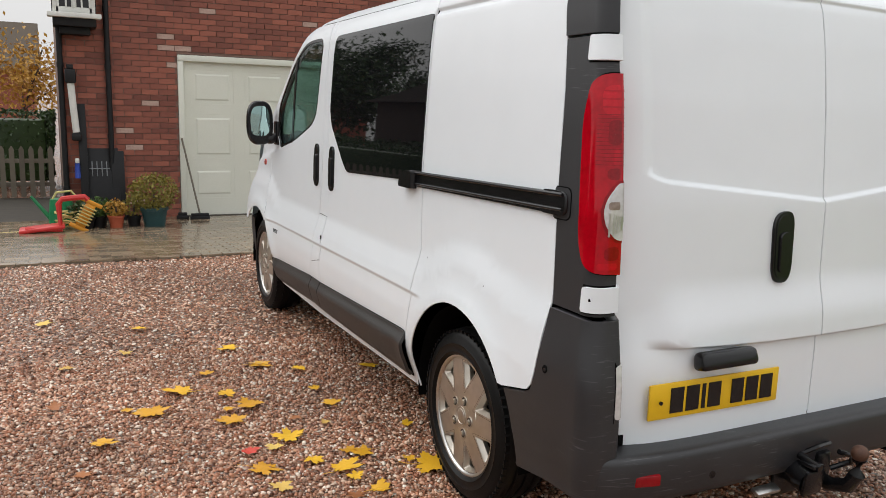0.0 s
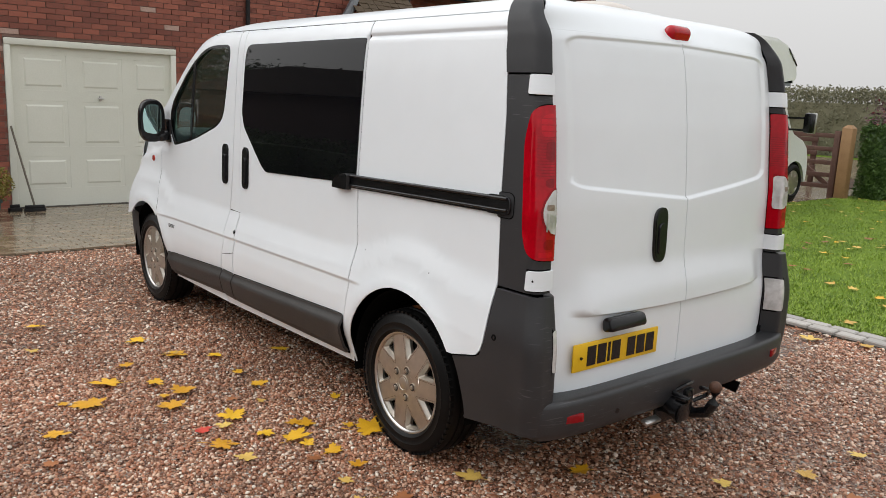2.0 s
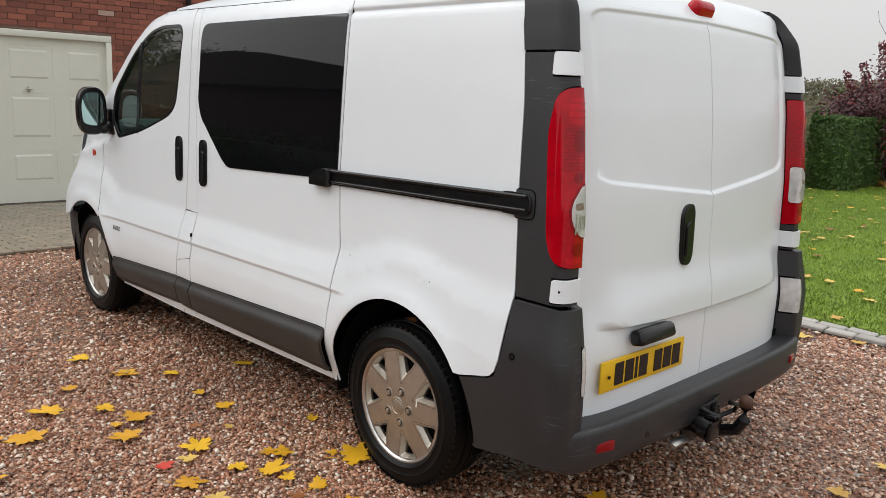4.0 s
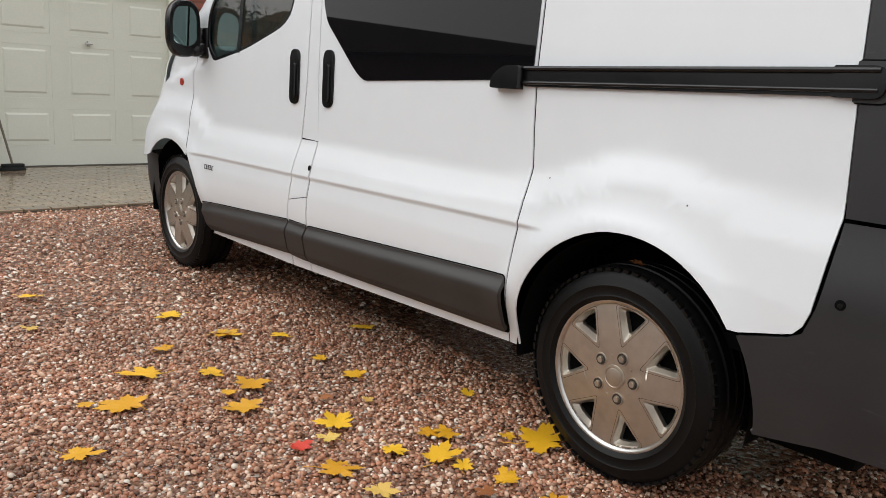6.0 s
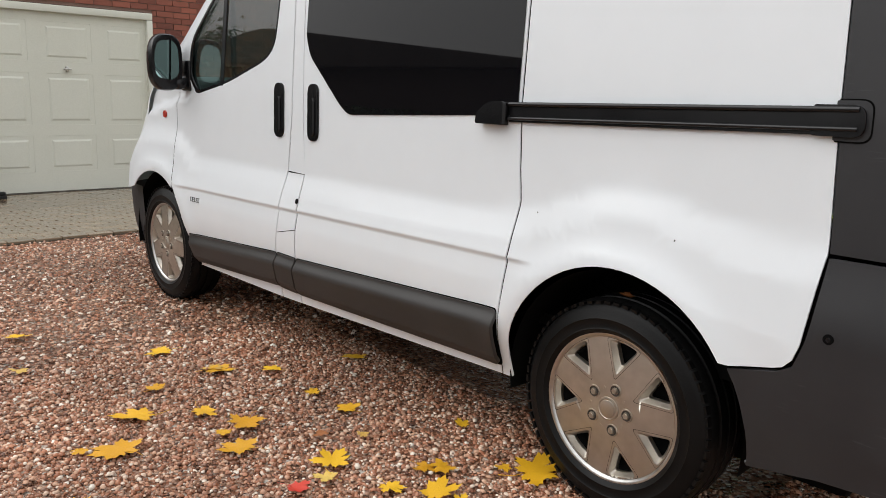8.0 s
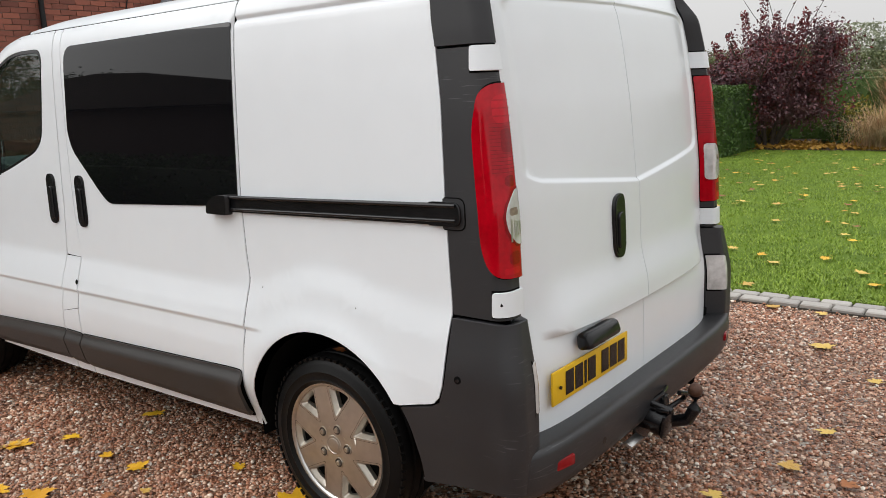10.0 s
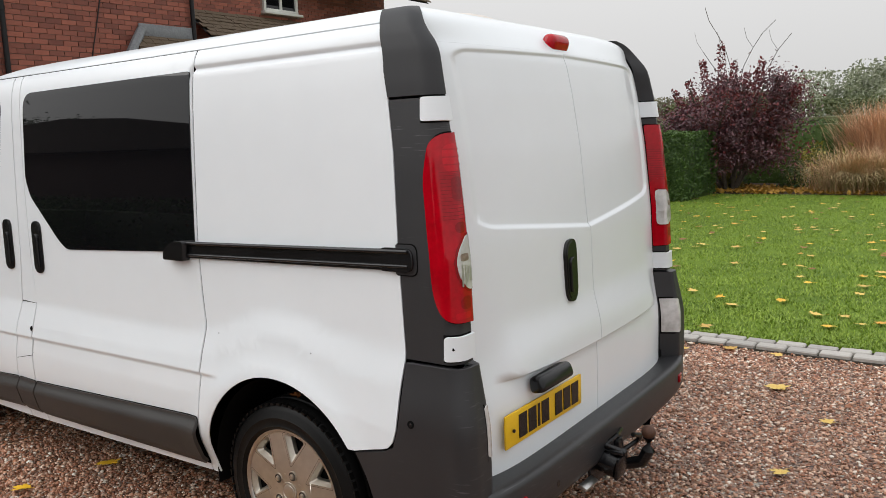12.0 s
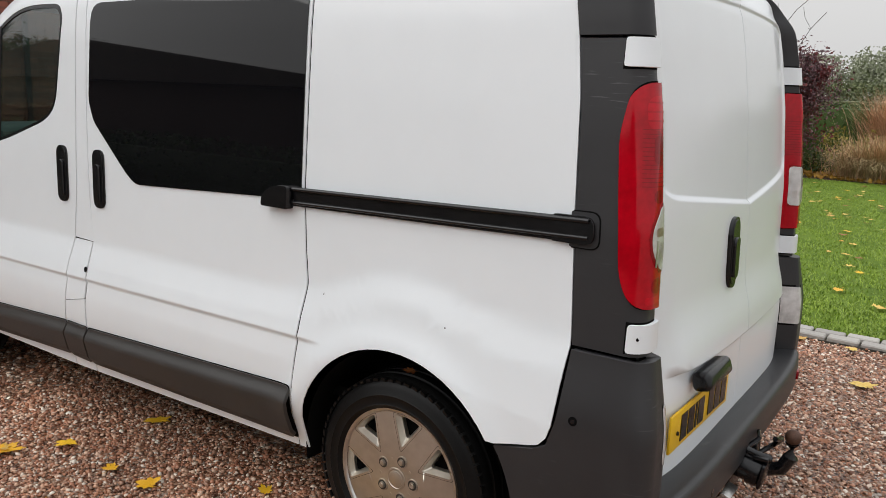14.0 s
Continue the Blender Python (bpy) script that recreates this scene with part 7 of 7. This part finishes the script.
# ---- pebbles ----
def pebbles(name, n, x0, x1, y0, y1, lo, hi, seed, below=-0.5):
    """Flattened rounded stones strewn over a stretch of the drive."""
    r = np.random.default_rng(seed)
    bm = bmesh.new()
    bmesh.ops.create_icosphere(bm, subdivisions=1, radius=1.0)
    base = np.array([v.co[:] for v in bm.verts])
    tri = np.array([[v.index for v in f.verts] for f in bm.faces if f.calc_center_median().z > below])
    bm.free()
    x, y = r.uniform(x0, x1, n), r.uniform(y0, y1, n)
    stray = r.random(n)
    x = np.where(stray < 0.07, x0 - np.abs(r.normal(0, 0.3, n)), x)
    y = np.where((stray > 0.07) & (stray < 0.14), y0 - np.abs(r.normal(0, 0.3, n)), y)
    s = lo + (hi - lo) * r.random(n) ** 2.0
    z = height(x, y) - 0.016 + s * r.uniform(0.0, 1.1, n)
    shape = np.stack([s * r.uniform(0.75, 1.2, n), s * r.uniform(0.6, 1.0, n), s * r.uniform(0.42, 0.72, n)], 1)
    a, t = r.uniform(0, math.tau, n), r.normal(0, 0.35, n)
    v = base[None] * shape[:, None] * (1 + 0.12 * r.normal(size=(n, len(base), 1)))
    c, q = np.cos(t)[:, None], np.sin(t)[:, None]
    v = np.stack([v[..., 0] * c + v[..., 2] * q, v[..., 1], v[..., 2] * c - v[..., 0] * q], -1)
    c, q = np.cos(a)[:, None], np.sin(a)[:, None]
    v = np.stack([v[..., 0] * c - v[..., 1] * q, v[..., 0] * q + v[..., 1] * c, v[..., 2]], -1)
    v += np.stack([x, y, z], 1)[:, None]
    me = bpy.data.meshes.new(name)
    nv, nt = v.shape[0] * v.shape[1], n * len(tri)
    me.vertices.add(nv)
    me.vertices.foreach_set("co", v.reshape(-1))
    idx = (np.arange(n)[:, None, None] * len(base) + tri[None]).reshape(-1)
    me.loops.add(nt * 3)
    me.loops.foreach_set("vertex_index", idx)
    me.polygons.add(nt)
    me.polygons.foreach_set("loop_start", np.arange(nt) * 3)
    me.update(calc_edges=True)
    me.polygons.foreach_set("use_smooth", np.ones(nt, bool))
    me.update()
    ob = put(name, me, PEBBLE)
    return tagged(ob, "wet pink, brown and grey gravel pebbles", "gravel", kind="stuff")


pebbles("pebbles", 84000, -3.1, -0.5, -0.9, 2.3, 0.0045, 0.0122, 4)
pebbles("pebbles", 44000, -1.6, 2.83, -2.05, -0.3, 0.005, 0.0135, 5, below=0.0)
pebbles("pebbles", 30000, -3.4, 0.6, 2.3, 5.27, 0.006, 0.0155, 6, below=0.0)
pebbles("pebbles", 14000, 0.6, 2.83, -0.4, 5.2, 0.007, 0.0165, 7, below=0.0)
pebbles("pebbles", 13000, -5.6, -3.4, 1.8, 5.27, 0.007, 0.0165, 8, below=0.0)


# ---- edging blocks, pavers and bricks ----
edging = thing("lawn_edging", "double row of grey paving blocks beside the lawn", "kerb", kind="structure")
tagged(put("edging_bed", from_bm("edging_bed", boxed(((2.945, 1.0, -0.02), (0.235, 10.2, 0.04)))), SAND, edging))
bm = bmesh.new()
box(bm, (0, 0, 0), (0.1, 0.188, 0.06), 0.008, segments=1)
block = from_bm("edging_block", bm)
for row, x in enumerate((2.89, 3.002)):
    for k in range(50):
        y = -4.0 + 0.202 * k + 0.1 * row
        put("edging_block", block, KERB, edging, at=pose(x + rng.uniform(-0.003, 0.003), y, -0.006 + rng.uniform(-0.003, 0.003), rng.uniform(-1, 1), rng.uniform(-1, 1), rng.uniform(-1.2, 1.2)))

paving = tagged(ground_grid("paving", [-7 + 0.5 * k for k in range(20)] + [2.8], [5.28 + 0.25 * k for k in range(16)] + [9.1, 12.0], -0.006, SAND), "wet grey-brown block paving before the garage", "paving", kind="structure")
bm = bmesh.new()
box(bm, (0, 0, 0), (0.194, 0.094, 0.05), 0.004, segments=1)
stone = from_bm("paver", bm)
near, rest = [], []
for j in range(38):
    y = 5.34 + 0.1 * j
    for i in range(48):
        x = -6.9 + 0.2 * i + (0.1 if j % 2 else 0.0)
        if x < 2.75:
            (near if -1.5 < x < 0.9 and y < 7.6 else rest).append((x, y))
for x, y in near[:300]:
    put("paver", stone, PAVER, paving, at=pose(x, y, at_ground(x, y, -0.012 + rng.uniform(-0.002, 0.002)), -1.4 + rng.uniform(-0.6, 0.6), rng.uniform(-0.6, 0.6), rng.uniform(-0.5, 0.5)))
rest += near[300:]
joined_boxes("pavers", [((x - 0.097, y - 0.047, at_ground(x, y) - 0.04), (x + 0.097, y + 0.047, at_ground(x, y) + 0.013)) for x, y in rest], PAVERS, paving, 0.0015)

made = {}
places = bonded(-2.15, 5.85, -0.19, 4.6, [(GAP[0] - 0.004, GAP[1] + 0.004, -1, GAP[3] + 0.004)])
close = [p for p in places if -1.5 < p[0] < 1.7 and 0.0 < p[1] < 2.72]
close = sorted(close, key=lambda p: abs(p[0] + 0.3) + abs(p[1] - 1.7))[:300]
chosen = set(close)
for x, z, ln in close:
    key = round(ln, 3)
    if key not in made:
        made[key] = brick_block(ln)
    pale = rng.random() < 0.045
    me = made[key]
    if pale:
        if ("pale", key) not in made:
            made["pale", key] = me.copy()
            made["pale", key].materials.clear()
        me = made["pale", key]
    put("brick", me, PALEBRICK if pale else BRICK, wall_a, at=(x, WALL_Y + 0.05 + rng.uniform(-0.002, 0.002), z))
rest = [p for p in places if p not in chosen]
joined_boxes("bricks", [((x - ln / 2, WALL_Y, z - 0.0325), (x + ln / 2, WALL_Y + 0.09, z + 0.0325)) for x, z, ln in rest], BRICKS, wall_a, 0.002)
joined_boxes("bricks", [((x - ln / 2, 12.0, z - 0.0325), (x + ln / 2, 12.09, z + 0.0325)) for x, z, ln in bonded(5.9, 14.4, 2.4, 5.9, [(10.0, 11.2, 4.4, 5.7)])], BRICKS, wall_b, 0.002)
